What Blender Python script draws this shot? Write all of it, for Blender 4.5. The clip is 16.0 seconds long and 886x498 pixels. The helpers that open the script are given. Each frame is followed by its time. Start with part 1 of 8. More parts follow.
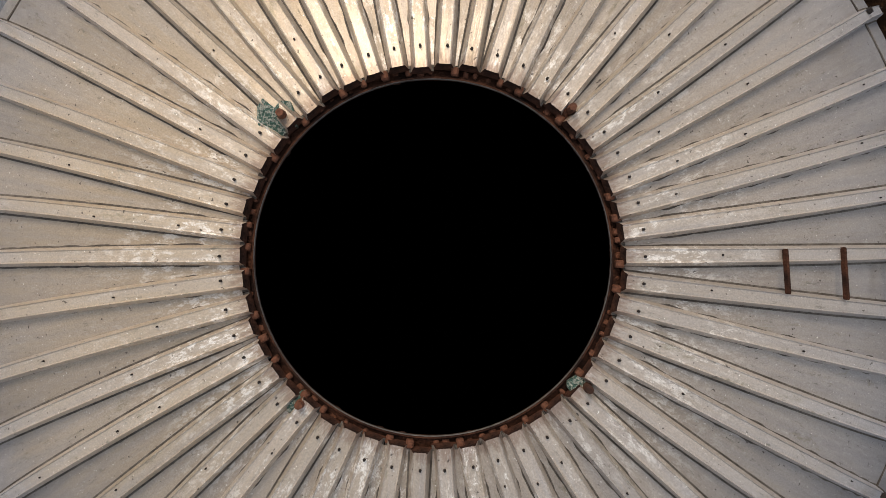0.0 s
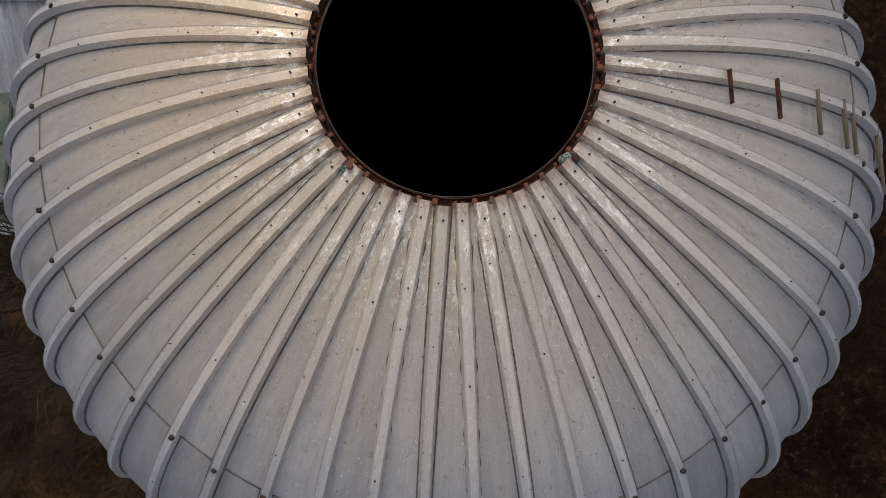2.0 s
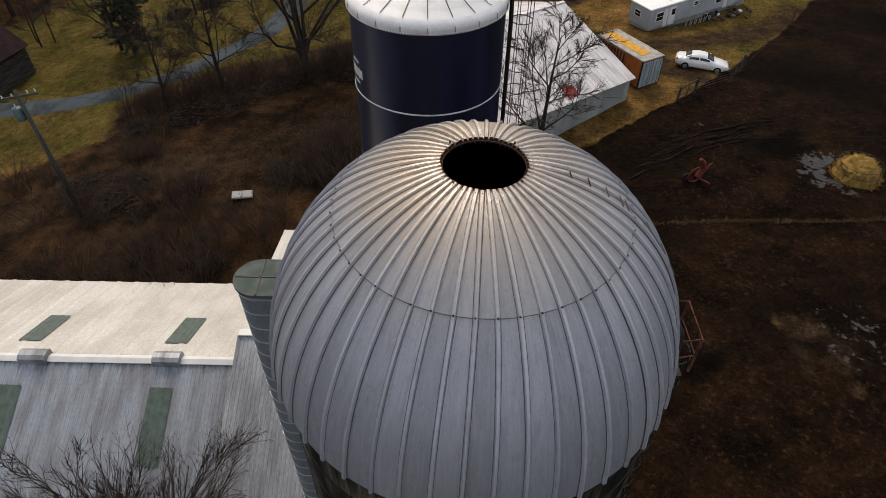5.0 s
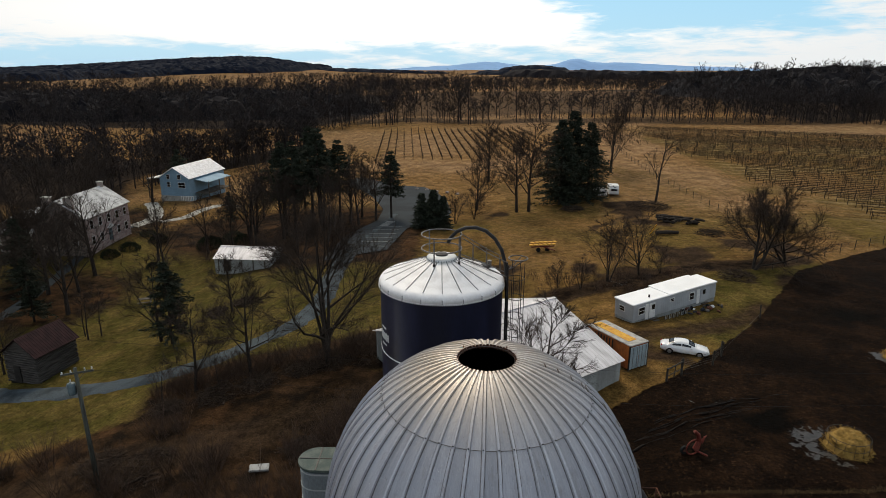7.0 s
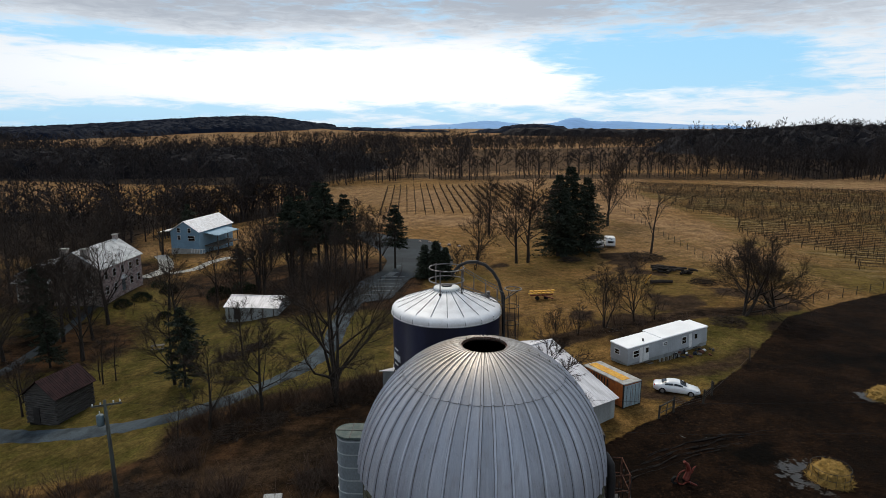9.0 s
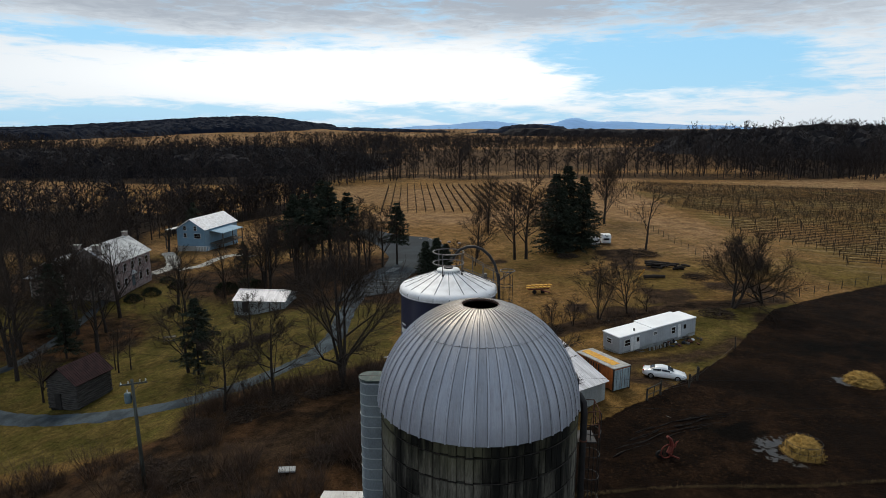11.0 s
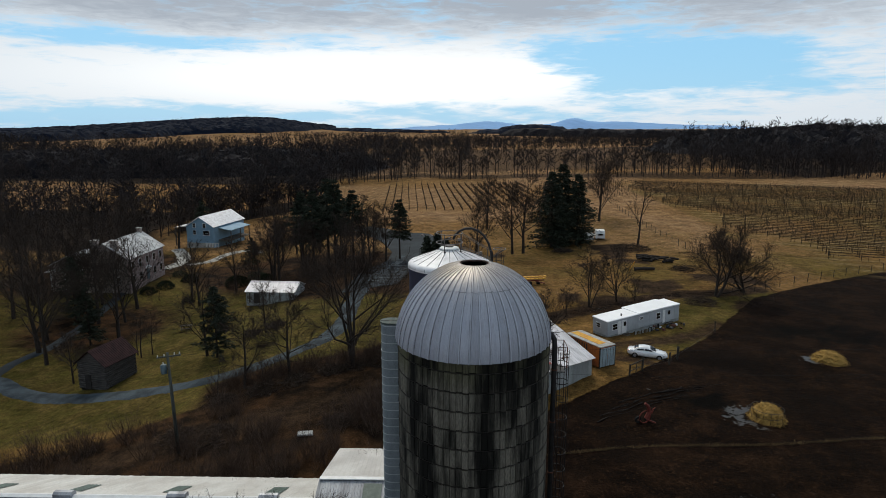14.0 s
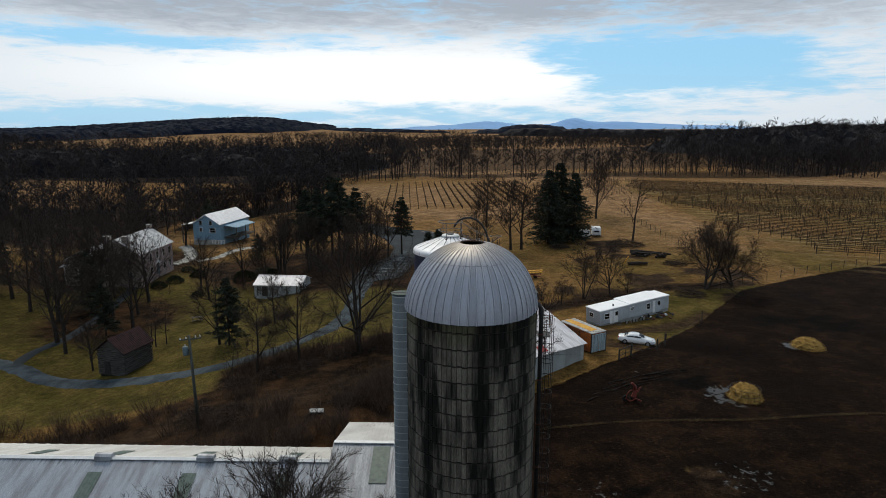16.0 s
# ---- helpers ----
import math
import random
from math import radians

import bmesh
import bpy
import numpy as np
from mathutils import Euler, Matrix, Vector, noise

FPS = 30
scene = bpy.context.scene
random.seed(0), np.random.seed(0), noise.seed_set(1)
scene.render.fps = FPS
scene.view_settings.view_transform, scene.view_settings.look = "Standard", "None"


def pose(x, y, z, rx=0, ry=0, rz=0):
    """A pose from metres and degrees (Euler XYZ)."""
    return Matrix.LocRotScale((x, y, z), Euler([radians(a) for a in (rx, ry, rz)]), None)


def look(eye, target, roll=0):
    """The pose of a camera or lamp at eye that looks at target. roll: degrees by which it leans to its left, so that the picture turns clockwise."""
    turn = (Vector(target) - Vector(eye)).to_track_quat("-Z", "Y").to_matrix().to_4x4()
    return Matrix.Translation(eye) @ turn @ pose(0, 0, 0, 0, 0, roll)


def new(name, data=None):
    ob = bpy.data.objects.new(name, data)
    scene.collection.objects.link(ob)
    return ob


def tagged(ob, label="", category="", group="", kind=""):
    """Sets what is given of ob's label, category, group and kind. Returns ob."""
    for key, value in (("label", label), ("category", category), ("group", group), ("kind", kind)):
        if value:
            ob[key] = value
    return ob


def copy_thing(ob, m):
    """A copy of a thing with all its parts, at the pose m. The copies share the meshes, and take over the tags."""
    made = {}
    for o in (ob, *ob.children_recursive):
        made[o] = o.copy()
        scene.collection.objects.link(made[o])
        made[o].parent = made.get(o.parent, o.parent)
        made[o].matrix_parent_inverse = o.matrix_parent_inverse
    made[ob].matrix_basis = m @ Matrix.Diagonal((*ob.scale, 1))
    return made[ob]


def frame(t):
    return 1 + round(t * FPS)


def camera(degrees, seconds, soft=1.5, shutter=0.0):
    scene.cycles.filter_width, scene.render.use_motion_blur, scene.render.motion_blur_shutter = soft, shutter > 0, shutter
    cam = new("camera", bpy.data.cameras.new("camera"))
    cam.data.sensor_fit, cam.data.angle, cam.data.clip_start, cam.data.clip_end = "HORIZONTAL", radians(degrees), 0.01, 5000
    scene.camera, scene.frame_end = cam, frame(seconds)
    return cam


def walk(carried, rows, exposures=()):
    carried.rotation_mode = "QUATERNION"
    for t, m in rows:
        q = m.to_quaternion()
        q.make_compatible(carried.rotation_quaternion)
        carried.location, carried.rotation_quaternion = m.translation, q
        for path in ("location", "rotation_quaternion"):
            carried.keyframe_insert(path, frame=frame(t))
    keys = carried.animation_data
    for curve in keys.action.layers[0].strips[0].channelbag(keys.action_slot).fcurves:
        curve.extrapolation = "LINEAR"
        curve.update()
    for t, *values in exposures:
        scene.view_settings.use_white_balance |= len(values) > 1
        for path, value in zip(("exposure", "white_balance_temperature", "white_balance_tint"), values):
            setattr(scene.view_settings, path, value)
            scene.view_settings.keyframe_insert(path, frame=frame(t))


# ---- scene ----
cam = camera(71.2, 16.0, soft=0.8)
PATH = [
    (0, (0.032, -0.015, 20.853), (0.032, 0.025, 18.853), -0.7),
    (0.5, (0.036, -0.057, 20.852), (0.033, -0.007, 18.853), -3.5),
    (1, (0.027, -0.164, 20.852), (0.024, -0.109, 18.852), -3.0),
    (1.5, (-0.013, -0.416, 20.943), (-0.003, -0.329, 18.945), 7.1),
    (2, (-0.071, -0.934, 21.316), (-0.047, -0.765, 19.324), 8.4),
    (2.5, (-0.146, -1.538, 21.778), (-0.113, -1.227, 19.803), 6.5),
    (3, (-0.224, -2.395, 22.228), (-0.197, -1.838, 20.308), 3.4),
    (3.2, (-0.257, -2.799, 22.409), (-0.233, -2.137, 20.521), 2.7),
    (5.3, (-0.489, -7.186, 23.864), (-0.502, -5.644, 22.59), 0.8),
    (5.5, (-0.497, -7.645, 23.97), (-0.515, -6.039, 22.777), 0.7),
    (5.7, (-0.509, -8.083, 24.072), (-0.547, -6.413, 22.972), -0.6),
    (5.8, (-0.515, -8.295, 24.106), (-0.549, -6.605, 23.036), -0.1),
    (6, (-0.527, -8.715, 24.199), (-0.556, -6.975, 23.213), 0.5),
    (6.5, (-0.559, -9.802, 24.343), (-0.596, -7.96, 23.566), 0.3),
    (7, (-0.611, -10.846, 24.393), (-0.653, -8.928, 23.825), 0.2),
    (7.5, (-0.618, -11.882, 24.403), (-0.665, -9.925, 23.99), 0.1),
    (8, (-0.64, -12.832, 24.396), (-0.687, -10.872, 24.002), 0.1),
    (8.5, (-0.645, -13.818, 24.418), (-0.693, -11.858, 24.024), 0.1),
    (9, (-0.673, -14.744, 24.413), (-0.721, -12.784, 24.019), 0.1),
    (11.5, (-0.71, -19.337, 24.417), (-0.757, -17.377, 24.024), 0.1),
    (12, (-0.677, -20.295, 24.396), (-0.725, -18.334, 24.003), 0.0),
    (12.5, (-0.663, -21.26, 24.407), (-0.711, -19.3, 24.014), 0.0),
    (13, (-0.664, -22.188, 24.404), (-0.712, -20.227, 24.011), 0.0),
    (13.5, (-0.679, -23.204, 24.422), (-0.727, -21.244, 24.029), 0.0),
    (14, (-0.661, -24.22, 24.416), (-0.709, -22.26, 24.024), 0.0),
    (14.5, (-0.656, -25.278, 24.401), (-0.704, -23.317, 24.009), 0.0),
    (15, (-0.667, -26.326, 24.419), (-0.715, -24.365, 24.027), 0.0),
    (15.5, (-0.712, -27.401, 24.417), (-0.759, -25.44, 24.024), 0.1),
    (16, (-0.674, -28.485, 24.389), (-0.722, -26.525, 23.997), 0.0),
]
walk(cam, [(t, look(eye, aim, roll)) for t, eye, aim, roll in PATH],
     [(0.0, 0.12, 7350, 15), (1.5, 0.14, 7150, 15), (3.0, 0.27, 7150, 17), (5.5, 0.20, 7000, 15), (6.5, 0.15, 6680, 12), (7.0, 0.11, 6900, 10), (8.0, 0.10, 6450, 10), (11.5, -0.01, 6350, 8), (16.0, -0.06, 6300, 8)])

# ---- world and light ----
SUN_AZ, SUN_EL = radians(-14), radians(47)      # clockwise from +y, above the horizon
world = bpy.data.worlds.new("sky")
scene.world = world
world.use_nodes = True


def sky_nodes():
    nt = world.node_tree
    nt.nodes.clear()

    def n(kind):
        return nt.nodes.new(kind)

    def ranged(lo, hi):
        node = n("ShaderNodeMapRange")
        node.interpolation_type = "SMOOTHSTEP"
        node.inputs[1].default_value, node.inputs[2].default_value = lo, hi
        return node

    def math_node(op, a, b=None, c=None):
        node = n("ShaderNodeMath")
        node.operation = op
        for i, v in enumerate((a, b, c)):
            if v is None:
                continue
            if isinstance(v, (int, float)):
                node.inputs[i].default_value = v
            else:
                nt.links.new(v, node.inputs[i])
        return node.outputs[0]

    def bell(az, el, a0, e0, wa, we):
        u = math_node("DIVIDE", math_node("SUBTRACT", az, a0), wa)
        v = math_node("DIVIDE", math_node("SUBTRACT", el, e0), we)
        q = math_node("ADD", math_node("MULTIPLY", u, u), math_node("MULTIPLY", v, v))
        return math_node("POWER", 2.718, math_node("MULTIPLY", q, -1.0))

    def mix(f, a, b):
        node = n("ShaderNodeMix")
        node.data_type = "RGBA"
        if isinstance(f, (int, float)):
            node.inputs[0].default_value = f
        else:
            nt.links.new(f, node.inputs[0])
        for i, v in ((6, a), (7, b)):
            if isinstance(v, tuple):
                node.inputs[i].default_value = (*v, 1)
            else:
                nt.links.new(v, node.inputs[i])
        return node.outputs[2]

    tc = n("ShaderNodeTexCoord")
    sep = n("ShaderNodeSeparateXYZ")
    nt.links.new(tc.outputs["Generated"], sep.inputs[0])
    az = math_node("MULTIPLY", math_node("ARCTAN2", sep.outputs[0], sep.outputs[1]), 57.2958)
    el = math_node("MULTIPLY", math_node("ARCSINE", sep.outputs[2]), 57.2958)
    comb = n("ShaderNodeCombineXYZ")
    nt.links.new(math_node("MULTIPLY", az, 0.045), comb.inputs[0])
    nt.links.new(math_node("MULTIPLY", el, 0.26), comb.inputs[1])
    streak = n("ShaderNodeTexNoise")
    streak.inputs["Scale"].default_value = 1.15
    streak.inputs["Detail"].default_value = 7
    streak.inputs["Roughness"].default_value = 0.55
    nt.links.new(comb.outputs[0], streak.inputs["Vector"])
    wisp = n("ShaderNodeTexNoise")
    wisp.inputs["Scale"].default_value = 4.2
    wisp.inputs["Detail"].default_value = 6
    nt.links.new(comb.outputs[0], wisp.inputs["Vector"])
    curl = n("ShaderNodeTexNoise")
    curl.inputs["Scale"].default_value, curl.inputs["Detail"].default_value, curl.inputs["Distortion"].default_value = 10.0, 7, 0.8
    curl.inputs["Roughness"].default_value = 0.62
    nt.links.new(comb.outputs[0], curl.inputs["Vector"])
    # cloud cover: mostly closed, open low at the horizon and in one gap
    cover = math_node("ADD", math_node("MULTIPLY", streak.outputs["Fac"], 1.1), math_node("MULTIPLY", wisp.outputs["Fac"], 0.75))
    cover = math_node("ADD", cover, math_node("MULTIPLY", math_node("SUBTRACT", curl.outputs["Fac"], 0.5), 0.5))
    cover = math_node("ADD", cover, -0.24)
    cover = math_node("SUBTRACT", cover, math_node("MULTIPLY", bell(az, el, 18, 5.0, 9.5, 2.3), 0.80))
    cover = math_node("SUBTRACT", cover, math_node("MULTIPLY", bell(az, el, -24, 0.8, 26, 1.25), 0.45))
    cover = math_node("SUBTRACT", cover, math_node("MULTIPLY", bell(az, el, -26, 6.6, 14, 0.8), 0.38))
    cover = math_node("ADD", cover, math_node("MULTIPLY", bell(az, el, -9, 4.2, 19, 1.9), 0.45))
    ramp = ranged(0.34, 0.72)
    nt.links.new(cover, ramp.inputs[0])
    thick = ranged(6.2, 10.5)
    nt.links.new(math_node("ADD", el, math_node("MULTIPLY", math_node("SUBTRACT", math_node("ADD", math_node("MULTIPLY", streak.outputs["Fac"], 0.7), math_node("MULTIPLY", curl.outputs["Fac"], 0.3)), 0.5), 11.0)), thick.inputs[0])
    glow = bell(az, el, -6, 4.0, 26, 3.0)
    white = mix(glow, (7.4, 7.9, 8.4), (12.5, 12.2, 11.8))
    cloud = mix(thick.outputs[0], white, (4.3, 4.7, 5.3))
    sky = n("ShaderNodeTexSky")
    sky.sky_type, sky.sun_disc, sky.sun_elevation, sky.sun_rotation = "NISHITA", False, SUN_EL, SUN_AZ
    sky.air_density, sky.dust_density, sky.ozone_density = 1.0, 0.6, 1.6
    blue = mix(0.8, sky.outputs[0], (3.3, 6.7, 9.6))
    bg = n("ShaderNodeBackground")
    bg.inputs["Strength"].default_value = 0.1
    nt.links.new(mix(ramp.outputs[0], blue, cloud), bg.inputs["Color"])
    nt.links.new(bg.outputs[0], n("ShaderNodeOutputWorld").inputs[0])


sky_nodes()
sun = new("sun", bpy.data.lights.new("sun", "SUN"))
sun.data.energy, sun.data.angle, sun.data.color = 2.2, radians(28), (1.0, 0.91, 0.76)
sun_dir = Vector((math.sin(SUN_AZ) * math.cos(SUN_EL), math.cos(SUN_AZ) * math.cos(SUN_EL), math.sin(SUN_EL)))
sun.matrix_world = look(sun_dir * 300, (0, 0, 0))


# ---- materials ----
def material(name, color, rough=0.8, metal=0.0, vary=0.35, second=None, scale=3.0, fine=40.0, bump=0.15, stretch=(1, 1, 1),
             per_object=0.0, per_island=0.0, spec=None, cut=(0.35, 0.68), rough_vary=0.1, coat=0.0, drip=None):
    """A surface with blotches at one scale and grain at another; second: the colour of the blotches."""
    m = bpy.data.materials.new(name)
    m.use_nodes = True
    nt = m.node_tree
    bsdf = nt.nodes["Principled BSDF"]
    tc, mp = nt.nodes.new("ShaderNodeTexCoord"), nt.nodes.new("ShaderNodeMapping")
    mp.inputs["Scale"].default_value = stretch
    nt.links.new(tc.outputs["Object"], mp.inputs[0])
    vec = mp.outputs[0]
    if per_object:
        info, add = nt.nodes.new("ShaderNodeObjectInfo"), nt.nodes.new("ShaderNodeVectorMath")
        mul = nt.nodes.new("ShaderNodeMath")
        mul.operation, mul.inputs[1].default_value = "MULTIPLY", 37.0
        nt.links.new(info.outputs["Random"], mul.inputs[0])
        nt.links.new(vec, add.inputs[0])
        nt.links.new(mul.outputs[0], add.inputs[1])
        vec = add.outputs[0]
    big, small = nt.nodes.new("ShaderNodeTexNoise"), nt.nodes.new("ShaderNodeTexNoise")
    for node, sc, det in ((big, scale, 5), (small, fine, 3)):
        node.inputs["Scale"].default_value, node.inputs["Detail"].default_value = sc, det
        nt.links.new(vec, node.inputs["Vector"])
    ramp = nt.nodes.new("ShaderNodeMapRange")
    ramp.interpolation_type = "SMOOTHSTEP"
    ramp.inputs[1].default_value, ramp.inputs[2].default_value = cut
    nt.links.new(big.outputs["Fac"], ramp.inputs[0])
    mix = nt.nodes.new("ShaderNodeMix")
    mix.data_type = "RGBA"
    mix.inputs[6].default_value = (*color, 1)
    mix.inputs[7].default_value = (*(second or tuple(c * (1 - vary) for c in color)), 1)
    nt.links.new(ramp.outputs[0], mix.inputs[0])
    base = mix.outputs[2]
    if drip:
        # dark runs of dirt that start along a ridge at one height: (height, length)
        runs, mp2, sep = nt.nodes.new("ShaderNodeTexNoise"), nt.nodes.new("ShaderNodeMapping"), nt.nodes.new("ShaderNodeSeparateXYZ")
        mp2.inputs["Scale"].default_value = (5.5, 0.25, 0.25)
        nt.links.new(tc.outputs["Object"], mp2.inputs[0])
        nt.links.new(tc.outputs["Object"], sep.inputs[0])
        nt.links.new(mp2.outputs[0], runs.inputs["Vector"])
        runs.inputs["Scale"].default_value, runs.inputs["Detail"].default_value, runs.inputs["Roughness"].default_value = 1.0, 5, 0.7
        down = nt.nodes.new("ShaderNodeMapRange")
        down.clamp = False
        down.inputs[1].default_value, down.inputs[2].default_value = drip[0] - drip[1], drip[0]
        nt.links.new(sep.outputs[2], down.inputs[0])
        both, cutoff, over = nt.nodes.new("ShaderNodeMath"), nt.nodes.new("ShaderNodeMapRange"), nt.nodes.new("ShaderNodeMix")
        both.operation = "MULTIPLY_ADD"
        nt.links.new(runs.outputs["Fac"], both.inputs[0])
        both.inputs[1].default_value = 2.4
        nt.links.new(down.outputs[0], both.inputs[2])
        cutoff.inputs[1].default_value, cutoff.inputs[2].default_value, cutoff.inputs[4].default_value = 1.75, 2.35, 0.85
        nt.links.new(both.outputs[0], cutoff.inputs[0])
        over.data_type = "RGBA"
        nt.links.new(cutoff.outputs[0], over.inputs[0])
        nt.links.new(base, over.inputs[6])
        over.inputs[7].default_value = (0.045, 0.043, 0.045, 1)
        base = over.outputs[2]
    value = nt.nodes.new("ShaderNodeHueSaturation")
    shade = nt.nodes.new("ShaderNodeMapRange")
    shade.inputs[1].default_value, shade.inputs[2].default_value = 0.3, 0.7
    shade.inputs[3].default_value, shade.inputs[4].default_value = 1 - vary * 0.6, 1 + vary * 0.6
    nt.links.new(small.outputs["Fac"], shade.inputs[0])
    level = shade.outputs[0]
    if per_object or per_island:
        if per_object:
            src = nt.nodes.new("ShaderNodeObjectInfo").outputs["Random"]
        else:
            src = nt.nodes.new("ShaderNodeNewGeometry").outputs["Random Per Island"]
        rnd, times = nt.nodes.new("ShaderNodeMapRange"), nt.nodes.new("ShaderNodeMath")
        rnd.inputs[3].default_value, rnd.inputs[4].default_value = 1 - (per_object or per_island), 1 + (per_object or per_island)
        times.operation = "MULTIPLY"
        nt.links.new(src, rnd.inputs[0])
        nt.links.new(rnd.outputs[0], times.inputs[0])
        nt.links.new(level, times.inputs[1])
        level = times.outputs[0]
    nt.links.new(level, value.inputs["Value"])
    nt.links.new(base, value.inputs["Color"])
    nt.links.new(value.outputs[0], bsdf.inputs["Base Color"])
    rr = nt.nodes.new("ShaderNodeMapRange")
    rr.inputs[3].default_value, rr.inputs[4].default_value = max(rough - rough_vary, 0.02), min(rough + rough_vary, 1)
    nt.links.new(big.outputs["Fac"], rr.inputs[0])
    nt.links.new(rr.outputs[0], bsdf.inputs["Roughness"])
    bsdf.inputs["Metallic"].default_value = metal
    bsdf.inputs["Specular IOR Level"].default_value = (0.5 if rough < 0.6 else 0.12 if rough > 0.84 else 0.3) if spec is None else spec
    bsdf.inputs["Coat Weight"].default_value = coat
    if bump:
        b = nt.nodes.new("ShaderNodeBump")
        b.inputs["Strength"].default_value, b.inputs["Distance"].default_value = bump, 0.02
        nt.links.new(small.outputs["Fac"], b.inputs["Height"])
        nt.links.new(b.outputs[0], bsdf.inputs["Normal"])
    return m


def ground_material():
    """Soil, turf, straw-coloured field, gravel and leaf litter, laid out by the ground's own masks."""
    m = bpy.data.materials.new("ground")
    m.use_nodes = True
    nt = m.node_tree
    bsdf = nt.nodes["Principled BSDF"]
    tc = nt.nodes.new("ShaderNodeTexCoord")

    def noise_fac(scale, detail=5, stretch=(1, 1, 1), rough=0.55):
        mp, node = nt.nodes.new("ShaderNodeMapping"), nt.nodes.new("ShaderNodeTexNoise")
        mp.inputs["Scale"].default_value = stretch
        nt.links.new(tc.outputs["Object"], mp.inputs[0])
        nt.links.new(mp.outputs[0], node.inputs["Vector"])
        node.inputs["Scale"].default_value, node.inputs["Detail"].default_value, node.inputs["Roughness"].default_value = scale, detail, rough
        return node.outputs["Fac"]

    def mix(f, a, b):
        node = nt.nodes.new("ShaderNodeMix")
        node.data_type = "RGBA"
        nt.links.new(f, node.inputs[0])
        for i, v in ((6, a), (7, b)):
            if isinstance(v, tuple):
                node.inputs[i].default_value = (*v, 1)
            else:
                nt.links.new(v, node.inputs[i])
        return node.outputs[2]

    def ranged(f, a, b, lo=0.0, hi=1.0):
        node = nt.nodes.new("ShaderNodeMapRange")
        node.interpolation_type = "SMOOTHSTEP"
        for i, v in ((1, a), (2, b), (3, lo), (4, hi)):
            node.inputs[i].default_value = v
        nt.links.new(f, node.inputs[0])
        return node.outputs[0]

    def calc(op, a, b):
        node = nt.nodes.new("ShaderNodeMath")
        node.operation = op
        for i, v in enumerate((a, b)):
            if isinstance(v, float):
                node.inputs[i].default_value = v
            else:
                nt.links.new(v, node.inputs[i])
        return node.outputs[0]

    def mask(name, soft=0.25):
        at = nt.nodes.new("ShaderNodeAttribute")
        at.attribute_name = name
        edge = calc("ADD", at.outputs["Fac"], calc("MULTIPLY", calc("SUBTRACT", ragged, 0.5), 0.8))
        return ranged(edge, 0.5 - soft, 0.5 + soft)

    ragged = noise_fac(0.8, 6)
    broad, mid, grain = noise_fac(0.05, 4), noise_fac(0.45, 6), noise_fac(5.0, 6, rough=0.7)
    turf = mix(ranged(mid, 0.35, 0.65), (0.108, 0.062, 0.0190), (0.165, 0.092, 0.0310))
    turf = mix(ranged(broad, 0.42, 0.6), turf, (0.098, 0.066, 0.0180))
    straw = mix(ranged(noise_fac(0.013, 4), 0.42, 0.58), mix(ranged(mid, 0.35, 0.65), (0.262, 0.158, 0.080), (0.182, 0.104, 0.049)), mix(ranged(mid, 0.35, 0.65), (0.222, 0.126, 0.049), (0.150, 0.080, 0.027)))
    clod = noise_fac(3.4, 6, rough=0.7)
    mud = mix(ranged(mid, 0.38, 0.66), (0.0070, 0.0038, 0.0025), (0.0165, 0.0084, 0.0046))
    mud = mix(ranged(clod, 0.52, 0.70), mud, (0.034, 0.0180, 0.0100))
    mud = mix(ranged(noise_fac(0.11, 4), 0.50, 0.64, 0.0, 0.8), mud, (0.0045, 0.0027, 0.0019))
    litter = mix(ranged(mid, 0.35, 0.65), (0.044, 0.0240, 0.0120), (0.0110, 0.0072, 0.0048))
    litter = mix(ranged(noise_fac(0.16, 5), 0.50, 0.66, 0.0, 0.8), litter, (0.068, 0.034, 0.0150))
    soil = mix(ranged(mid, 0.35, 0.65), (0.050, 0.030, 0.0165), (0.026, 0.0160, 0.0100))
    wood = mix(ranged(mid, 0.35, 0.65), (0.018, 0.013, 0.010), (0.032, 0.021, 0.014))
    col = mix(mask("straw"), turf, straw)
    green = mix(ranged(mid, 0.35, 0.65), (0.060, 0.050, 0.0120), (0.090, 0.064, 0.0190))
    col = mix(mask("green"), col, green)
    col = mix(mask("litter"), col, litter)
    col = mix(mask("wood"), col, wood)
    col = mix(mask("soil", 0.35), col, soil)
    col = mix(mask("mud", 0.12), col, mud)
    col = mix(mask("slurry", 0.3), col, (0.0030, 0.0022, 0.0017))
    wet_at = nt.nodes.new("ShaderNodeAttribute")
    wet_at.attribute_name = "wet"
    wet_mask = ranged(calc("ADD", wet_at.outputs["Fac"], calc("MULTIPLY", calc("SUBTRACT", noise_fac(1.7, 5, rough=0.6), 0.5), 1.5)), 0.48, 0.66)
    col = mix(wet_mask, col, (0.030, 0.027, 0.025))
    # paler grass in every other aisle between the vineyard rows
    at, xyz, wave = nt.nodes.new("ShaderNodeAttribute"), nt.nodes.new("ShaderNodeSeparateXYZ"), nt.nodes.new("ShaderNodeMath")
    at.attribute_name = "vine"
    nt.links.new(tc.outputs["Object"], xyz.inputs[0])
    wave.operation = "SINE"
    nt.links.new(calc("MULTIPLY", calc("ADD", xyz.outputs[1], calc("MULTIPLY", xyz.outputs[0], 0.369)), 2.2848 / 2), wave.inputs[0])
    aisle = calc("MULTIPLY", calc("MULTIPLY", at.outputs["Fac"], ranged(wave.outputs[0], 0.1, 0.8)), ranged(broad, 0.40, 0.62))
    col = mix(aisle, col, (0.215, 0.150, 0.070))
    hsv = nt.nodes.new("ShaderNodeHueSaturation")
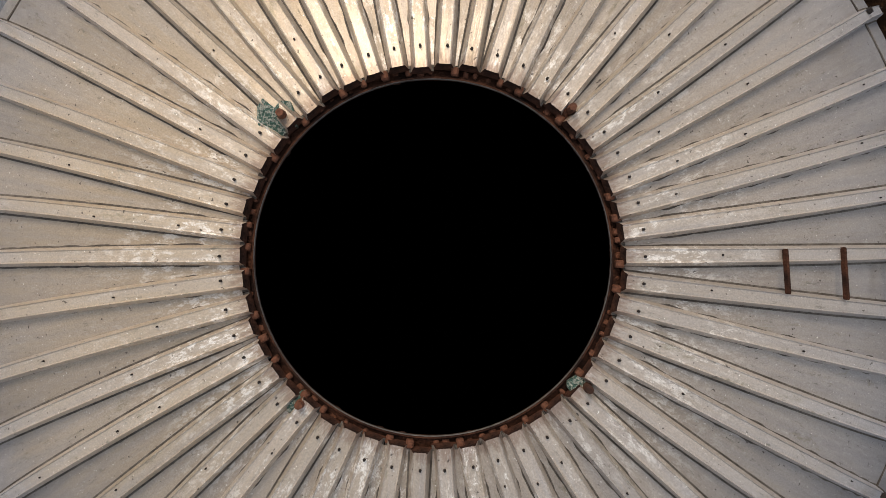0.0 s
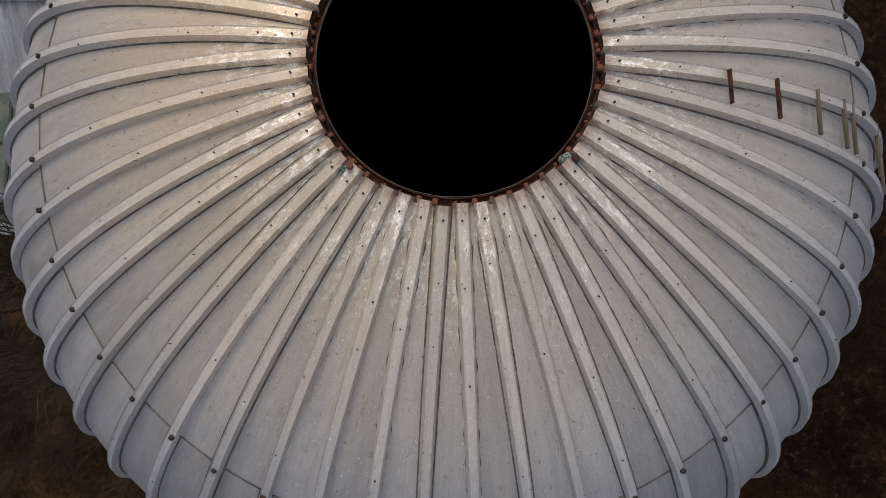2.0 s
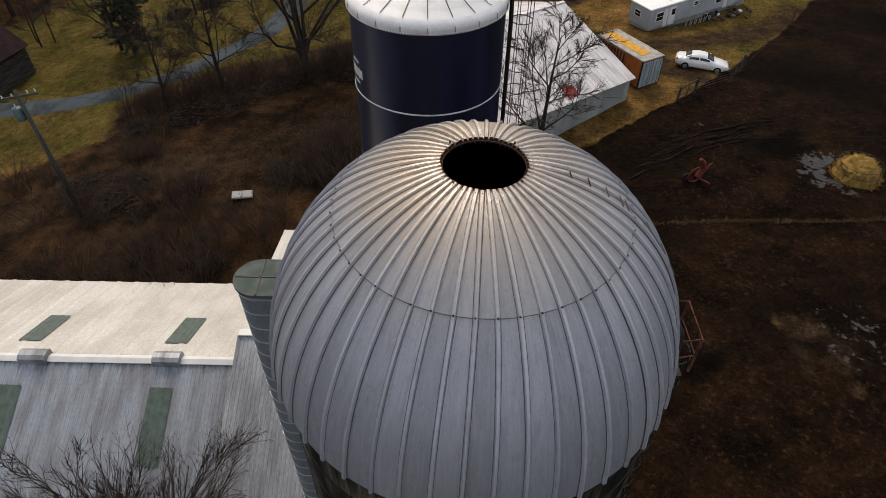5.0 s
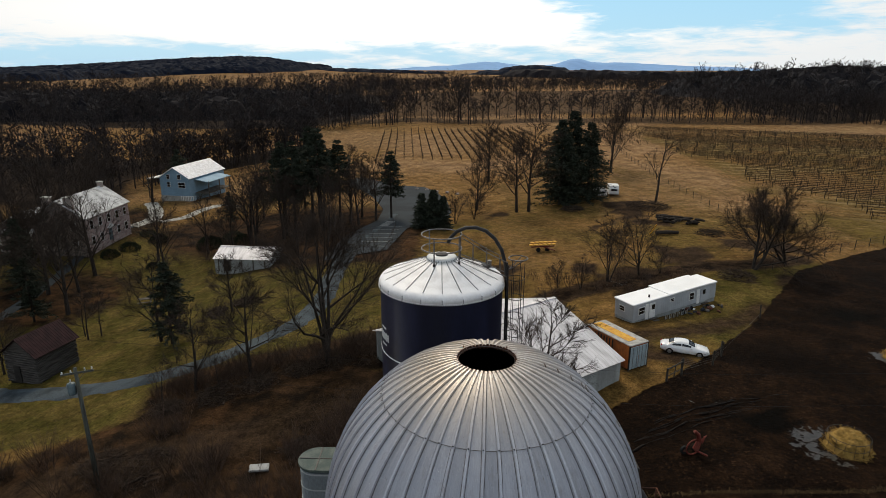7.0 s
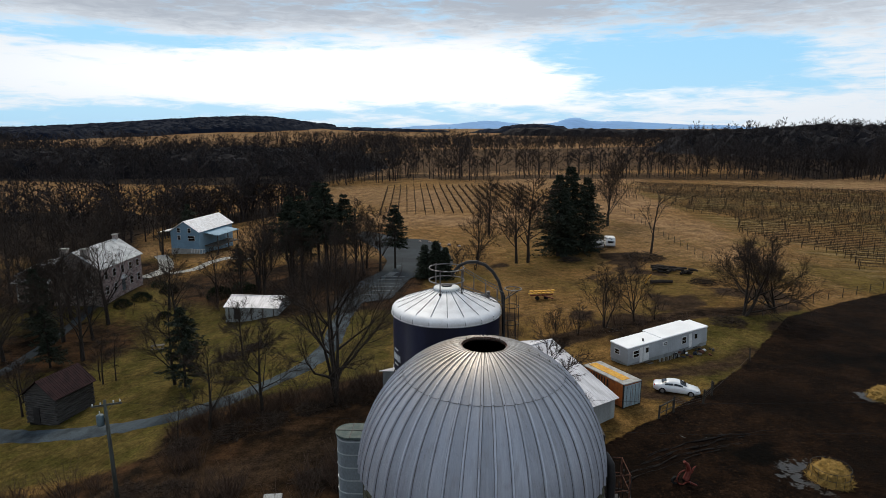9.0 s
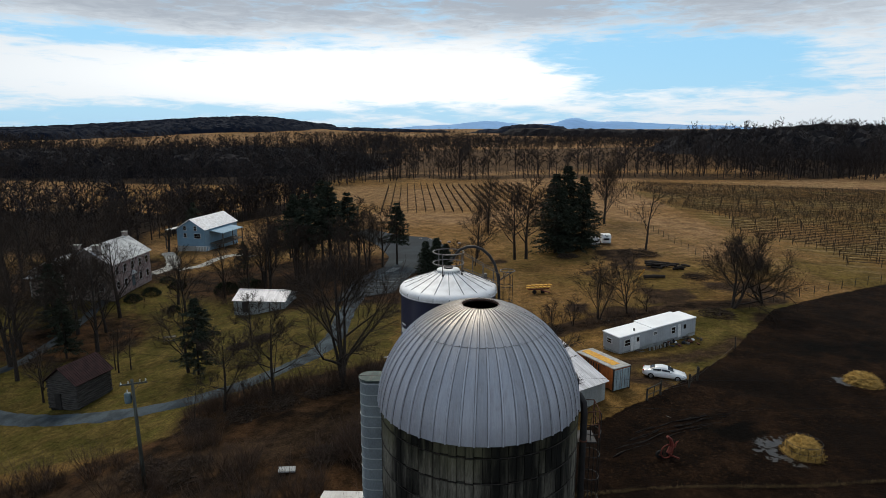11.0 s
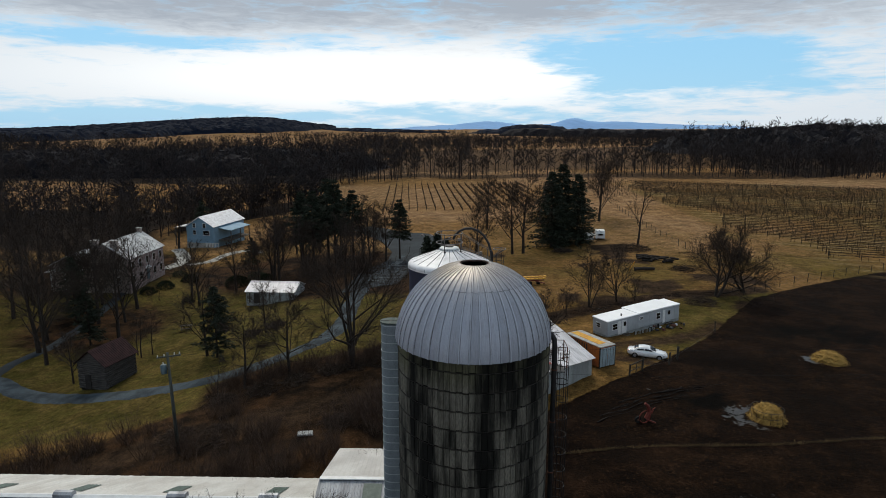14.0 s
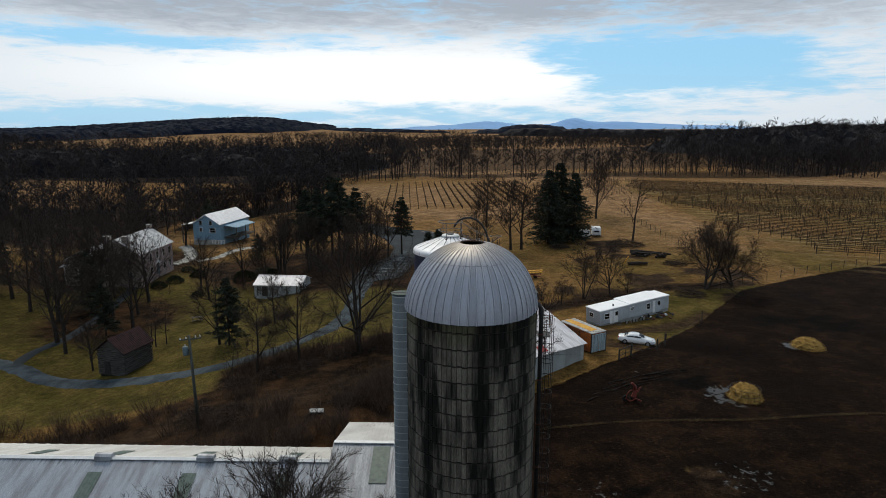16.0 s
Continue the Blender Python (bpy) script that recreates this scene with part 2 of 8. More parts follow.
    speck = ranged(calc("ADD", calc("MULTIPLY", grain, 0.6), calc("MULTIPLY", noise_fac(17.0, 4, rough=0.7), 0.4)), 0.30, 0.70, 0.35, 1.65)
    tuft = ranged(calc("ADD", calc("MULTIPLY", noise_fac(1.3, 6, rough=0.75), 0.6), calc("MULTIPLY", noise_fac(0.22, 5, rough=0.65), 0.4)), 0.34, 0.66, 0.50, 1.42)
    nt.links.new(calc("MULTIPLY", speck, tuft), hsv.inputs["Value"])
    nt.links.new(col, hsv.inputs["Color"])
    nt.links.new(hsv.outputs[0], bsdf.inputs["Base Color"])
    nt.links.new(ranged(wet_mask, 0.0, 1.0, 0.95, 0.36), bsdf.inputs["Roughness"])
    bsdf.inputs["Specular IOR Level"].default_value = 0.04
    nt.links.new(ranged(wet_mask, 0.0, 1.0, 0.03, 0.26), bsdf.inputs["Specular IOR Level"])
    b = nt.nodes.new("ShaderNodeBump")
    b.inputs["Strength"].default_value, b.inputs["Distance"].default_value = 0.7, 0.16
    nt.links.new(calc("MULTIPLY", grain, calc("SUBTRACT", 1.0, wet_mask)), b.inputs["Height"])
    nt.links.new(b.outputs[0], bsdf.inputs["Normal"])
    return m


def dome_material(gain=1.0, metal=0.4):
    """Dull galvanised sheet: streaks down the slope, chalky splashes, a dusty and sunlit warm tint, dark specks."""
    m = bpy.data.materials.new("galvanised_sheet")
    m.use_nodes = True
    nt = m.node_tree
    bsdf = nt.nodes["Principled BSDF"]
    tc, info = nt.nodes.new("ShaderNodeTexCoord"), nt.nodes.new("ShaderNodeObjectInfo")

    def link(a, b):
        nt.links.new(a, b)

    def calc(op, a, b):
        node = nt.nodes.new("ShaderNodeMath")
        node.operation = op
        for i, v in enumerate((a, b)):
            if isinstance(v, float):
                node.inputs[i].default_value = v
            else:
                link(v, node.inputs[i])
        return node.outputs[0]

    shift = nt.nodes.new("ShaderNodeVectorMath")
    link(tc.outputs["Object"], shift.inputs[0])
    link(calc("MULTIPLY", info.outputs["Random"], 41.0), shift.inputs[1])

    def noise_fac(scale, stretch, detail=5, rough=0.55):
        mp, node = nt.nodes.new("ShaderNodeMapping"), nt.nodes.new("ShaderNodeTexNoise")
        mp.inputs["Scale"].default_value = stretch
        link(shift.outputs[0], mp.inputs[0])
        link(mp.outputs[0], node.inputs["Vector"])
        node.inputs["Scale"].default_value, node.inputs["Detail"].default_value, node.inputs["Roughness"].default_value = scale, detail, rough
        return node.outputs["Fac"]

    def ranged(f, a, b, lo=0.0, hi=1.0):
        node = nt.nodes.new("ShaderNodeMapRange")
        node.interpolation_type = "SMOOTHSTEP"
        for i, v in ((1, a), (2, b), (3, lo), (4, hi)):
            node.inputs[i].default_value = v
        link(f, node.inputs[0])
        return node.outputs[0]

    def mix(f, a, b):
        node = nt.nodes.new("ShaderNodeMix")
        node.data_type = "RGBA"
        link(f, node.inputs[0])
        for i, v in ((6, a), (7, b)):
            if isinstance(v, tuple):
                node.inputs[i].default_value = (*v, 1)
            else:
                link(v, node.inputs[i])
        return node.outputs[2]

    streak = noise_fac(1.0, (1.2, 30.0, 1.2), 6, 0.65)
    fine_streak = noise_fac(1.0, (4.0, 110.0, 4.0), 4, 0.6)
    blotch = noise_fac(1.0, (2.4, 7.0, 2.4), 7, 0.66)
    splash = noise_fac(1.0, (20.0, 44.0, 20.0), 9, 0.80)
    speck = noise_fac(1.0, (52.0, 70.0, 52.0), 2, 0.5)
    moss = noise_fac(1.0, (5.0, 16.0, 5.0), 7, 0.75)
    sep = nt.nodes.new("ShaderNodeSeparateXYZ")
    link(tc.outputs["Object"], sep.inputs[0])
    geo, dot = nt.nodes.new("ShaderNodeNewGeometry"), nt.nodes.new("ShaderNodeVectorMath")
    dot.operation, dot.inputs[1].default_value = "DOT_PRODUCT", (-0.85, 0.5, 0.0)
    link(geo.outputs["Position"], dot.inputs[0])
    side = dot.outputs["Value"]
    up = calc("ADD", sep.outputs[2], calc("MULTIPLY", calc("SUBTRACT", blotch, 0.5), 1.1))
    # Warmer towards opening and one side: dusty film and warm light painted together.
    warm_tint = calc("MULTIPLY", ranged(calc("ADD", sep.outputs[0], calc("MULTIPLY", calc("SUBTRACT", blotch, 0.5), 1.4)), 2.5, 0.9), ranged(side, -1.8, 1.8, 0.50, 0.98))
    col = mix(ranged(streak, 0.36, 0.66), (0.305, 0.315, 0.358), (0.360, 0.368, 0.408))
    col = mix(ranged(fine_streak, 0.45, 0.75, 0.0, 0.40), col, (0.235, 0.232, 0.242))
    col = mix(ranged(blotch, 0.50, 0.70, 0.0, 0.65), col, (0.270, 0.262, 0.275))
    col = mix(calc("MULTIPLY", warm_tint, ranged(streak, 0.2, 0.7, 0.6, 1.0)), col, (0.440, 0.352, 0.255))
    col = mix(calc("MULTIPLY", calc("MULTIPLY", ranged(moss, 0.58, 0.70), ranged(sep.outputs[2], 18.0, 18.7)), 0.55), col, (0.200, 0.180, 0.120))
    mottle = noise_fac(1.0, (16.0, 70.0, 16.0), 5, 0.75)
    col = mix(calc("MULTIPLY", ranged(mottle, 0.56, 0.70), ranged(moss, 0.42, 0.60, 0.0, 0.75)), col, (0.125, 0.122, 0.100))
    col = mix(ranged(mottle, 0.30, 0.44, 0.28, 0.0), col, (0.62, 0.61, 0.62))
    white = calc("MULTIPLY", ranged(splash, 0.49, 0.57), ranged(sep.outputs[0], 1.25, 0.62, 0.04, 1.0))
    white = calc("MULTIPLY", white, ranged(blotch, 0.44, 0.56))
    col = mix(calc("MULTIPLY", white, 0.9), col, (0.72, 0.70, 0.68))
    flyspeck = noise_fac(1.0, (85.0, 100.0, 85.0), 2, 0.5)
    col = mix(calc("MULTIPLY", ranged(flyspeck, 0.69, 0.73), ranged(moss, 0.40, 0.55, 0.0, 0.8)), col, (0.78, 0.77, 0.75))
    rust = calc("MULTIPLY", ranged(calc("ADD", sep.outputs[0], calc("MULTIPLY", calc("SUBTRACT", mottle, 0.5), 0.22)), 0.625, 0.568), 0.55)
    col = mix(rust, col, (0.135, 0.066, 0.042))
    col = mix(calc("MULTIPLY", ranged(speck, 0.70, 0.74), 0.85), col, (0.060, 0.048, 0.042))
    hsv = nt.nodes.new("ShaderNodeHueSaturation")
    grit = ranged(noise_fac(1.0, (150.0, 190.0, 150.0), 4, 0.7), 0.32, 0.68, 0.87, 1.13)
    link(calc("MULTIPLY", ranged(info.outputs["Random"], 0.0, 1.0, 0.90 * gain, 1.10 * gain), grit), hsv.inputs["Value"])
    link(col, hsv.inputs["Color"])
    link(hsv.outputs[0], bsdf.inputs["Base Color"])
    bsdf.inputs["Metallic"].default_value = metal
    link(ranged(blotch, 0.3, 0.7, 0.36, 0.60), bsdf.inputs["Roughness"])
    b = nt.nodes.new("ShaderNodeBump")
    b.inputs["Strength"].default_value, b.inputs["Distance"].default_value = 0.30, 0.012
    link(calc("ADD", blotch, calc("MULTIPLY", streak, 0.5)), b.inputs["Height"])
    link(b.outputs[0], bsdf.inputs["Normal"])
    return m


def stave_material():
    """Grey concrete staves with black algae in broad patches, runs of dirt and a green tinge under the eave."""
    m = bpy.data.materials.new("concrete_stave")
    m.use_nodes = True
    nt = m.node_tree
    bsdf = nt.nodes["Principled BSDF"]
    tc, info, geo = nt.nodes.new("ShaderNodeTexCoord"), nt.nodes.new("ShaderNodeObjectInfo"), nt.nodes.new("ShaderNodeNewGeometry")

    def calc(op, a, b):
        node = nt.nodes.new("ShaderNodeMath")
        node.operation = op
        for i, v in enumerate((a, b)):
            if isinstance(v, float):
                node.inputs[i].default_value = v
            else:
                nt.links.new(v, node.inputs[i])
        return node.outputs[0]

    def noise_fac(src, stretch, detail=5, rough=0.6):
        mp, node = nt.nodes.new("ShaderNodeMapping"), nt.nodes.new("ShaderNodeTexNoise")
        mp.inputs["Scale"].default_value = stretch
        nt.links.new(src, mp.inputs[0])
        nt.links.new(mp.outputs[0], node.inputs["Vector"])
        node.inputs["Scale"].default_value, node.inputs["Detail"].default_value, node.inputs["Roughness"].default_value = 1.0, detail, rough
        return node.outputs["Fac"]

    def ranged(f, a, b, lo=0.0, hi=1.0):
        node = nt.nodes.new("ShaderNodeMapRange")
        node.interpolation_type = "SMOOTHSTEP"
        for i, v in ((1, a), (2, b), (3, lo), (4, hi)):
            node.inputs[i].default_value = v
        nt.links.new(f, node.inputs[0])
        return node.outputs[0]

    def mix(f, a, b):
        node = nt.nodes.new("ShaderNodeMix")
        node.data_type = "RGBA"
        nt.links.new(f, node.inputs[0])
        for i, v in ((6, a), (7, b)):
            if isinstance(v, tuple):
                node.inputs[i].default_value = (*v, 1)
            else:
                nt.links.new(v, node.inputs[i])
        return node.outputs[2]

    place = geo.outputs["Position"]
    patch = noise_fac(place, (0.80, 0.80, 0.12), 4)
    runs = noise_fac(place, (6.0, 6.0, 0.7), 5, 0.7)
    fine = noise_fac(place, (34.0, 34.0, 5.0), 4)
    sep = nt.nodes.new("ShaderNodeSeparateXYZ")
    nt.links.new(place, sep.inputs[0])
    col = mix(ranged(fine, 0.3, 0.7), (0.205, 0.186, 0.148), (0.105, 0.094, 0.075))
    moss = calc("MULTIPLY", ranged(calc("ADD", sep.outputs[2], calc("MULTIPLY", runs, 1.6)), 15.4, 16.6), 0.75)
    col = mix(moss, col, (0.085, 0.082, 0.040))
    black = calc("ADD", calc("ADD", calc("MULTIPLY", patch, 2.2), calc("MULTIPLY", runs, 0.7)), calc("MULTIPLY", calc("ADD", info.outputs["Random"], geo.outputs["Random Per Island"]), 0.24))
    col = mix(ranged(black, 1.36, 1.96), col, (0.0085, 0.0080, 0.0065))
    nt.links.new(col, bsdf.inputs["Base Color"])
    bsdf.inputs["Roughness"].default_value = 0.93
    bsdf.inputs["Specular IOR Level"].default_value = 0.15
    b = nt.nodes.new("ShaderNodeBump")
    b.inputs["Strength"].default_value, b.inputs["Distance"].default_value = 0.4, 0.02
    nt.links.new(fine, b.inputs["Height"])
    nt.links.new(b.outputs[0], bsdf.inputs["Normal"])
    return m


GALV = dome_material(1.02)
# Brighter copy of the sheet: light caught on the crowns put into the colour.
RIB_LIT = dome_material(1.26, 0.4)
# Paints dirt and shade along the rib feet; the lap seam shares it.
SEAM_AND_FOOT_SHADE = material("seam_and_foot_shade", (0.135, 0.122, 0.112), 0.85, 0.0, 0.5, (0.075, 0.066, 0.060), 6, 60, 0.3)
RUST = material("rusty_steel", (0.150, 0.060, 0.036), 0.8, 0.15, 0.6, (0.040, 0.019, 0.014), 9, 90, 0.35)
COLLAR = material("dark_rust_collar", (0.078, 0.033, 0.021), 0.85, 0.1, 0.6, (0.024, 0.013, 0.011), 14, 110, 0.4)
BOLT = material("dark_bolt", (0.035, 0.030, 0.030), 0.6, 0.5, 0.3)
# Near-black with no gloss: darkness inside the silo put into the colour.
VOID = material("silo_inner_dark", (0.006, 0.006, 0.006), 0.95, 0.0, 0.3, bump=0, spec=0.0)
PATINA = material("verdigris_scrap", (0.075, 0.165, 0.14), 0.8, 0.1, 0.8, (0.42, 0.46, 0.42), 120, 260, 1.0, cut=(0.46, 0.58))
STAVE = stave_material()
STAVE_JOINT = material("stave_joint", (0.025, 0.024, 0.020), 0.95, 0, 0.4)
HOOP = material("hoop_steel", (0.050, 0.042, 0.036), 0.7, 0.4, 0.4)
CHUTE = material("chute_sheet", (0.26, 0.30, 0.325), 0.5, 0.45, 0.25, (0.19, 0.22, 0.24), 1.6, 30, 0.1, (1, 1, 0.4))
CHUTE_BAND = material("chute_band", (0.52, 0.56, 0.57), 0.45, 0.5, 0.2)
LID = material("patched_lid", (0.045, 0.068, 0.062), 0.75, 0.0, 0.4, (0.095, 0.112, 0.100), 4, 50, 0.2)
BLUE = material("blue_glass_steel", (0.004, 0.006, 0.020), 0.40, 0.0, 0.3, (0.012, 0.015, 0.045), 0.8, 20, 0.02, (1, 1, 0.2), coat=0.12)
ROOF_WHITE = material("white_roof_enamel", (0.88, 0.86, 0.86), 0.45, 0.0, 0.10, (0.70, 0.67, 0.66), 1.6, 24, 0.05)
SEAM = material("roof_seam_bolts", (0.075, 0.075, 0.080), 0.6, 0.3, 0.3)
WHITE = material("white_paint", (0.74, 0.74, 0.73), 0.55, 0, 0.12, scale=2)
STEEL = material("weathered_steel", (0.17, 0.16, 0.155), 0.5, 0.55, 0.35, (0.09, 0.075, 0.07), 5, 50, 0.15)
DARK_STEEL = material("dark_steel", (0.030, 0.027, 0.027), 0.55, 0.4, 0.4)
# Far slopes get a tin coloured as sunlit, near slopes one coloured as shaded.
TIN_SUNLIT = material("sunlit_tin_roof", (0.60, 0.585, 0.56), 0.55, 0.25, 0.2, (0.46, 0.44, 0.42), 0.5, 12, 0.05, (1, 0.25, 1))
TIN_GREY_SHADED = material("shaded_grey_tin", (0.335, 0.35, 0.375), 0.5, 0.35, 0.35, (0.20, 0.205, 0.22), 0.9, 14, 0.05, (2.2, 0.14, 1))
# Same split for the barn: sun and shade painted per slope, plus ridge grime.
BARN_SUNLIT = material("barn_sunlit_tin", (0.60, 0.585, 0.55), 0.55, 0.25, 0.2, (0.47, 0.445, 0.41), 0.6, 14, 0.05, (1, 0.3, 1), drip=(2.80, 0.26))
BARN_SHADED = material("barn_shaded_tin", (0.320, 0.345, 0.385), 0.5, 0.35, 0.3, (0.215, 0.22, 0.24), 0.9, 14, 0.05, (2.2, 0.14, 1), drip=(2.80, 0.42))
SKYLIGHT = material("green_skylight", (0.085, 0.12, 0.10), 0.45, 0, 0.3, (0.055, 0.085, 0.07), 4, 40, 0.2)
PLANK = material("grey_plank", (0.125, 0.112, 0.098), 0.9, 0, 0.45, (0.060, 0.052, 0.045), 1.5, 30, 0.3, (0.6, 0.6, 5))
RED_TIN = material("rust_red_tin", (0.036, 0.017, 0.018), 0.85, 0.05, 0.4, (0.024, 0.013, 0.014), 1.5, 30, 0.1)
RED = material("red_panel", (0.36, 0.05, 0.045), 0.6, 0.1, 0.35)
SHED_ROOF = material("bright_tin_roof", (0.66, 0.635, 0.65), 0.55, 0.15, 0.2, (0.47, 0.45, 0.46), 0.7, 14, 0.06, (3.0, 0.5, 1))
LOGS = material("dark_weathered_logs", (0.088, 0.081, 0.076), 0.92, 0, 0.4, (0.042, 0.038, 0.036), 3, 40, 0.3, (0.3, 0.3, 3))
SHED_WALL = material("pale_sheet_wall", (0.34, 0.36, 0.355), 0.65, 0.2, 0.25, (0.24, 0.25, 0.245), 1, 20, 0.1, (1, 1, 0.3))
SIDING_BLUE = material("blue_siding", (0.20, 0.32, 0.42), 0.7, 0, 0.12, scale=0.8)
STONE = material("rubble_stone", (0.27, 0.21, 0.185), 0.9, 0, 0.5, (0.36, 0.32, 0.29), 2.2, 12, 0.5)
BRICKISH = material("pink_rubble", (0.30, 0.205, 0.19), 0.9, 0, 0.45, (0.40, 0.34, 0.32), 2.2, 12, 0.5)
SHINGLE = material("pale_shingle", (0.56, 0.56, 0.56), 0.75, 0.05, 0.3, (0.34, 0.34, 0.34), 0.8, 8, 0.15)
GLASS_DARK = material("window_glass", (0.012, 0.014, 0.018), 0.12, 0, 0.2, bump=0)
TRAILER = material("trailer_siding", (0.43, 0.455, 0.48), 0.55, 0.15, 0.15, (0.36, 0.38, 0.40), 0.7, 20, 0.05)
TRAILER_ROOF = material("trailer_roof", (0.90, 0.90, 0.90), 0.6, 0.0, 0.08, scale=0.5)
BOX_DOOR = material("pale_blue_door", (0.34, 0.42, 0.45), 0.6, 0.1, 0.3, (0.24, 0.30, 0.32), 2, 25, 0.1, (1, 1, 0.3))
ORANGE = material("orange_rust_box", (0.46, 0.135, 0.030), 0.7, 0.1, 0.35, (0.22, 0.075, 0.03), 1.2, 20, 0.2)
TARP = material("grey_box_top", (0.40, 0.385, 0.36), 0.8, 0.1, 0.3, (0.28, 0.27, 0.25), 2, 25, 0.2)
YELLOW = material("yellow_paint", (0.62, 0.34, 0.035), 0.7, 0, 0.3, (0.50, 0.22, 0.03), 3, 20, 0.2)
CAR_PAINT = material("white_car_paint", (0.80, 0.80, 0.80), 0.25, 0, 0.04, bump=0, coat=0.8)
CAR_GLASS = material("car_glass", (0.015, 0.02, 0.025), 0.08, 0, 0.1, bump=0)
RUBBER = material("rubber", (0.018, 0.018, 0.018), 0.85, 0, 0.3)
RIM = material("wheel_rim", (0.42, 0.42, 0.43), 0.35, 0.8, 0.15)
LAMP_GLASS = material("headlight_glass", (0.62, 0.64, 0.66), 0.15, 0.2, 0.1, bump=0)
TAIL = material("tail_light", (0.35, 0.02, 0.02), 0.2, 0, 0.1, bump=0)
POLE = material("utility_pole_wood", (0.075, 0.082, 0.072), 0.9, 0, 0.4, (0.045, 0.045, 0.04), 3, 40, 0.3, (3, 3, 0.3))
CAN = material("transformer_can", (0.075, 0.115, 0.135), 0.5, 0.2, 0.2)
INSULATOR = material("insulator", (0.55, 0.57, 0.55), 0.4, 0, 0.2)
GRAVEL = material("blue_grey_gravel", (0.058, 0.072, 0.082), 0.95, 0, 0.5, (0.026, 0.033, 0.038), 0.5, 9, 0.5)
ASPHALT = material("worn_asphalt", (0.022, 0.027, 0.031), 0.9, 0, 0.3, (0.037, 0.044, 0.050), 0.25, 10, 0.2)
PAINT_LINE = material("road_paint", (0.20, 0.21, 0.215), 0.8, 0, 0.3)
SLAB = material("white_slab", (0.36, 0.36, 0.35), 0.8, 0, 0.2)
CONCRETE = material("pale_concrete", (0.36, 0.35, 0.32), 0.9, 0, 0.25, (0.27, 0.26, 0.24), 1, 20, 0.2)
STRAW = material("golden_straw", (0.37, 0.225, 0.062), 0.95, 0, 0.5, (0.27, 0.165, 0.05), 4, 30, 0.5, per_island=0.3)
BARK = material("grey_bark", (0.046, 0.037, 0.031), 0.95, 0, 0.4, (0.026, 0.021, 0.018), 4, 30, 0.4, (2, 2, 0.5))
TWIG = material("brown_twig", (0.050, 0.037, 0.030), 0.95, 0, 0.3, bump=0, per_island=0.25, spec=0.05)
BRUSH = material("dead_brush", (0.060, 0.044, 0.034), 0.95, 0, 0.4, bump=0, per_island=0.5, spec=0.05)
TWIG_RED = material("scrub_twig", (0.092, 0.061, 0.046), 0.95, 0, 0.3, bump=0, per_island=0.3, spec=0.1)
FAR_TWIG = material("far_wood_twig", (0.034, 0.030, 0.031), 0.95, 0, 0.3, (0.044, 0.036, 0.034), 0.02, 1, 0, per_island=0.3, spec=0.05)
NEEDLE = material("dark_needles", (0.026, 0.033, 0.023), 0.9, 0, 0.4, (0.040, 0.046, 0.032), 0.8, 8, 0, per_island=0.35, spec=0.1)
LEAF_DARK = material("dark_evergreen_leaf", (0.020, 0.026, 0.013), 0.85, 0, 0.4, bump=0, per_island=0.35, spec=0.1)
POST = material("fence_post_wood", (0.060, 0.052, 0.043), 0.9, 0, 0.4)
WIRE = material("fence_wire", (0.07, 0.066, 0.062), 0.6, 0.5, 0.2)
DRY_GRASS = material("dry_grass", (0.170, 0.112, 0.052), 0.95, 0, 0.35, bump=0, per_island=0.4)
MUD_RIDGE = material("mud_ridge", (0.013, 0.0085, 0.0062), 0.8, 0, 0.5, (0.007, 0.005, 0.004), 1.4, 12, 0.5, spec=0.15)
VINE = material("bare_vine", (0.070, 0.048, 0.030), 0.95, 0, 0.35, bump=0, per_island=0.3)
VINE_POST = material("dark_vineyard_post", (0.060, 0.046, 0.034), 0.9, 0, 0.4)
# Dark wood tinted blue, the haze of distance put into the colour.
HILL = material("hazed_wooded_hill", (0.0045, 0.0080, 0.0185), 1.0, 0, 0.35, (0.0085, 0.0120, 0.0220), 0.06, 0.3, 0)
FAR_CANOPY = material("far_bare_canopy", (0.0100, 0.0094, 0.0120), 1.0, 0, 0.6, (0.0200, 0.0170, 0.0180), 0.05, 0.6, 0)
# Blue of the ridge is distance haze put into its base colour.
MOUNTAIN = material("hazed_mountain", (0.23, 0.40, 0.66), 1.0, 0, 0.1, (0.20, 0.35, 0.60), 0.002, 0.02, 0)
TROUGH = material("blue_trough", (0.010, 0.014, 0.025), 0.5, 0.1, 0.3)
IMPLEMENT = material("red_implement_paint", (0.15, 0.026, 0.018), 0.6, 0.2, 0.45, (0.12, 0.03, 0.02), 6, 40, 0.2)
GROUND = ground_material()


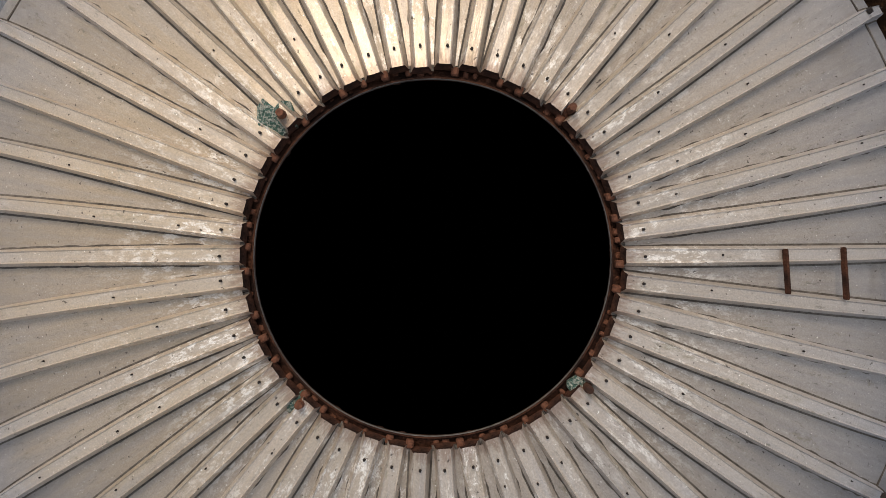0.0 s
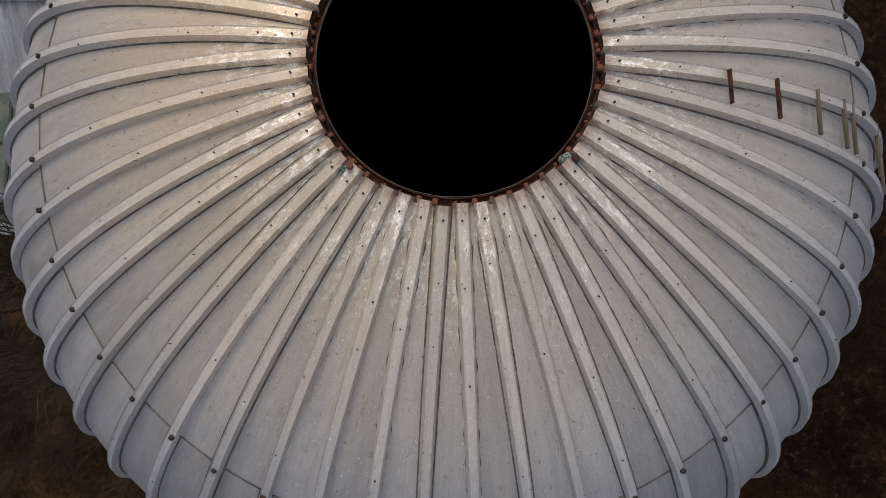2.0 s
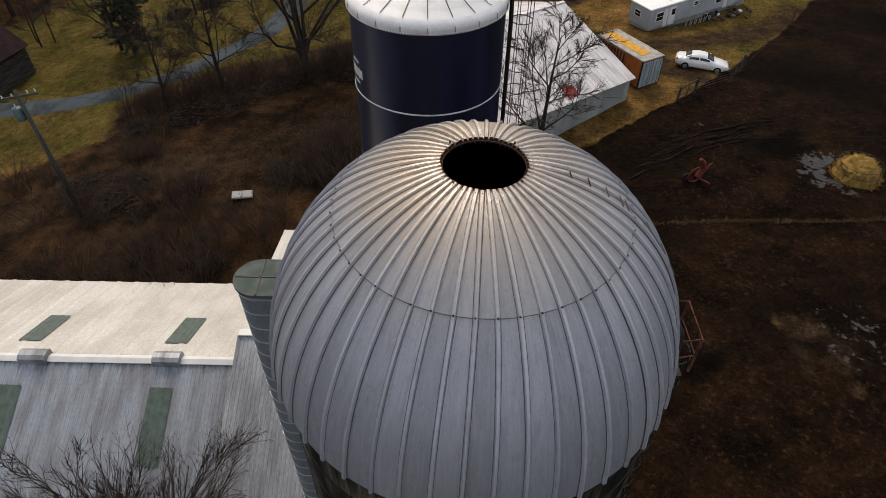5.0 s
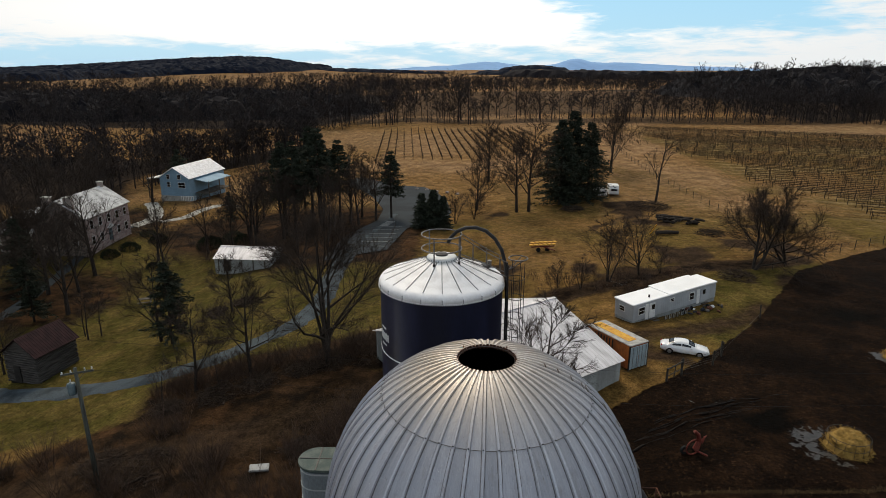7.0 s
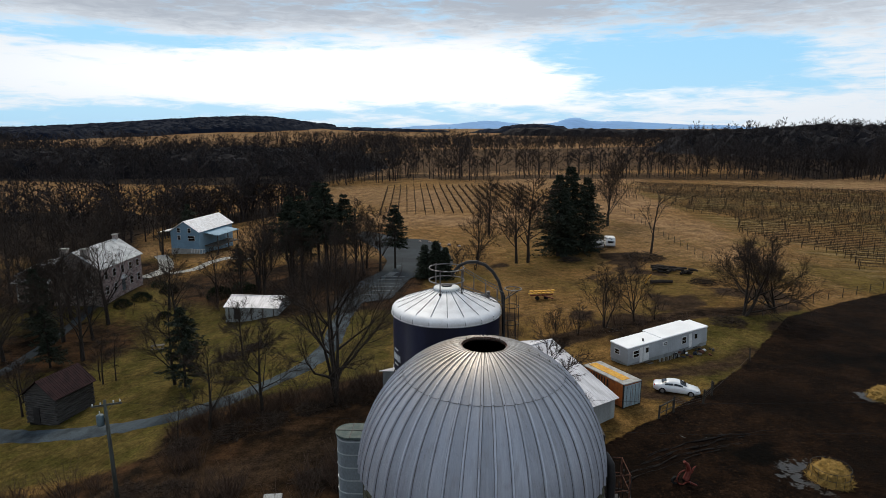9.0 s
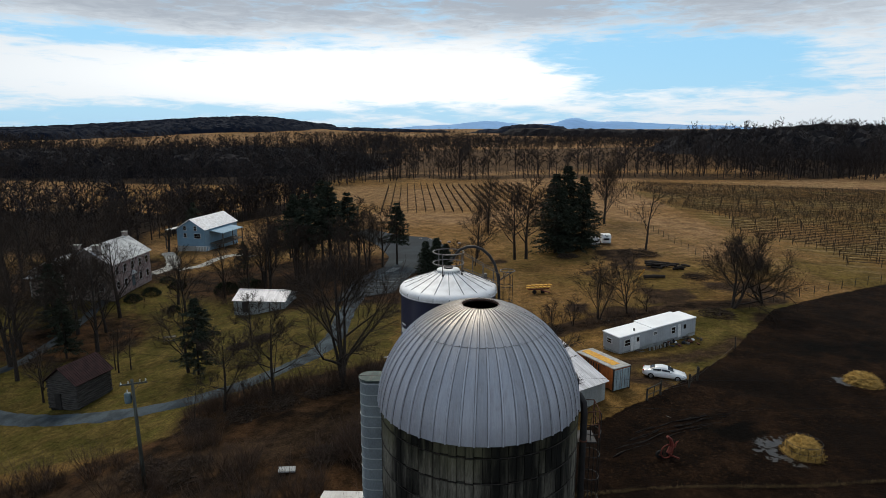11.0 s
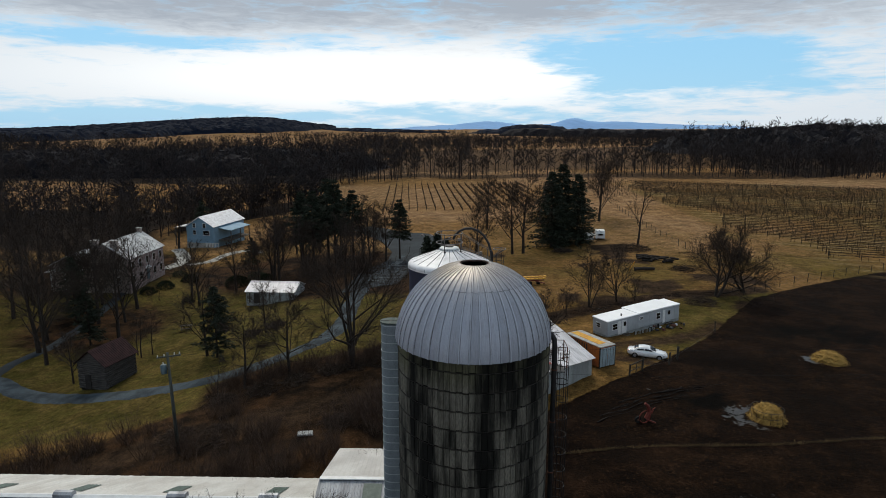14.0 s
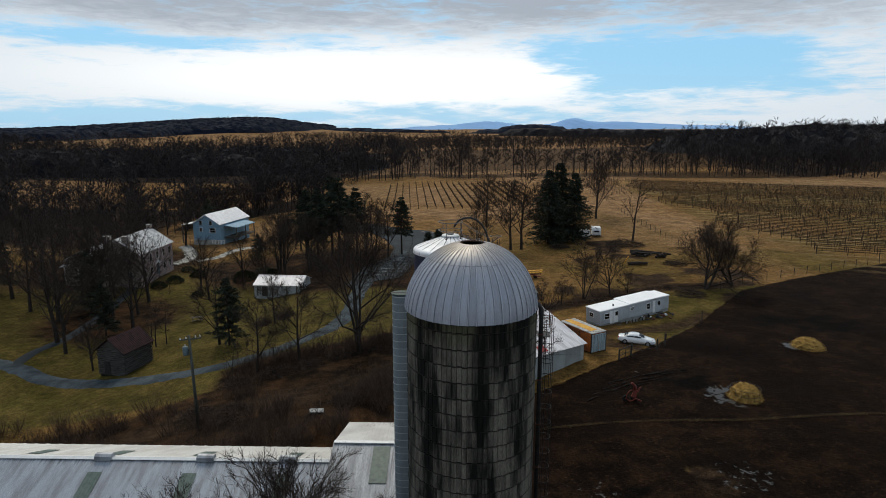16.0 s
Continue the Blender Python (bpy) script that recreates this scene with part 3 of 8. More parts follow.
# ---- building blocks ----
class Shape:
    """Gathers vertices and faces of one mesh."""

    def __init__(self):
        self.v, self.f = [], []

    def add(self, verts, faces):
        o = len(self.v)
        self.v.extend(tuple(p) for p in verts)
        self.f.extend(tuple(o + i for i in f) for f in faces)
        return self

    def box(self, c, s, m=None, bevel=0.0):
        hx, hy, hz = (a / 2 for a in s)
        if bevel:
            b = min(bevel, hx * 0.6, hy * 0.6, hz * 0.6)
            vs = [(sx * (hx - b * (ax != 0)), sy * (hy - b * (ax != 1)), sz * (hz - b * (ax != 2)))
                  for sx in (-1, 1) for sy in (-1, 1) for sz in (-1, 1) for ax in (0, 1, 2)]

            def i(sx, sy, sz, ax):
                return ((sx > 0) * 4 + (sy > 0) * 2 + (sz > 0)) * 3 + ax
            fs = []
            for s1 in (-1, 1):
                fs.append([i(s1, -1, -1, 0), i(s1, 1, -1, 0), i(s1, 1, 1, 0), i(s1, -1, 1, 0)][::s1])
                fs.append([i(-1, s1, -1, 1), i(-1, s1, 1, 1), i(1, s1, 1, 1), i(1, s1, -1, 1)][::s1])
                fs.append([i(-1, -1, s1, 2), i(1, -1, s1, 2), i(1, 1, s1, 2), i(-1, 1, s1, 2)][::s1])
                for s2 in (-1, 1):
                    fs.append([i(-1, s1, s2, 1), i(-1, s1, s2, 2), i(1, s1, s2, 2), i(1, s1, s2, 1)])
                    fs.append([i(s1, -1, s2, 0), i(s1, 1, s2, 0), i(s1, 1, s2, 2), i(s1, -1, s2, 2)])
                    fs.append([i(s1, s2, -1, 0), i(s1, s2, 1, 0), i(s1, s2, 1, 1), i(s1, s2, -1, 1)])
                    for s3 in (-1, 1):
                        fs.append([i(s1, s2, s3, 0), i(s1, s2, s3, 1), i(s1, s2, s3, 2)])
        else:
            vs = [(x, y, z) for x in (-hx, hx) for y in (-hy, hy) for z in (-hz, hz)]
            fs = [(0, 1, 3, 2), (4, 6, 7, 5), (0, 4, 5, 1), (2, 3, 7, 6), (0, 2, 6, 4), (1, 5, 7, 3)]
        cv = Vector(c)
        vs = [cv + ((m @ Vector(p)) if m else Vector(p)) for p in vs]
        return self.add(vs, fs)

    def tube(self, pts, radii, n=6, cap=True):
        pts = [Vector(p) for p in pts]
        if not hasattr(radii, "__len__"):
            radii = [radii] * len(pts)
        vs, fs = [], []
        side = None
        for k, p in enumerate(pts):
            d = (pts[min(k + 1, len(pts) - 1)] - pts[max(k - 1, 0)])
            d = d.normalized() if d.length > 1e-9 else Vector((0, 0, 1))
            if side is None:
                side = d.orthogonal().normalized()
            else:
                side = side - d * side.dot(d)
                side = side.normalized() if side.length > 1e-6 else d.orthogonal().normalized()
            up = d.cross(side)
            for j in range(n):
                a = 2 * math.pi * j / n
                vs.append(p + (side * math.cos(a) + up * math.sin(a)) * radii[k])
        for k in range(len(pts) - 1):
            for j in range(n):
                a, b = k * n + j, k * n + (j + 1) % n
                fs.append((a, b, b + n, a + n))
        if cap:
            fs.append(tuple(range(n))[::-1])
            fs.append(tuple(range((len(pts) - 1) * n, len(pts) * n)))
        return self.add(vs, fs)

    def lathe(self, profile, n=64, a0=0.0, a1=2 * math.pi, centre=(0, 0)):
        """Turns (radius, height) pairs about the vertical."""
        whole = abs(a1 - a0 - 2 * math.pi) < 1e-6
        cols = n if whole else n + 1
        vs = []
        for r, z in profile:
            for j in range(cols):
                a = a0 + (a1 - a0) * j / n
                vs.append((centre[0] + r * math.cos(a), centre[1] + r * math.sin(a), z))
        fs = []
        for k in range(len(profile) - 1):
            for j in range(n):
                b = (j + 1) % cols
                fs.append((k * cols + j, k * cols + b, (k + 1) * cols + b, (k + 1) * cols + j))
        return self.add(vs, fs)

    def prism(self, outline, lo, hi, m=None):
        """Stands a flat outline (x, y) up from lo to hi."""
        n = len(outline)
        vs = [Vector((x, y, lo)) for x, y in outline] + [Vector((x, y, hi)) for x, y in outline]
        if m:
            vs = [m @ p for p in vs]
        return self.add(vs, [tuple(range(n))[::-1], tuple(range(n, 2 * n))] + [(i, (i + 1) % n, n + (i + 1) % n, n + i) for i in range(n)])

    def mesh(self, name, smooth=False):
        me = bpy.data.meshes.new(name)
        me.from_pydata(self.v, [], self.f)
        if smooth:
            me.shade_smooth()
        me.update()
        return me


def part(name, shape, mat, parent=None, label="", at=None, smooth=False):
    """One mesh object; shape: a Shape or ready mesh data; at: its pose within its parent."""
    me = shape if isinstance(shape, bpy.types.Mesh) else shape.mesh(name, smooth)
    if not me.materials:
        me.materials.append(mat)
    ob = new(name, me)
    if parent:
        ob.parent = parent
    if at is not None:
        ob.matrix_local = at
    return tagged(ob, label)


def thing(name, label, category, at=None, group="", kind=""):
    ob = new(name)
    ob.empty_display_size = 0.2
    if at is not None:
        ob.matrix_world = at
    return tagged(ob, label, category, group, kind)


def lone(name, shape, mat, label, category, at=None, group="", kind="", smooth=False):
    return tagged(part(name, shape, mat, None, label, at, smooth), "", category, group, kind)


def smooth01(a, b, v):
    u = min(1.0, max(0.0, (v - a) / (b - a)))
    return u * u * (3 - 2 * u)


# ---- the lie of the land ----
def hill(x, y, cx, cy, rx, ry, h):
    d = ((x - cx) / rx) ** 2 + ((y - cy) / ry) ** 2
    return h * math.exp(-d)


def land(x, y):
    z = -1.6 + 0.7 * smooth01(2, 22, x)
    z -= 0.9 * smooth01(42, 54, y) * (1 - smooth01(18, 36, x)) * smooth01(-30, 0, x)
    z -= 0.5 * smooth01(80, 110, y)
    z -= 6.8 * smooth01(-8, -56, x) * (1 - 0.7 * smooth01(150, 330, y))
    z += hill(x, y, 330, 480, 190, 170, 15) * smooth01(240, 400, y)
    z += hill(x, y, -640, 1950, 150 if x > -640 else 468, 300, 37) + hill(x, y, -380, 2300, 400, 300, 10)
    z += hill(x, y, 260, 2300, 130, 300, 20)
    z += hill(x, y, 13.5, 37.0, 7.5, 4.6, 0.55)
    z += hill(x, y, -68, 104, 16, 18, 1.7) + hill(x, y, -66, 136, 14, 14, 0.9)
    z += 3.0 * smooth01(350, 900, y) * math.sin(x * 0.006 + 1.3) * math.cos(y * 0.004)
    return z


# ---- ground ----
def stations(limit, near, step, growth):
    out, s, p = [0.0], step, 0.0
    while p < limit:
        p += s
        if p > near:
            s *= growth
        out.append(p)
    return out


def beside(px, py, pts):
    """Distance from a point to a line of points."""
    best = 1e9
    for (ax, ay), (bx, by) in zip(pts, pts[1:]):
        dx, dy = bx - ax, by - ay
        u = min(1, max(0, ((px - ax) * dx + (py - ay) * dy) / (dx * dx + dy * dy)))
        best = min(best, math.hypot(px - ax - u * dx, py - ay - u * dy))
    return best


MUD_EDGE = ((-60, 24), (4, 26.5), (8, 29.5), (18, 36.5), (31, 50), (44, 66.5), (56, 74), (80, 87), (140, 112), (400, 200))
ROAD = ((-95, 61), (-74, 55), (-62, 50.6), (-55, 46.6), (-48, 44.2), (-40, 42.6), (-32, 41.8), (-26, 43.2), (-21.5, 46.3), (-18, 51.3), (-16.6, 58), (-17, 68), (-16.5, 78), (-14, 92), (-12, 104))
LANE = ((-62, 50.6), (-63, 56), (-62, 64), (-64, 80), (-67, 98), (-67, 116))
TRACK = ((-40, 22), (-28, 27), (-16, 29), (-9, 33), (-2, 40), (4, 50))
TRACK_RIGHT = ((0, 48.5), (3.4, 52.6), (12.7, 60), (22, 64.4), (32, 68), (39, 68.6), (46, 71))
YARD = ((15, 46), (22, 47), (30, 50), (33, 53))


def edge_y(x):
    for (ax, ay), (bx, by) in zip(MUD_EDGE, MUD_EDGE[1:]):
        if ax <= x <= bx:
            return ay + (by - ay) * (x - ax) / (bx - ax)
    return MUD_EDGE[-1][1]


def in_woods(x, y):
    """Where the large woods stand: 0 to 1, with a wandering edge."""
    wx, wy = x + 26 * noise.noise((x * 0.012, y * 0.012, 4)), y + 22 * noise.noise((x * 0.012, y * 0.012, 8))
    left = smooth01(-48, -66, wx) * smooth01(282, 296, wy) * (1 - smooth01(600, 680, wy))
    right = smooth01(150, 172, wx) * smooth01(286, 298, wy - 0.06 * (wx - 150)) * (1 - smooth01(700, 800, wy))
    near = 0.9 * smooth01(-86, -96, wx) * smooth01(135, 150, wy) * (1 - smooth01(196, 208, wy)) * smooth01(-250, -230, wx)
    row = 0.6 * smooth01(-64, -50, x) * smooth01(288, 296, wy) * (1 - smooth01(318, 334, wy))
    belt = 0.9 * smooth01(-96, -90, x) * (1 - smooth01(-60, -52, x)) * smooth01(-9, -3, y - 168 - (x + 92) * 1.6) * (1 - smooth01(24, 32, y - 168 - (x + 92) * 1.6))
    return max(left, right, near, row, belt)


def masks(x, y):
    mud = smooth01(-0.7, 0.7, edge_y(x) - y) * smooth01(3.0, 5.0, x) * (1 - smooth01(200, 260, x))
    wob = 34 * noise.noise((x * 0.02, y * 0.02, 11)) + 12 * noise.noise((x * 0.07, y * 0.07, 12))
    straw = smooth01(96, 172, y + wob - 0.25 * min(x - 10, 60)) * (0.6 + 0.4 * smooth01(-30, 0, x))
    straw = max(straw, smooth01(310, 350, y))
    if x > 44 and y > 86:
        straw = max(straw * (1 - 0.75 * smooth01(62, 72, x) * (1 - smooth01(225, 250, y))), 0.30 + 0.005 * wob)
    straw = max(straw, (0.50 + 0.006 * wob) * smooth01(56, 72, y) * smooth01(-2, 8, x) * (1 - smooth01(58, 70, x)))
    wood = in_woods(x, y) if y > 120 else 0.0
    litter = smooth01(13, 17, y) * (1 - smooth01(33, 37, y + 6 * smooth01(-24, -40, x) - 4 * smooth01(-22, -14, x))) * (1 - smooth01(2, 6, x)) * smooth01(-140, -90, x)
    litter = max(litter, smooth01(26, 6, beside(x, y, ((-44, 108), (-24, 96), (-14, 80)))) * smooth01(68, 76, y) * (1 - smooth01(-9, -3, x)))
    litter = max(litter, 0.8 * smooth01(20, 6, math.hypot(x + 60, y - 72)), 0.9 * smooth01(34, 10, math.hypot(x + 82, y - 110)))
    litter = max(litter, smooth01(7, 2, beside(x, y, ((-24, 38), (-12, 41), (-4, 46)))))
    soil = max(smooth01(3.6, 0.8, beside(x, y, TRACK)), 1.25 * smooth01(3.0, 0.8, beside(x, y, TRACK_RIGHT)),
               0.75 * smooth01(3.5, 0.5, beside(x, y, YARD)), 0.7 * smooth01(3.0, 0.5, math.hypot(x - 17, y - 43)),
               0.55 * smooth01(5, 1, math.hypot(x - 36, y - 105)))
    if 2 < x < 50 and 38 < y < 112:
        soil = max(soil, 0.95 * smooth01(0.05, 0.42, noise.noise((x * 0.11, y * 0.11, 31)) + 0.35 * noise.noise((x * 0.33, y * 0.33, 33))))
    if x < 3.5 and y < 16:
        soil = max(soil, 0.35)
        litter = max(litter, 0.9)
    wet = max(0.66 * smooth01(3.4, 2.0, math.hypot((x - 25.4) * 1.0, (y - 27.3) * 1.0)), 0.75 * smooth01(2.0, 1.0, math.hypot(x - 38.4, y - 41.2)),
              0.47 * smooth01(3.4, 1.0, math.hypot((x - 20.6) * 0.75, (y - 13.4) * 0.75)), 0.38 * smooth01(2.6, 0.8, math.hypot((x - 9.5) * 0.5, y - 12.0)), 0.33 * smooth01(3, 1, math.hypot((x - 18) * 0.4, (y - 33.5) * 1.4)))
    bare = 0.62 * smooth01(4.2, 1.2, math.hypot((x - 18.6) * 0.9, (y - 12.2) * 0.8 + 0.25 * (x - 18.6)))
    mud *= 1 - 0.8 * bare
    soil = max(soil, 1.6 * bare)
    wet *= 1 - smooth01(1.8, 1.3, math.hypot(x - 26.6, y - 27.0))
    green = 0.85 * smooth01(-4, -12, x) * smooth01(30, 34, y) * (1 - smooth01(98, 116, y))
    green = max(green, 0.85 * smooth01(9, 3, beside(x, y, ((34, 57), (38, 63), (44, 66)))), 0.7 * smooth01(7, 2, beside(x, y, ((27, 47), (33, 53)))))
    mud = max(mud, 0.52 * smooth01(2.6, 0.8, beside(x, y, TRACK_RIGHT)) * smooth01(6, 12, x))
    wet = max(wet, 0.42 * smooth01(2.6, 0.8, math.hypot((x - 19.5) * 0.45, y - 63.0)))
    soil = max(soil, 0.64 * smooth01(318, 345, y) * (1 - smooth01(700, 760, y)) * smooth01(-70, -40, x))
    vine = smooth01(66, 76, x) * smooth01(70, 96, y) * (1 - smooth01(262, 280, y)) * (1 - smooth01(190, 215, x)) * smooth01(200, 160, abs(y - 185))
    slurry = max(smooth01(1.15, 0.5, math.hypot((x - 22.3) / 5.0, (y - 31.2) / 3.0)), smooth01(1.2, 0.5, math.hypot((x - 45) / 9.0, (y - 50) / 5.0)), 0.8 * smooth01(1.2, 0.4, math.hypot((x - 13) / 6.0, (y - 11.5) / 2.6)))
    slurry *= 0.55 + 0.9 * noise.noise((x * 0.28, y * 0.42, 41)) + 0.5 * noise.noise((x * 0.9, y * 0.9, 43))
    return mud, straw, wood, litter, soil, wet, green, vine, slurry * mud


def build_ground():
    near = stations(4700, 95, 1.0, 1.08)
    xs = sorted({round(-v, 3) for v in near} | {round(v, 3) for v in near})
    ys = sorted({round(30 - v, 3) for v in stations(700, 60, 1.0, 1.13)} | {round(30 + v, 3) for v in stations(4700, 110, 1.0, 1.05)})
    sh = Shape()
    nx = len(xs)
    values = []
    for y in ys:
        for x in xs:
            z = land(x, y)
            if -90 < x < 90 and -30 < y < 130:
                z += 0.10 * noise.noise((x * 0.35, y * 0.35, 0)) + 0.05 * noise.noise((x * 1.1, y * 1.1, 3))
            k = masks(x, y)
            if k[0] > 0.5 and k[5] < 0.4 and y < 95 and x < 90:
                z += 0.10 * noise.noise((x * 0.8, y * 0.8, 7))
            if math.hypot(x, y) < 4:
                z -= 0.05
            sh.v.append((x, y, z))
            values.append(k)
    for j in range(len(ys) - 1):
        for i in range(nx - 1):
            a = j * nx + i
            sh.f.append((a, a + 1, a + nx + 1, a + nx))
    ob = lone("ground", sh, GROUND, "winter farmland of mud, dull turf and straw-coloured fields", "ground", kind="structure", smooth=True)
    for c, name in enumerate(("mud", "straw", "wood", "litter", "soil", "wet", "green", "vine", "slurry")):
        at = ob.data.attributes.new(name, "FLOAT", "POINT")
        at.data.foreach_set("value", [v[c] for v in values])


build_ground()


def ribbon(name, pts, width, mat, label, category, lift=0.07, seed=1):
    """A draped strip of road with an uneven edge."""
    rnd = random.Random(seed)
    fine = []
    for k in range(len(pts) - 1):
        p0, p1, p2, p3 = (Vector(pts[min(max(k + d, 0), len(pts) - 1)]) for d in (-1, 0, 1, 2))
        for s in range(10):
            u = s / 10
            fine.append(0.5 * ((2 * p1) + (p2 - p0) * u + (2 * p0 - 5 * p1 + 4 * p2 - p3) * u * u + (3 * p1 - p0 - 3 * p2 + p3) * u ** 3))
    fine.append(Vector(pts[-1]))
    sh = Shape()
    cols = 7
    for k, p in enumerate(fine):
        d = (fine[min(k + 1, len(fine) - 1)] - fine[max(k - 1, 0)]).normalized()
        side = Vector((-d.y, d.x))
        w = width * (1 + 0.10 * rnd.uniform(-1, 1))
        for c in range(cols):
            u = c / (cols - 1) - 0.5
            q = p + side * (u * w)
            crown = 0.10 * (1 - (2 * u) ** 2) - (0.12 if c in (0, cols - 1) else 0)
            sh.v.append((q.x, q.y, land(q.x, q.y) + lift + crown))
    for k in range(len(fine) - 1):
        for c in range(cols - 1):
            a = k * cols + c
            sh.f.append((a, a + 1, a + cols + 1, a + cols))
    return lone(name, sh, mat, label, category, kind="structure", smooth=True)


ribbon("road", ROAD, 2.9, GRAVEL, "narrow blue-grey gravel farm lane curving through the turf", "road")
ribbon("road", LANE, 1.9, ASPHALT, "gravel lane leading up to the stone house", "road", seed=4)


def parking():
    out = [(-20, 74), (-11, 78), (-9, 92), (-3, 99), (-1.5, 106), (-2.5, 116), (-5, 126), (-8, 131), (-14, 133), (-19, 140), (-26, 152), (-31, 150), (-24, 134), (-19, 122), (-15, 108), (-15, 98), (-19, 88)]
    sh = Shape()
    bmx = bmesh.new()
    f = bmx.faces.new([bmx.verts.new((x, y, 0)) for x, y in out])
    bmesh.ops.triangulate(bmx, faces=[f])
    for _ in range(3):
        bmesh.ops.subdivide_edges(bmx, edges=bmx.edges[:], cuts=1, use_grid_fill=True)
    for v in bmx.verts:
        v.co.z = land(v.co.x, v.co.y) + 0.16
    me = bpy.data.meshes.new("parking_lot")
    bmx.to_mesh(me)
    bmx.free()
    lot = tagged(part("parking_lot", me, ASPHALT, None, "worn grey asphalt car park with faded bay lines"), "", "car park", "", "structure")
    for k in range(6):
        y = 80 + 2.6 * k
        s = Shape().box((-13.5 + 0.25 * k, y, land(-13, y) + 0.2), (4.4, 0.14, 0.02))
        lone("bay_line", s, PAINT_LINE, "faded white parking bay line on asphalt", "road marking", group="bay lines", kind="structure")
    for k in range(6):
        s = Shape()
        x, y = -13.2 + 0.28 * k * 0.6, 93.6 + 0.62 * k
        s.box((x, y, land(x, y) + 0.2), (1.5, 0.28, 0.02))
        lone("crossing_bar", s, PAINT_LINE, "white painted crossing bar on the asphalt", "road marking", group="crossing bars", kind="structure")


parking()

# ---- stave silo ----
RS, DOME_Z = 3.10, 16.0
silo = thing("stave_silo", "tall concrete stave silo with black weather stains and steel hoops", "silo", pose(0, 0, 0))
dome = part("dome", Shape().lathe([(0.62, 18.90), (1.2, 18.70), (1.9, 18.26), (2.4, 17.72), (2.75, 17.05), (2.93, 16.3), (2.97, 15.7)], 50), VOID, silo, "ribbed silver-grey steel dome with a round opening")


def dome_profile(u):
    """(radius, height) from the opening (u=0) down to the wall (u=1)."""
    p = 2.06
    a0 = 0.1757
    a = a0 + (math.pi / 2 - a0) * u
    return 3.12 * math.sin(a) ** (2 / p), 15.79 + 3.249 * math.cos(a) ** (2 / p)


def dome_twist(u):
    """The ribs run slightly askew above the seam."""
    return radians(-0.8) * max(0.0, 1 - u / 0.369)


def dome_lean(p):
    """Below the seam the dome bulges out over the wall on its front side."""
    k = max(0.0, (18.31 - p[2]) / 2.52)
    k *= 1 - smooth01(0.0, 2.5, p[1])
    return (p[0] - 0.055 * k, p[1] - 0.15 * k, p[2])


def leaning(me, turn):
    """A copy of a panel or rib, bent as the dome is where it will stand."""
    out, back = me.copy(), turn.inverted()
    for v in out.vertices:
        v.co = back @ Vector(dome_lean(turn @ v.co))
    return out


RIBS = 50
STEP = 2 * math.pi / RIBS
PHASE = 0.0
RIM_U = 0.959


def dome_panel(u0, u1, n, lift):
    sh = Shape()
    for k in range(n + 1):
        r, z = dome_profile(u0 + (u1 - u0) * k / n)
        tw = dome_twist(u0 + (u1 - u0) * k / n)
        for s, q in ((-1, 0.0), (-0.33, 0.004), (0.33, 0.004), (1, 0.0)):
            a = s * STEP / 2
            rr = r * math.cos(STEP / 2) / math.cos(a) + q + lift
            sh.v.append((rr * math.cos(a + tw), rr * math.sin(a + tw), z + lift * 0.6))
    for k in range(n):
        for c in range(3):
            a = k * 4 + c
            sh.f.append((a, a + 4, a + 5, a + 1))
    return sh.mesh("panel", True)


def dome_rib():
    sh = Shape()
    n = 26
    for k in range(n + 1):
        u = RIM_U * k / n
        r, z = dome_profile(u)
        if k == 0:
            r -= 0.012
        r2, z2 = dome_profile(min(u + 0.01, 1))
        r1, z1 = dome_profile(max(u - 0.01, 0))
        t = Vector((r2 - r1, 0, z2 - z1)).normalized()
        nrm = Vector((-t.z, 0, t.x))
        w = 0.050 - 0.003 * u
        h = 0.034 + 0.010 * u
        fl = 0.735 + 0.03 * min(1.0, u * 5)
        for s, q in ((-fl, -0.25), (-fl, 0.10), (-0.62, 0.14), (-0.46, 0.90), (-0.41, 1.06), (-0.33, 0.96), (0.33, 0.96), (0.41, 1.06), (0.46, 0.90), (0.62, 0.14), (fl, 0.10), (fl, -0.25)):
            p = Vector((r, s * w, z)) + nrm * (h * q)
            sh.v.append(tuple(Matrix.Rotation(dome_twist(u), 3, "Z") @ p))
    for k in range(n):
        for c in range(11):
            a = k * 12 + c
            sh.f.append((a, a + 12, a + 13, a + 1))
    sh.f.append(tuple(range(12)))
    sh.f.append(tuple(n * 12 + i for i in range(11, -1, -1)))
    return sh.mesh("rib", False)


def rib_bolts(rnd):
    """Screws scattered up the crown of one rib, with a large one at the seam and one at the opening."""
    sh = Shape()
    for u in [0.012, 0.07, 0.15, 0.27, SEAM_U, 0.49, 0.61, 0.73, 0.83, 0.915]:
        big, end = u == SEAM_U, u == 0.012
        if not big and not end:
            if rnd.random() < 0.35:
                continue
            u += rnd.uniform(-0.04, 0.04)
        r, z = dome_profile(u)
        r2, z2 = dome_profile(min(u + 0.01, 1))
        t = Vector((r2 - r, 0, z2 - z)).normalized()
        nrm = Vector((-t.z, 0, t.x))
        p = Vector((r, rnd.uniform(-0.006, 0.006), z)) + nrm * (0.96 * (0.034 + 0.010 * u))
        tw = Matrix.Rotation(dome_twist(u), 3, "Z")
        wide = 0.015 if big else 0.0048 if end else rnd.uniform(0.0028, 0.0040)
        sh.tube([tw @ p, tw @ (p + nrm * (0.016 if big else 0.007))], [wide, wide * 0.8], 6)
    return sh


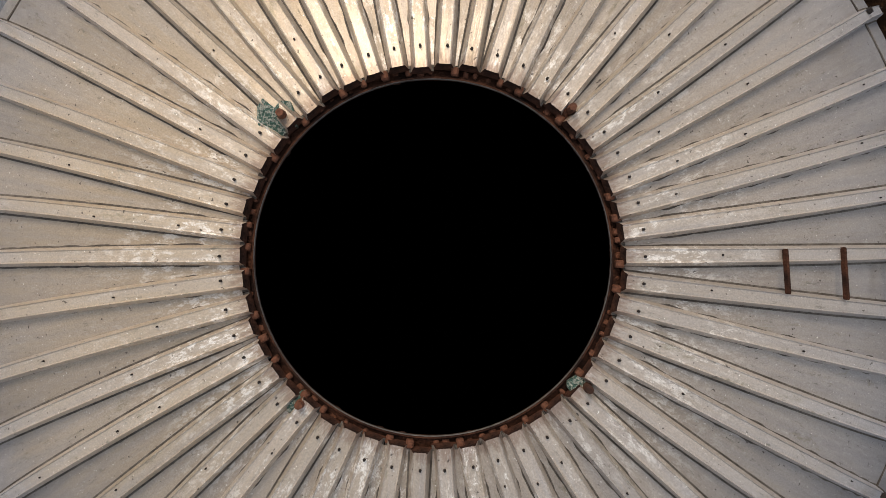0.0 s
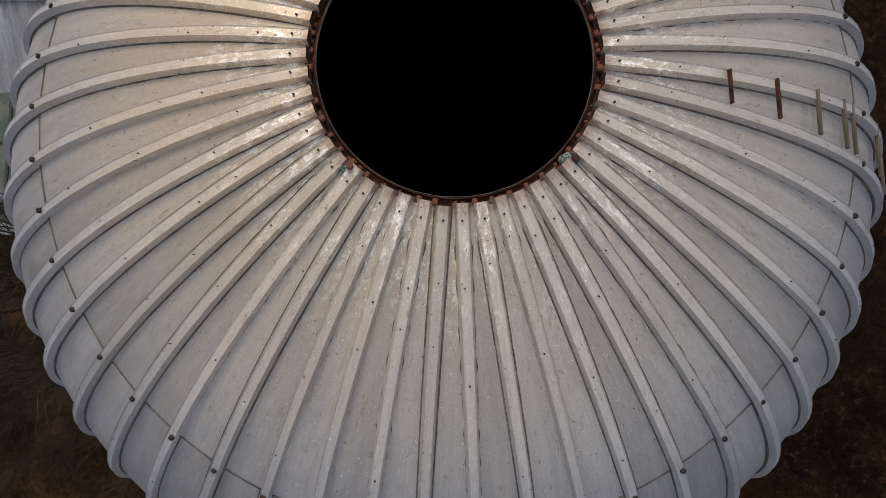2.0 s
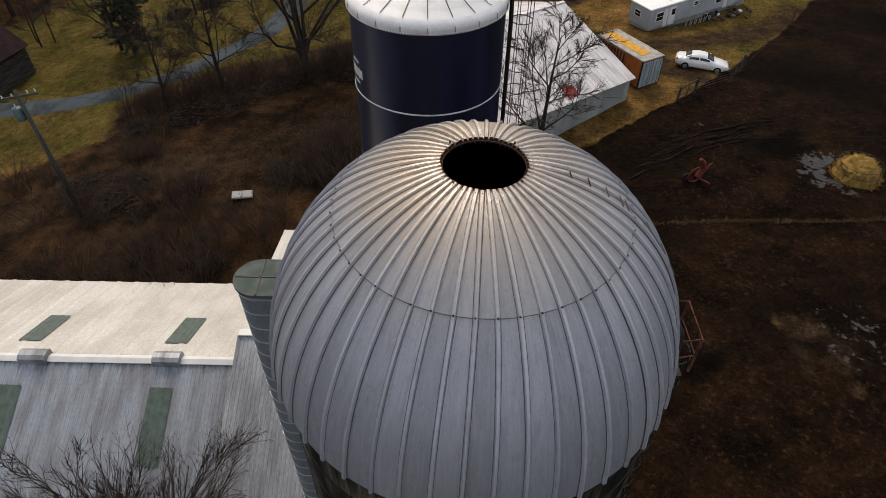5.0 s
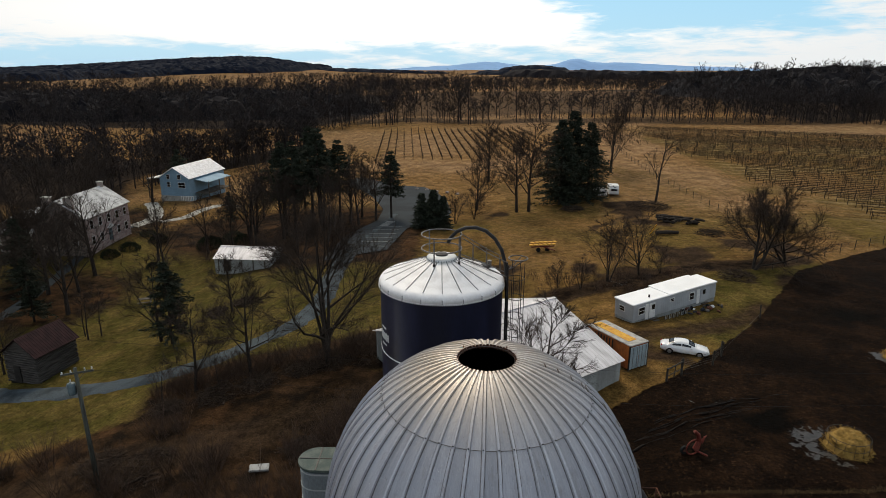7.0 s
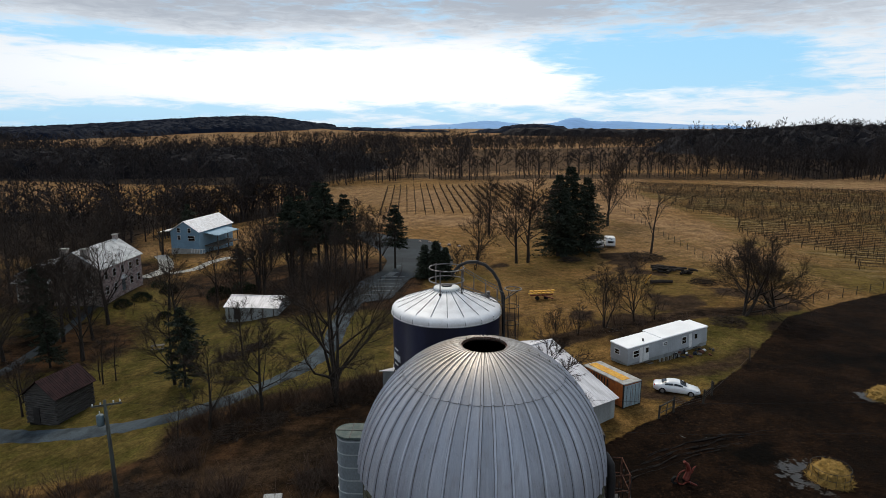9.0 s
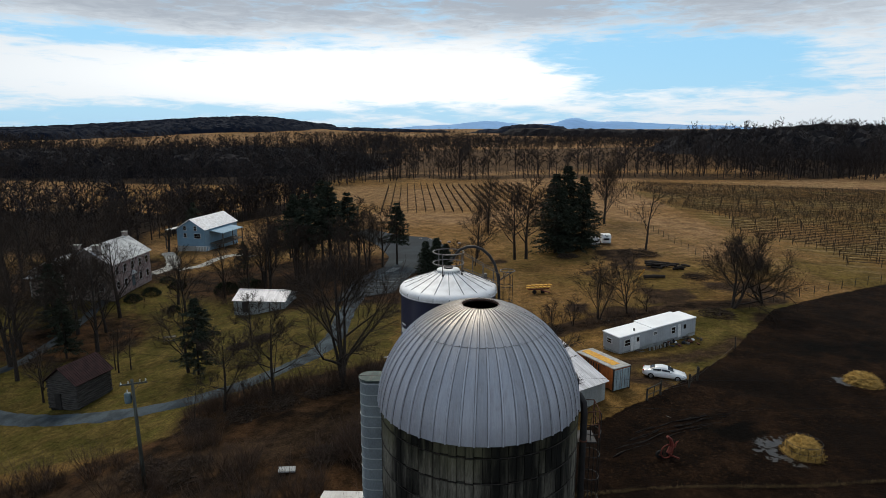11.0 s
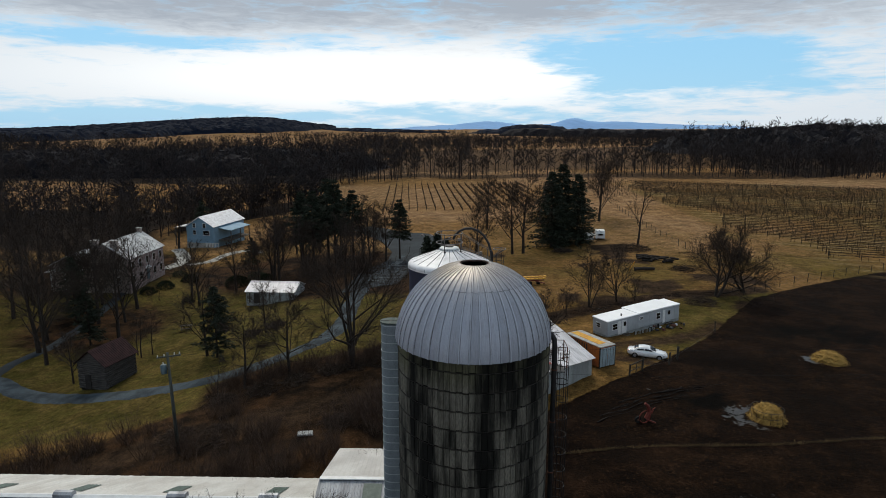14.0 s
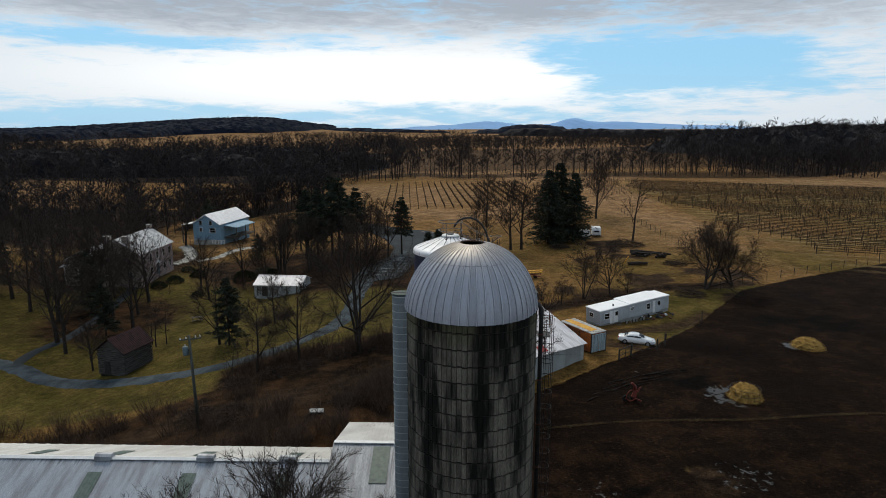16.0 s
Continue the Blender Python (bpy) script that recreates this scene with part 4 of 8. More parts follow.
SEAM_U = 0.369
dome_rnd = random.Random(19)
p_up, p_low, rib_me = dome_panel(0.0, SEAM_U, 14, 0.004), dome_panel(SEAM_U - 0.012, RIM_U, 16, 0.0), dome_rib()
for mt in (RIB_LIT, SEAM_AND_FOOT_SHADE, GALV, COLLAR):
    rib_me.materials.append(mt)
# Narrow foot strips go dark for the shade beside each rib.
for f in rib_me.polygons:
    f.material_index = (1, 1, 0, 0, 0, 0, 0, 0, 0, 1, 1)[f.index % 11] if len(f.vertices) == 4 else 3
for k in range(RIBS):
    turn = pose(0, 0, 0, 0, 0, math.degrees(PHASE + k * STEP))
    half = pose(0, 0, 0, 0, 0, math.degrees(PHASE + (k + 0.5) * STEP))
    part("panel", p_up, GALV, dome, at=half)
    part("panel", leaning(p_low, half), GALV, dome, at=half)
    turn = turn @ pose(dome_rnd.uniform(-0.006, 0.012), dome_rnd.uniform(-0.003, 0.003), 0, 0, 0, dome_rnd.uniform(-0.25, 0.25))
    part("rib", leaning(rib_me, turn), RIB_LIT, dome, at=turn)

screws = Shape()
for k in range(RIBS):
    rot, bolt_sh = Matrix.Rotation(PHASE + k * STEP, 3, "Z"), rib_bolts(dome_rnd)
    screws.add([dome_lean(rot @ Vector(p)) for p in bolt_sh.v], bolt_sh.f)
tagged(part("screws", screws, BOLT, dome), kind="stuff")
r, z = dome_profile(SEAM_U)
part("lap_seam", Shape().lathe([(r + 0.006, z + 0.007), (r + 0.0125, z + 0.006), (r + 0.0130, z + 0.001), (r + 0.004, z - 0.003)], 50, PHASE, PHASE + 2 * math.pi), SEAM_AND_FOOT_SHADE, dome, "thin grey-brown lap seam")

# rusty collar of the opening: a flanged ring with short lugs under the panel ends
ring = part("collar", Shape().lathe([(0.541, 18.975), (0.538, 18.984), (0.5395, 18.989), (0.545, 18.989), (0.549, 18.976), (0.590, 18.956), (0.590, 18.940), (0.549, 18.958), (0.541, 18.964), (0.541, 18.975)], 120), COLLAR, silo, "rusty steel collar round the opening", smooth=False)
part("lip", Shape().lathe([(0.5368, 18.982), (0.5368, 18.990), (0.5385, 18.992), (0.5400, 18.988)], 120), STEEL, ring, "worn bright lip")
lugs = []
for k in range(3):
    lugs.append(Shape().box((0.563, 0, 0), (0.018 + 0.004 * k, 0.013 + 0.005 * k, 0.030 + 0.010 * k), None, 0.004).mesh("lug"))
for k in range(RIBS):
    for s in (0.5, 0.0):
        part("lug", lugs[dome_rnd.randrange(3)], (RUST, COLLAR)[k % 2], ring, at=pose(0, 0, dome_rnd.uniform(-0.012, 0.010), 0, 0, math.degrees(PHASE + (k + s + dome_rnd.uniform(-0.09, 0.09)) * STEP)) @ pose(0, 0, 18.974 if s else 18.952, dome_rnd.uniform(-8, 8), 0, 0))
part("inner_dark", Shape().lathe([(2.93, 15.85), (2.93, 8.0), (0.0, 8.0)], 48), VOID, silo, "inside of the silo, its darkness coloured near black")


def scrap(x, y, z, r, seed, mat, label):
    rnd = random.Random(seed)
    sh = Shape()
    n = 14
    top = [(x, y, z + 0.03)]
    for k in range(n):
        a = 2 * math.pi * k / n
        q = r * rnd.uniform(0.75, 1.12)
        top.append((x + q * math.cos(a), y + q * math.sin(a), z + rnd.uniform(0.0, 0.02)))
    low = [(px, py, pz - 0.03) for px, py, pz in top[1:]]
    sh.add(top + low, [(0, 1 + k, 1 + (k + 1) % n) for k in range(n)] + [(1 + k, 1 + n + k, 1 + n + (k + 1) % n, 1 + (k + 1) % n) for k in range(n)])
    ob = part("clamp_plate", sh, mat, silo, label)
    part("bolt", Shape().tube([(x + 0.02, y, z + 0.01), (x + 0.02, y, z + 0.06)], [0.016, 0.012], 8), RUST, ob)


scrap(-0.463, 0.428, 18.99, 0.062, 3, PATINA, "crumpled green verdigris plate")
scrap(-0.415, -0.43, 18.985, 0.040, 5, PATINA, "small green corroded clamp")
scrap(0.435, -0.395, 18.985, 0.038, 6, PATINA, "small green corroded clamp")
scrap(0.40, 0.435, 18.985, 0.030, 8, RUST, "round rusted clamp")

# rungs of the dome ladder, between two ribs
for k, (r, mt) in enumerate(((1.12, COLLAR), (1.375, COLLAR), (1.635, PLANK), (1.85, PLANK), (1.935, PLANK), (2.30, PLANK), (2.58, PLANK), (2.80, PLANK))):
    u = (math.asin((r / 3.12) ** 1.03) - 0.1757) / (math.pi / 2 - 0.1757)
    rr, z = dome_profile(u)
    r2, z2 = dome_profile(u + 0.01)
    tilt = math.degrees(math.atan2(z - z2, r2 - rr))
    w = 0.142 + 0.13 * (r - 1.11)
    part("rung", Shape().box((0, 0, 0), (0.010, w, 0.020), None, 0.003), mt, silo, "", pose(rr, -0.060 - 0.045 * (r - 1.11), z + 0.05, 0, tilt, 2.5))

# dark dormer hatch low on the dome
part("hatch", Shape().box((3.07, 0.25, 16.25), (0.16, 0.55, 0.70), None, 0.02), DARK_STEEL, silo, "dark open dormer hatch")

# wall: staves with recessed joints, hoops over them
part("wall_core", Shape().lathe([(2.985, 15.8), (2.985, -1.7)], 75), STAVE_JOINT, silo, "dark joints behind the staves")
NST, SH = 82, 0.762
ST_STEP = 2 * math.pi / NST


def stave_mesh(name, height):
    w = RS * ST_STEP / 2 - 0.008
    sh = Shape()
    sh.box((RS - 0.045, 0, height / 2), (0.09, 2 * w, height - 0.06), None, 0.012)
    return sh.mesh(name)


stave_full, stave_half = stave_mesh("stave", SH), stave_mesh("stave", 0.42)
rest = Shape()
wall_parts = []
st_rnd = random.Random(41)
for c in range(NST):
    a = c * ST_STEP
    z = DOME_Z - 0.02 + (0.012 if c % 2 else -0.012) + st_rnd.uniform(-0.012, 0.012)
    first = True
    while z > 4.0:
        h = 0.42 if first else SH
        first = False
        z -= h
        front = math.sin(a) < -0.05 and math.cos(a) > -0.98
        if front and z > 8.9 and len(wall_parts) < 365:
            wall_parts.append((h, a, z, st_rnd.uniform(-0.010, 0.006)))
        else:
            rot = Matrix.Rotation(a, 3, "Z")
            rest.box(rot @ Vector((RS - 0.045, 0, 0)) + Vector((0, 0, z + h / 2)), (0.09, 2 * (RS * ST_STEP / 2 - 0.008), h - 0.06), rot)
tagged(part("staves_rest", rest, STAVE, silo), kind="stuff")
part("base_wall", Shape().lathe([(RS, 4.05), (RS, -1.75)], 75), STAVE, silo)
for k in range(14):
    z = DOME_Z - 0.44 - 0.762 * k
    part("hoop", Shape().lathe([(RS + 0.002, z - 0.010), (RS + 0.016, z - 0.006), (RS + 0.016, z + 0.006), (RS + 0.002, z + 0.010)], 75), HOOP, silo)
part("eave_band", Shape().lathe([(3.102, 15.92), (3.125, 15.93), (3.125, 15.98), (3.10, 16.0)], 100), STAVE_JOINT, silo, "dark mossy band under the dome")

# ---- unloading chute beside the stave silo ----
chute = thing("silo_chute", "tall pale sheet-metal chute strapped to the stave silo", "silo chute", pose(0, 0, 0))
CX, CY, CR = -3.47, 0.30, 0.37


def chute_outline(r, n=14):
    pts = [(CX + r * math.cos(a), CY + r * math.sin(a)) for a in (math.pi / 2 + math.pi * k / n for k in range(n + 1))]
    return [(-2.95, CY + r)] + pts + [(-2.95, CY - r)]


for k in range(24):
    z0 = 16.38 - 0.76 * (k + 1)
    part("section", Shape().prism(chute_outline(CR - 0.004 * (k % 2)), max(z0, -1.7), z0 + 0.76), CHUTE, chute)
for k in range(48):
    z = 16.34 - 0.37 * k
    if z > -1.5:
        part("band", Shape().prism(chute_outline(CR + 0.007), z - 0.016, z + 0.016), CHUTE_BAND, chute)
lid = part("lid", Shape().prism(chute_outline(CR + 0.035), 16.43, 16.48), LID, chute, "mottled green patched lid with a cross seam")
part("seam", Shape().box((-3.38, CY, 16.485), (0.94, 0.022, 0.012)), DARK_STEEL, lid)
part("seam", Shape().box((CX + 0.03, CY, 16.485), (0.022, 0.80, 0.012)), DARK_STEEL, lid)

# ---- fill pipe and caged ladder on the other side of the stave silo ----
pipe = thing("fill_pipe", "dark rusty fill pipe standing against the stave silo", "pipe", pose(0, 0, 0))
part("riser", Shape().tube([(3.30, -0.25, -1.3), (3.30, -0.25, 15.55), (3.27, -0.22, 15.9), (3.15, -0.16, 16.1), (2.95, -0.1, 16.2)], 0.11, 10), DARK_STEEL, pipe, smooth=True)
for k in range(6):
    part("strap", Shape().lathe([(0.11, 0), (0.135, 0.005), (0.135, 0.05), (0.11, 0.055)], 12, centre=(3.30, -0.25)), RUST, pipe, at=pose(0, 0, 14.6 - 2.3 * k))


def caged_ladder(name, label, x, y, z0, z1, facing, cage_r=0.36, metal=STEEL):
    """A ladder with its safety cage standing out towards facing (degrees)."""
    lad = thing(name, label, "ladder", pose(x, y, z0, 0, 0, facing))
    h = z1 - z0
    for s in (-0.2, 0.2):
        part("stile", Shape().box((0, s, h / 2), (0.05, 0.05, h)), metal, lad)
    n = int(h / 0.3)
    rung_me = Shape().tube([(0, -0.2, 0), (0, 0.2, 0)], 0.016, 6).mesh("rung")
    for k in range(n):
        part("rung", rung_me, metal, lad, at=pose(0, 0, 0.2 + k * 0.3))
    hoop = Shape().tube([(cage_r + cage_r * math.cos(t), cage_r * 1.1 * math.sin(t), 0) for t in (radians(-165 + 15 * k) for k in range(23))], 0.017, 5).mesh("cage_hoop")
    k = 0
    while 2.2 + k * 0.8 < h:
        part("cage_hoop", hoop, metal, lad, at=pose(0, 0, 2.2 + k * 0.8))
        k += 1
    for t in (-110, -55, 0, 55, 110):
        px, py = cage_r + cage_r * math.cos(radians(t)), cage_r * 1.1 * math.sin(radians(t))
        part("cage_bar", Shape().tube([(px, py, 2.2), (px, py, h)], 0.014, 5), metal, lad)
    return lad


caged_ladder("caged_ladder", "rusty caged ladder beside the stave silo", 3.42, 0.45, -1.2, 15.2, 0, 0.30, DARK_STEEL)
rail = thing("top_platform", "rusty angle-iron platform at the head of the ladder", "platform", pose(0, 0, 0))
part("deck", Shape().box((3.50, 0.40, 14.4), (0.6, 0.8, 0.04)), DARK_STEEL, rail)
for px, py in ((3.85, -0.02), (3.85, 0.82)):
    part("stanchion", Shape().box((px, py, 15.05), (0.04, 0.04, 0.9)), RUST, rail)
for z in (15.05, 15.5):
    part("handrail", Shape().tube([(3.2, -0.14, z), (3.85, -0.02, z), (3.85, 0.82, z), (3.2, 0.84, z)], 0.016, 6), RUST, rail)

# ---- blue silo ----
BX, BY, BR = -1.18, 12.75, 2.50
blue = thing("blue_silo", "glossy dark blue steel silo with a white bolted cone roof", "silo", pose(BX, BY, 0))
part("wall", Shape().lathe([(BR - 0.04, -1.75), (BR - 0.04, 16.04)], 72), BLUE, blue, smooth=True)
for z in (13.35, 10.6, 7.9, 5.2):
    part("stripe", Shape().lathe([(BR - 0.038, z - 0.026), (BR - 0.024, z - 0.02), (BR - 0.024, z + 0.02), (BR - 0.038, z + 0.026)], 72), WHITE if z > 13 else BLUE, blue, "white girth band" if z > 13 else "")
ROOFP = [(BR - 0.02, 15.98), (BR + 0.02, 16.01), (BR + 0.02, 16.16), (BR - 0.05, 16.27), (BR - 0.22, 16.36), (0.55, 17.02)]
NB = 20
sheet = Shape()
sheet.lathe(ROOFP, 4, -math.pi / NB, math.pi / NB)
sheet_me = sheet.mesh("roof_sheet", True)
roof = part("roof", Shape().lathe([(BR - 0.1, 16.06), (BR - 0.3, 16.24), (0.5, 16.95)], 40), WHITE, blue, "white enamelled cone roof with bolted seams")
seam = Shape()
length = ROOFP[-2][0] - ROOFP[-1][0]
for k in range(30):
    u = k / 29
    r, z = ROOFP[-2][0] - length * u, ROOFP[-2][1] + (ROOFP[-1][1] - ROOFP[-2][1]) * u
    seam.box((r, 0, z + 0.014), (0.032, 0.024, 0.030))
for z in (16.04, 16.10, 16.16):
    seam.box((BR + 0.025, 0, z), (0.02, 0.034, 0.03))
eave_bolt = Shape()
for k in range(9):
    a = (k - 4) * 2 * math.pi / NB / 9
    eave_bolt.box((math.cos(a) * (BR + 0.02), math.sin(a) * (BR + 0.02), 15.995), (0.04, 0.04, 0.05), Matrix.Rotation(a, 3, "Z"))
all_bolts, all_eave = Shape(), Shape()
for k in range(NB):
    at = pose(0, 0, 0, 0, 0, 360 / NB * (k + 0.5) + 2)
    part("roof_sheet", sheet_me, ROOF_WHITE, roof, at=at)
    rot = Matrix.Rotation(radians(360 / NB * k + 2), 3, "Z")
    all_bolts.add([rot @ Vector(p) for p in seam.v], seam.f)
    all_eave.add([rot @ Vector(p) for p in eave_bolt.v], eave_bolt.f)
tagged(part("eave_bolts", all_eave, ROOF_WHITE, roof), kind="stuff")
tagged(part("seam_bolts", all_bolts, SEAM, roof), kind="stuff")
cap = part("hatch", Shape().lathe([(0.60, 16.98), (0.62, 17.02), (0.58, 17.12), (0.50, 17.15), (0.30, 17.17), (0.0, 17.17)], 40), WHITE, blue, "round white roof hatch", smooth=True)
part("hatch_vent", Shape().lathe([(0.25, 17.17), (0.25, 17.22), (0.2, 17.24), (0, 17.24)], 24), DARK_STEEL, cap)
for k in range(36):
    a = 2 * math.pi * k / 36
    part("hatch_bolt", Shape().box((0.605 * math.cos(a), 0.605 * math.sin(a), 17.05), (0.03, 0.03, 0.05)), CAN, cap)
for z, r in ((17.45, 0.80), (18.02, 0.80)):
    part("guard_hoop", Shape().tube([(r * math.cos(2 * math.pi * k / 40), r * math.sin(2 * math.pi * k / 40), z) for k in range(41)], 0.028, 6, False), STEEL, blue)
for a in (20, 130, 250, 330):
    c, s = math.cos(radians(a)), math.sin(radians(a))
    part("guard_post", Shape().box((0.80 * c, 0.80 * s, 17.45), (0.05, 0.05, 1.2)), STEEL, blue)
    part("guard_foot", Shape().box((0.80 * c, 0.80 * s, 16.93), (0.10, 0.10, 0.14)), DARK_STEEL, blue)
arc = [(0.25, 0.05, 17.65), (0.35, 0.05, 17.85), (0.60, 0.05, 18.12), (0.95, 0.02, 18.28), (1.35, 0, 18.30), (1.75, 0, 18.16), (2.10, 0, 17.85), (2.38, -0.02, 17.4), (2.55, -0.03, 16.8), (2.62, -0.05, 16.1), (2.64, -0.05, 15.2), (2.64, -0.05, -1.3)]
part("fill_pipe", Shape().tube(arc, 0.075, 10), DARK_STEEL, blue, "curved blower pipe", smooth=True)
for s in (-0.28, 0.28):
    part("walkway_rail", Shape().tube([(0.8, s, 17.95), (1.8, s, 17.35), (2.6, s, 16.95)], 0.02, 6), STEEL, blue)
    part("walkway_rail", Shape().tube([(0.8, s, 17.1), (1.8, s, 16.72), (2.6, s, 16.35)], 0.025, 6), STEEL, blue)
for u in (0.25, 0.55, 0.85):
    for s in (-0.28, 0.28):
        x = 0.8 + 1.8 * u
        part("walkway_post", Shape().tube([(x, s, 16.75 - 0.6 * u + 0.28), (x, s, 17.95 - 1.0 * u)], 0.016, 5), STEEL, blue)
part("roof_hatch", Shape().lathe([(0.22, 0), (0.22, 0.12), (0.18, 0.16), (0, 0.17)], 20), DARK_STEEL, blue, "dark round inspection hatch", at=pose(1.75, 0.62, 16.40, 0, 22, 0))
part("vent_pipe", Shape().tube([(1.95, 0.75, 16.3), (1.95, 0.75, 16.72)], 0.09, 10), STEEL, blue)
part("top_ring", Shape().tube([(3.05 + 0.38 * math.cos(2 * math.pi * k / 28), 0.38 * math.sin(2 * math.pi * k / 28), 17.05) for k in range(29)], 0.025, 6, False), STEEL, blue)
for a in (-60, 0, 60):
    part("ring_stay", Shape().tube([(2.62, 0, 16.5), (3.05 + 0.38 * math.cos(radians(a)), 0.38 * math.sin(radians(a)), 17.05)], 0.02, 5), STEEL, blue)
# faded white lettering band on the wall, as plain bars
for k in range(9):
    a = radians(197 + 2.1 * k)
    h = (0.34, 0.26, 0.34, 0.26, 0.30, 0.26, 0.34, 0.26, 0.30)[k]
    part("letter_bar", Shape().box((0, 0, 0), (0.012, 0.055, h)), WHITE, blue, at=pose((BR - 0.03) * math.cos(a), (BR - 0.03) * math.sin(a), 14.10, 0, 0, math.degrees(a)))
for k in range(5):
    a = radians(200 + 2.2 * k)
    part("letter_bar", Shape().box((0, 0, 0), (0.012, 0.06, 0.07)), WHITE, blue, at=pose((BR - 0.03) * math.cos(a), (BR - 0.03) * math.sin(a), 14.46, 0, 0, math.degrees(a)))
    part("letter_bar", Shape().box((0, 0, 0), (0.012, 0.06, 0.07)), WHITE, blue, at=pose((BR - 0.03) * math.cos(a), (BR - 0.03) * math.sin(a), 13.76, 0, 0, math.degrees(a)))
caged_ladder("caged_ladder", "grey steel caged ladder beside the blue silo", BX + BR + 0.12, BY - 0.25, -1.1, 16.9, 0, 0.34, DARK_STEEL)


# ---- long barn ----
def corrugated(name, corners, mat, parent, label="", pitch=0.30, thick=0.05, amp=0.028):
    """A ribbed roof sheet: corners run eave start, eave end, ridge end, ridge start."""
    a, b, c, d = (Vector(p) for p in corners)
    width = (b - a).length
    n = max(4, int(width / pitch))
    nrm = (b - a).cross(d - a).normalized()
    sh = Shape()
    for k in range(n):
        for u, h in ((k / n, 0.0), ((k + 0.62) / n, 0.0), ((k + 0.72) / n, amp), ((k + 0.90) / n, amp)):
            sh.v.append(tuple(a.lerp(b, u) + nrm * h))
            sh.v.append(tuple(d.lerp(c, u) + nrm * h))
    sh.v += [tuple(b), tuple(c)]
    m = len(sh.v) // 2
    for k in range(m - 1):
        sh.f.append((2 * k, 2 * k + 2, 2 * k + 3, 2 * k + 1))
    lo = len(sh.v)
    sh.v += [tuple(p - nrm * thick) for p in (a, b, c, d)]
    sh.f += [(lo + 3, lo + 2, lo + 1, lo), (0, lo, lo + 1, len(sh.v) - 6), (1, len(sh.v) - 5, lo + 2, lo + 3), (0, 1, lo + 3, lo), (len(sh.v) - 6, lo + 1, lo + 2, len(sh.v) - 5)]
    return part(name, sh, mat, parent, label)


barn = thing("long_barn", "long low barn with ribbed tin roof and green skylights", "barn", pose(0, 0, 0))
RY, RZ, NY, FY, EZ = 8.47, 2.78, 1.3, 15.5, -0.2
WEST, EAST = -58.0, -8.9
edges = [WEST, -45, -33, -26, -20.5, -15, EAST]
for x0, x1 in zip(edges, edges[1:]):
    corrugated("roof_sheet", [(x0, NY, EZ), (x1, NY, EZ), (x1, RY, RZ), (x0, RY, RZ)], BARN_SHADED, barn, "streaked tin roof slope, coloured grey for its shaded side", pitch=0.16, amp=0.008)
    corrugated("roof_sheet", [(x1, FY, EZ), (x0, FY, EZ), (x0, RY, RZ), (x1, RY, RZ)], BARN_SUNLIT, barn, "tin roof slope, coloured pale for its sunlit side", pitch=0.90, amp=0.022)
for y in (NY + 0.35, FY - 0.35):
    part("side_wall", Shape().box(((WEST + EAST) / 2, y, -4.6), (EAST - WEST - 0.4, 0.2, 8.7)), SHED_WALL, barn)
for x in (WEST + 0.3, EAST - 0.3):
    part("gable_wall", Shape().prism([(NY + 0.4, -9.0), (FY - 0.4, -9.0), (FY - 0.4, EZ), (RY, RZ - 0.1), (NY + 0.4, EZ)], -0.1, 0.1, Matrix(((0, 0, 1, x), (1, 0, 0, 0), (0, 1, 0, 0), (0, 0, 0, 1)))), SHED_WALL, barn)
part("ridge_cap", Shape().prism([(RY - 0.20, RZ - 0.03), (RY - 0.20, RZ + 0.01), (RY, RZ + 0.10), (RY + 0.20, RZ + 0.01), (RY + 0.20, RZ - 0.03), (RY, RZ + 0.05)], WEST, EAST, Matrix(((0, 0, 1, 0), (1, 0, 0, 0), (0, 1, 0, 0), (0, 0, 0, 1)))), WHITE, barn, "white ridge flashing")
slope = (RZ - EZ) / (FY - RY)
slope_n = (RZ - EZ) / (RY - NY)


def skylight(x0, x1, y0, y1):
    def zz(y):
        return RZ - (y - RY) * slope if y > RY else RZ - (RY - y) * slope_n
    sh = Shape()
    n = 8
    for k in range(n + 1):
        x = x0 + (x1 - x0) * k / n
        for y in (y0, y1):
            sh.v.append((x, y, zz(y) + 0.045 + 0.018 * (k % 2)))
    for k in range(n):
        sh.f.append((2 * k, 2 * k + 2, 2 * k + 3, 2 * k + 1))
    part("skylight", sh, SKYLIGHT, barn, "mossy green translucent skylight panel")


for xc in (-12.0, -18.3, -24.3, -29.8):
    skylight(xc - 0.48, xc + 0.48, 9.7, 11.85)
for xc in (-11.8, -17.9, -24.1):
    skylight(xc - 0.46, xc + 0.46, 4.6, 7.4)
for xc in (-11.75, -17.2, -24.0):
    v = part("ridge_vent", Shape().prism([(RY - 0.28, RZ - 0.08), (RY - 0.28, RZ + 0.22), (RY - 0.12, RZ + 0.32), (RY + 0.12, RZ + 0.32), (RY + 0.28, RZ + 0.22), (RY + 0.28, RZ - 0.08)], xc - 0.55, xc + 0.55, Matrix(((0, 0, 1, 0), (1, 0, 0, 0), (0, 1, 0, 0), (0, 0, 0, 1)))), TIN_GREY_SHADED, barn, "grey ridge ventilator")

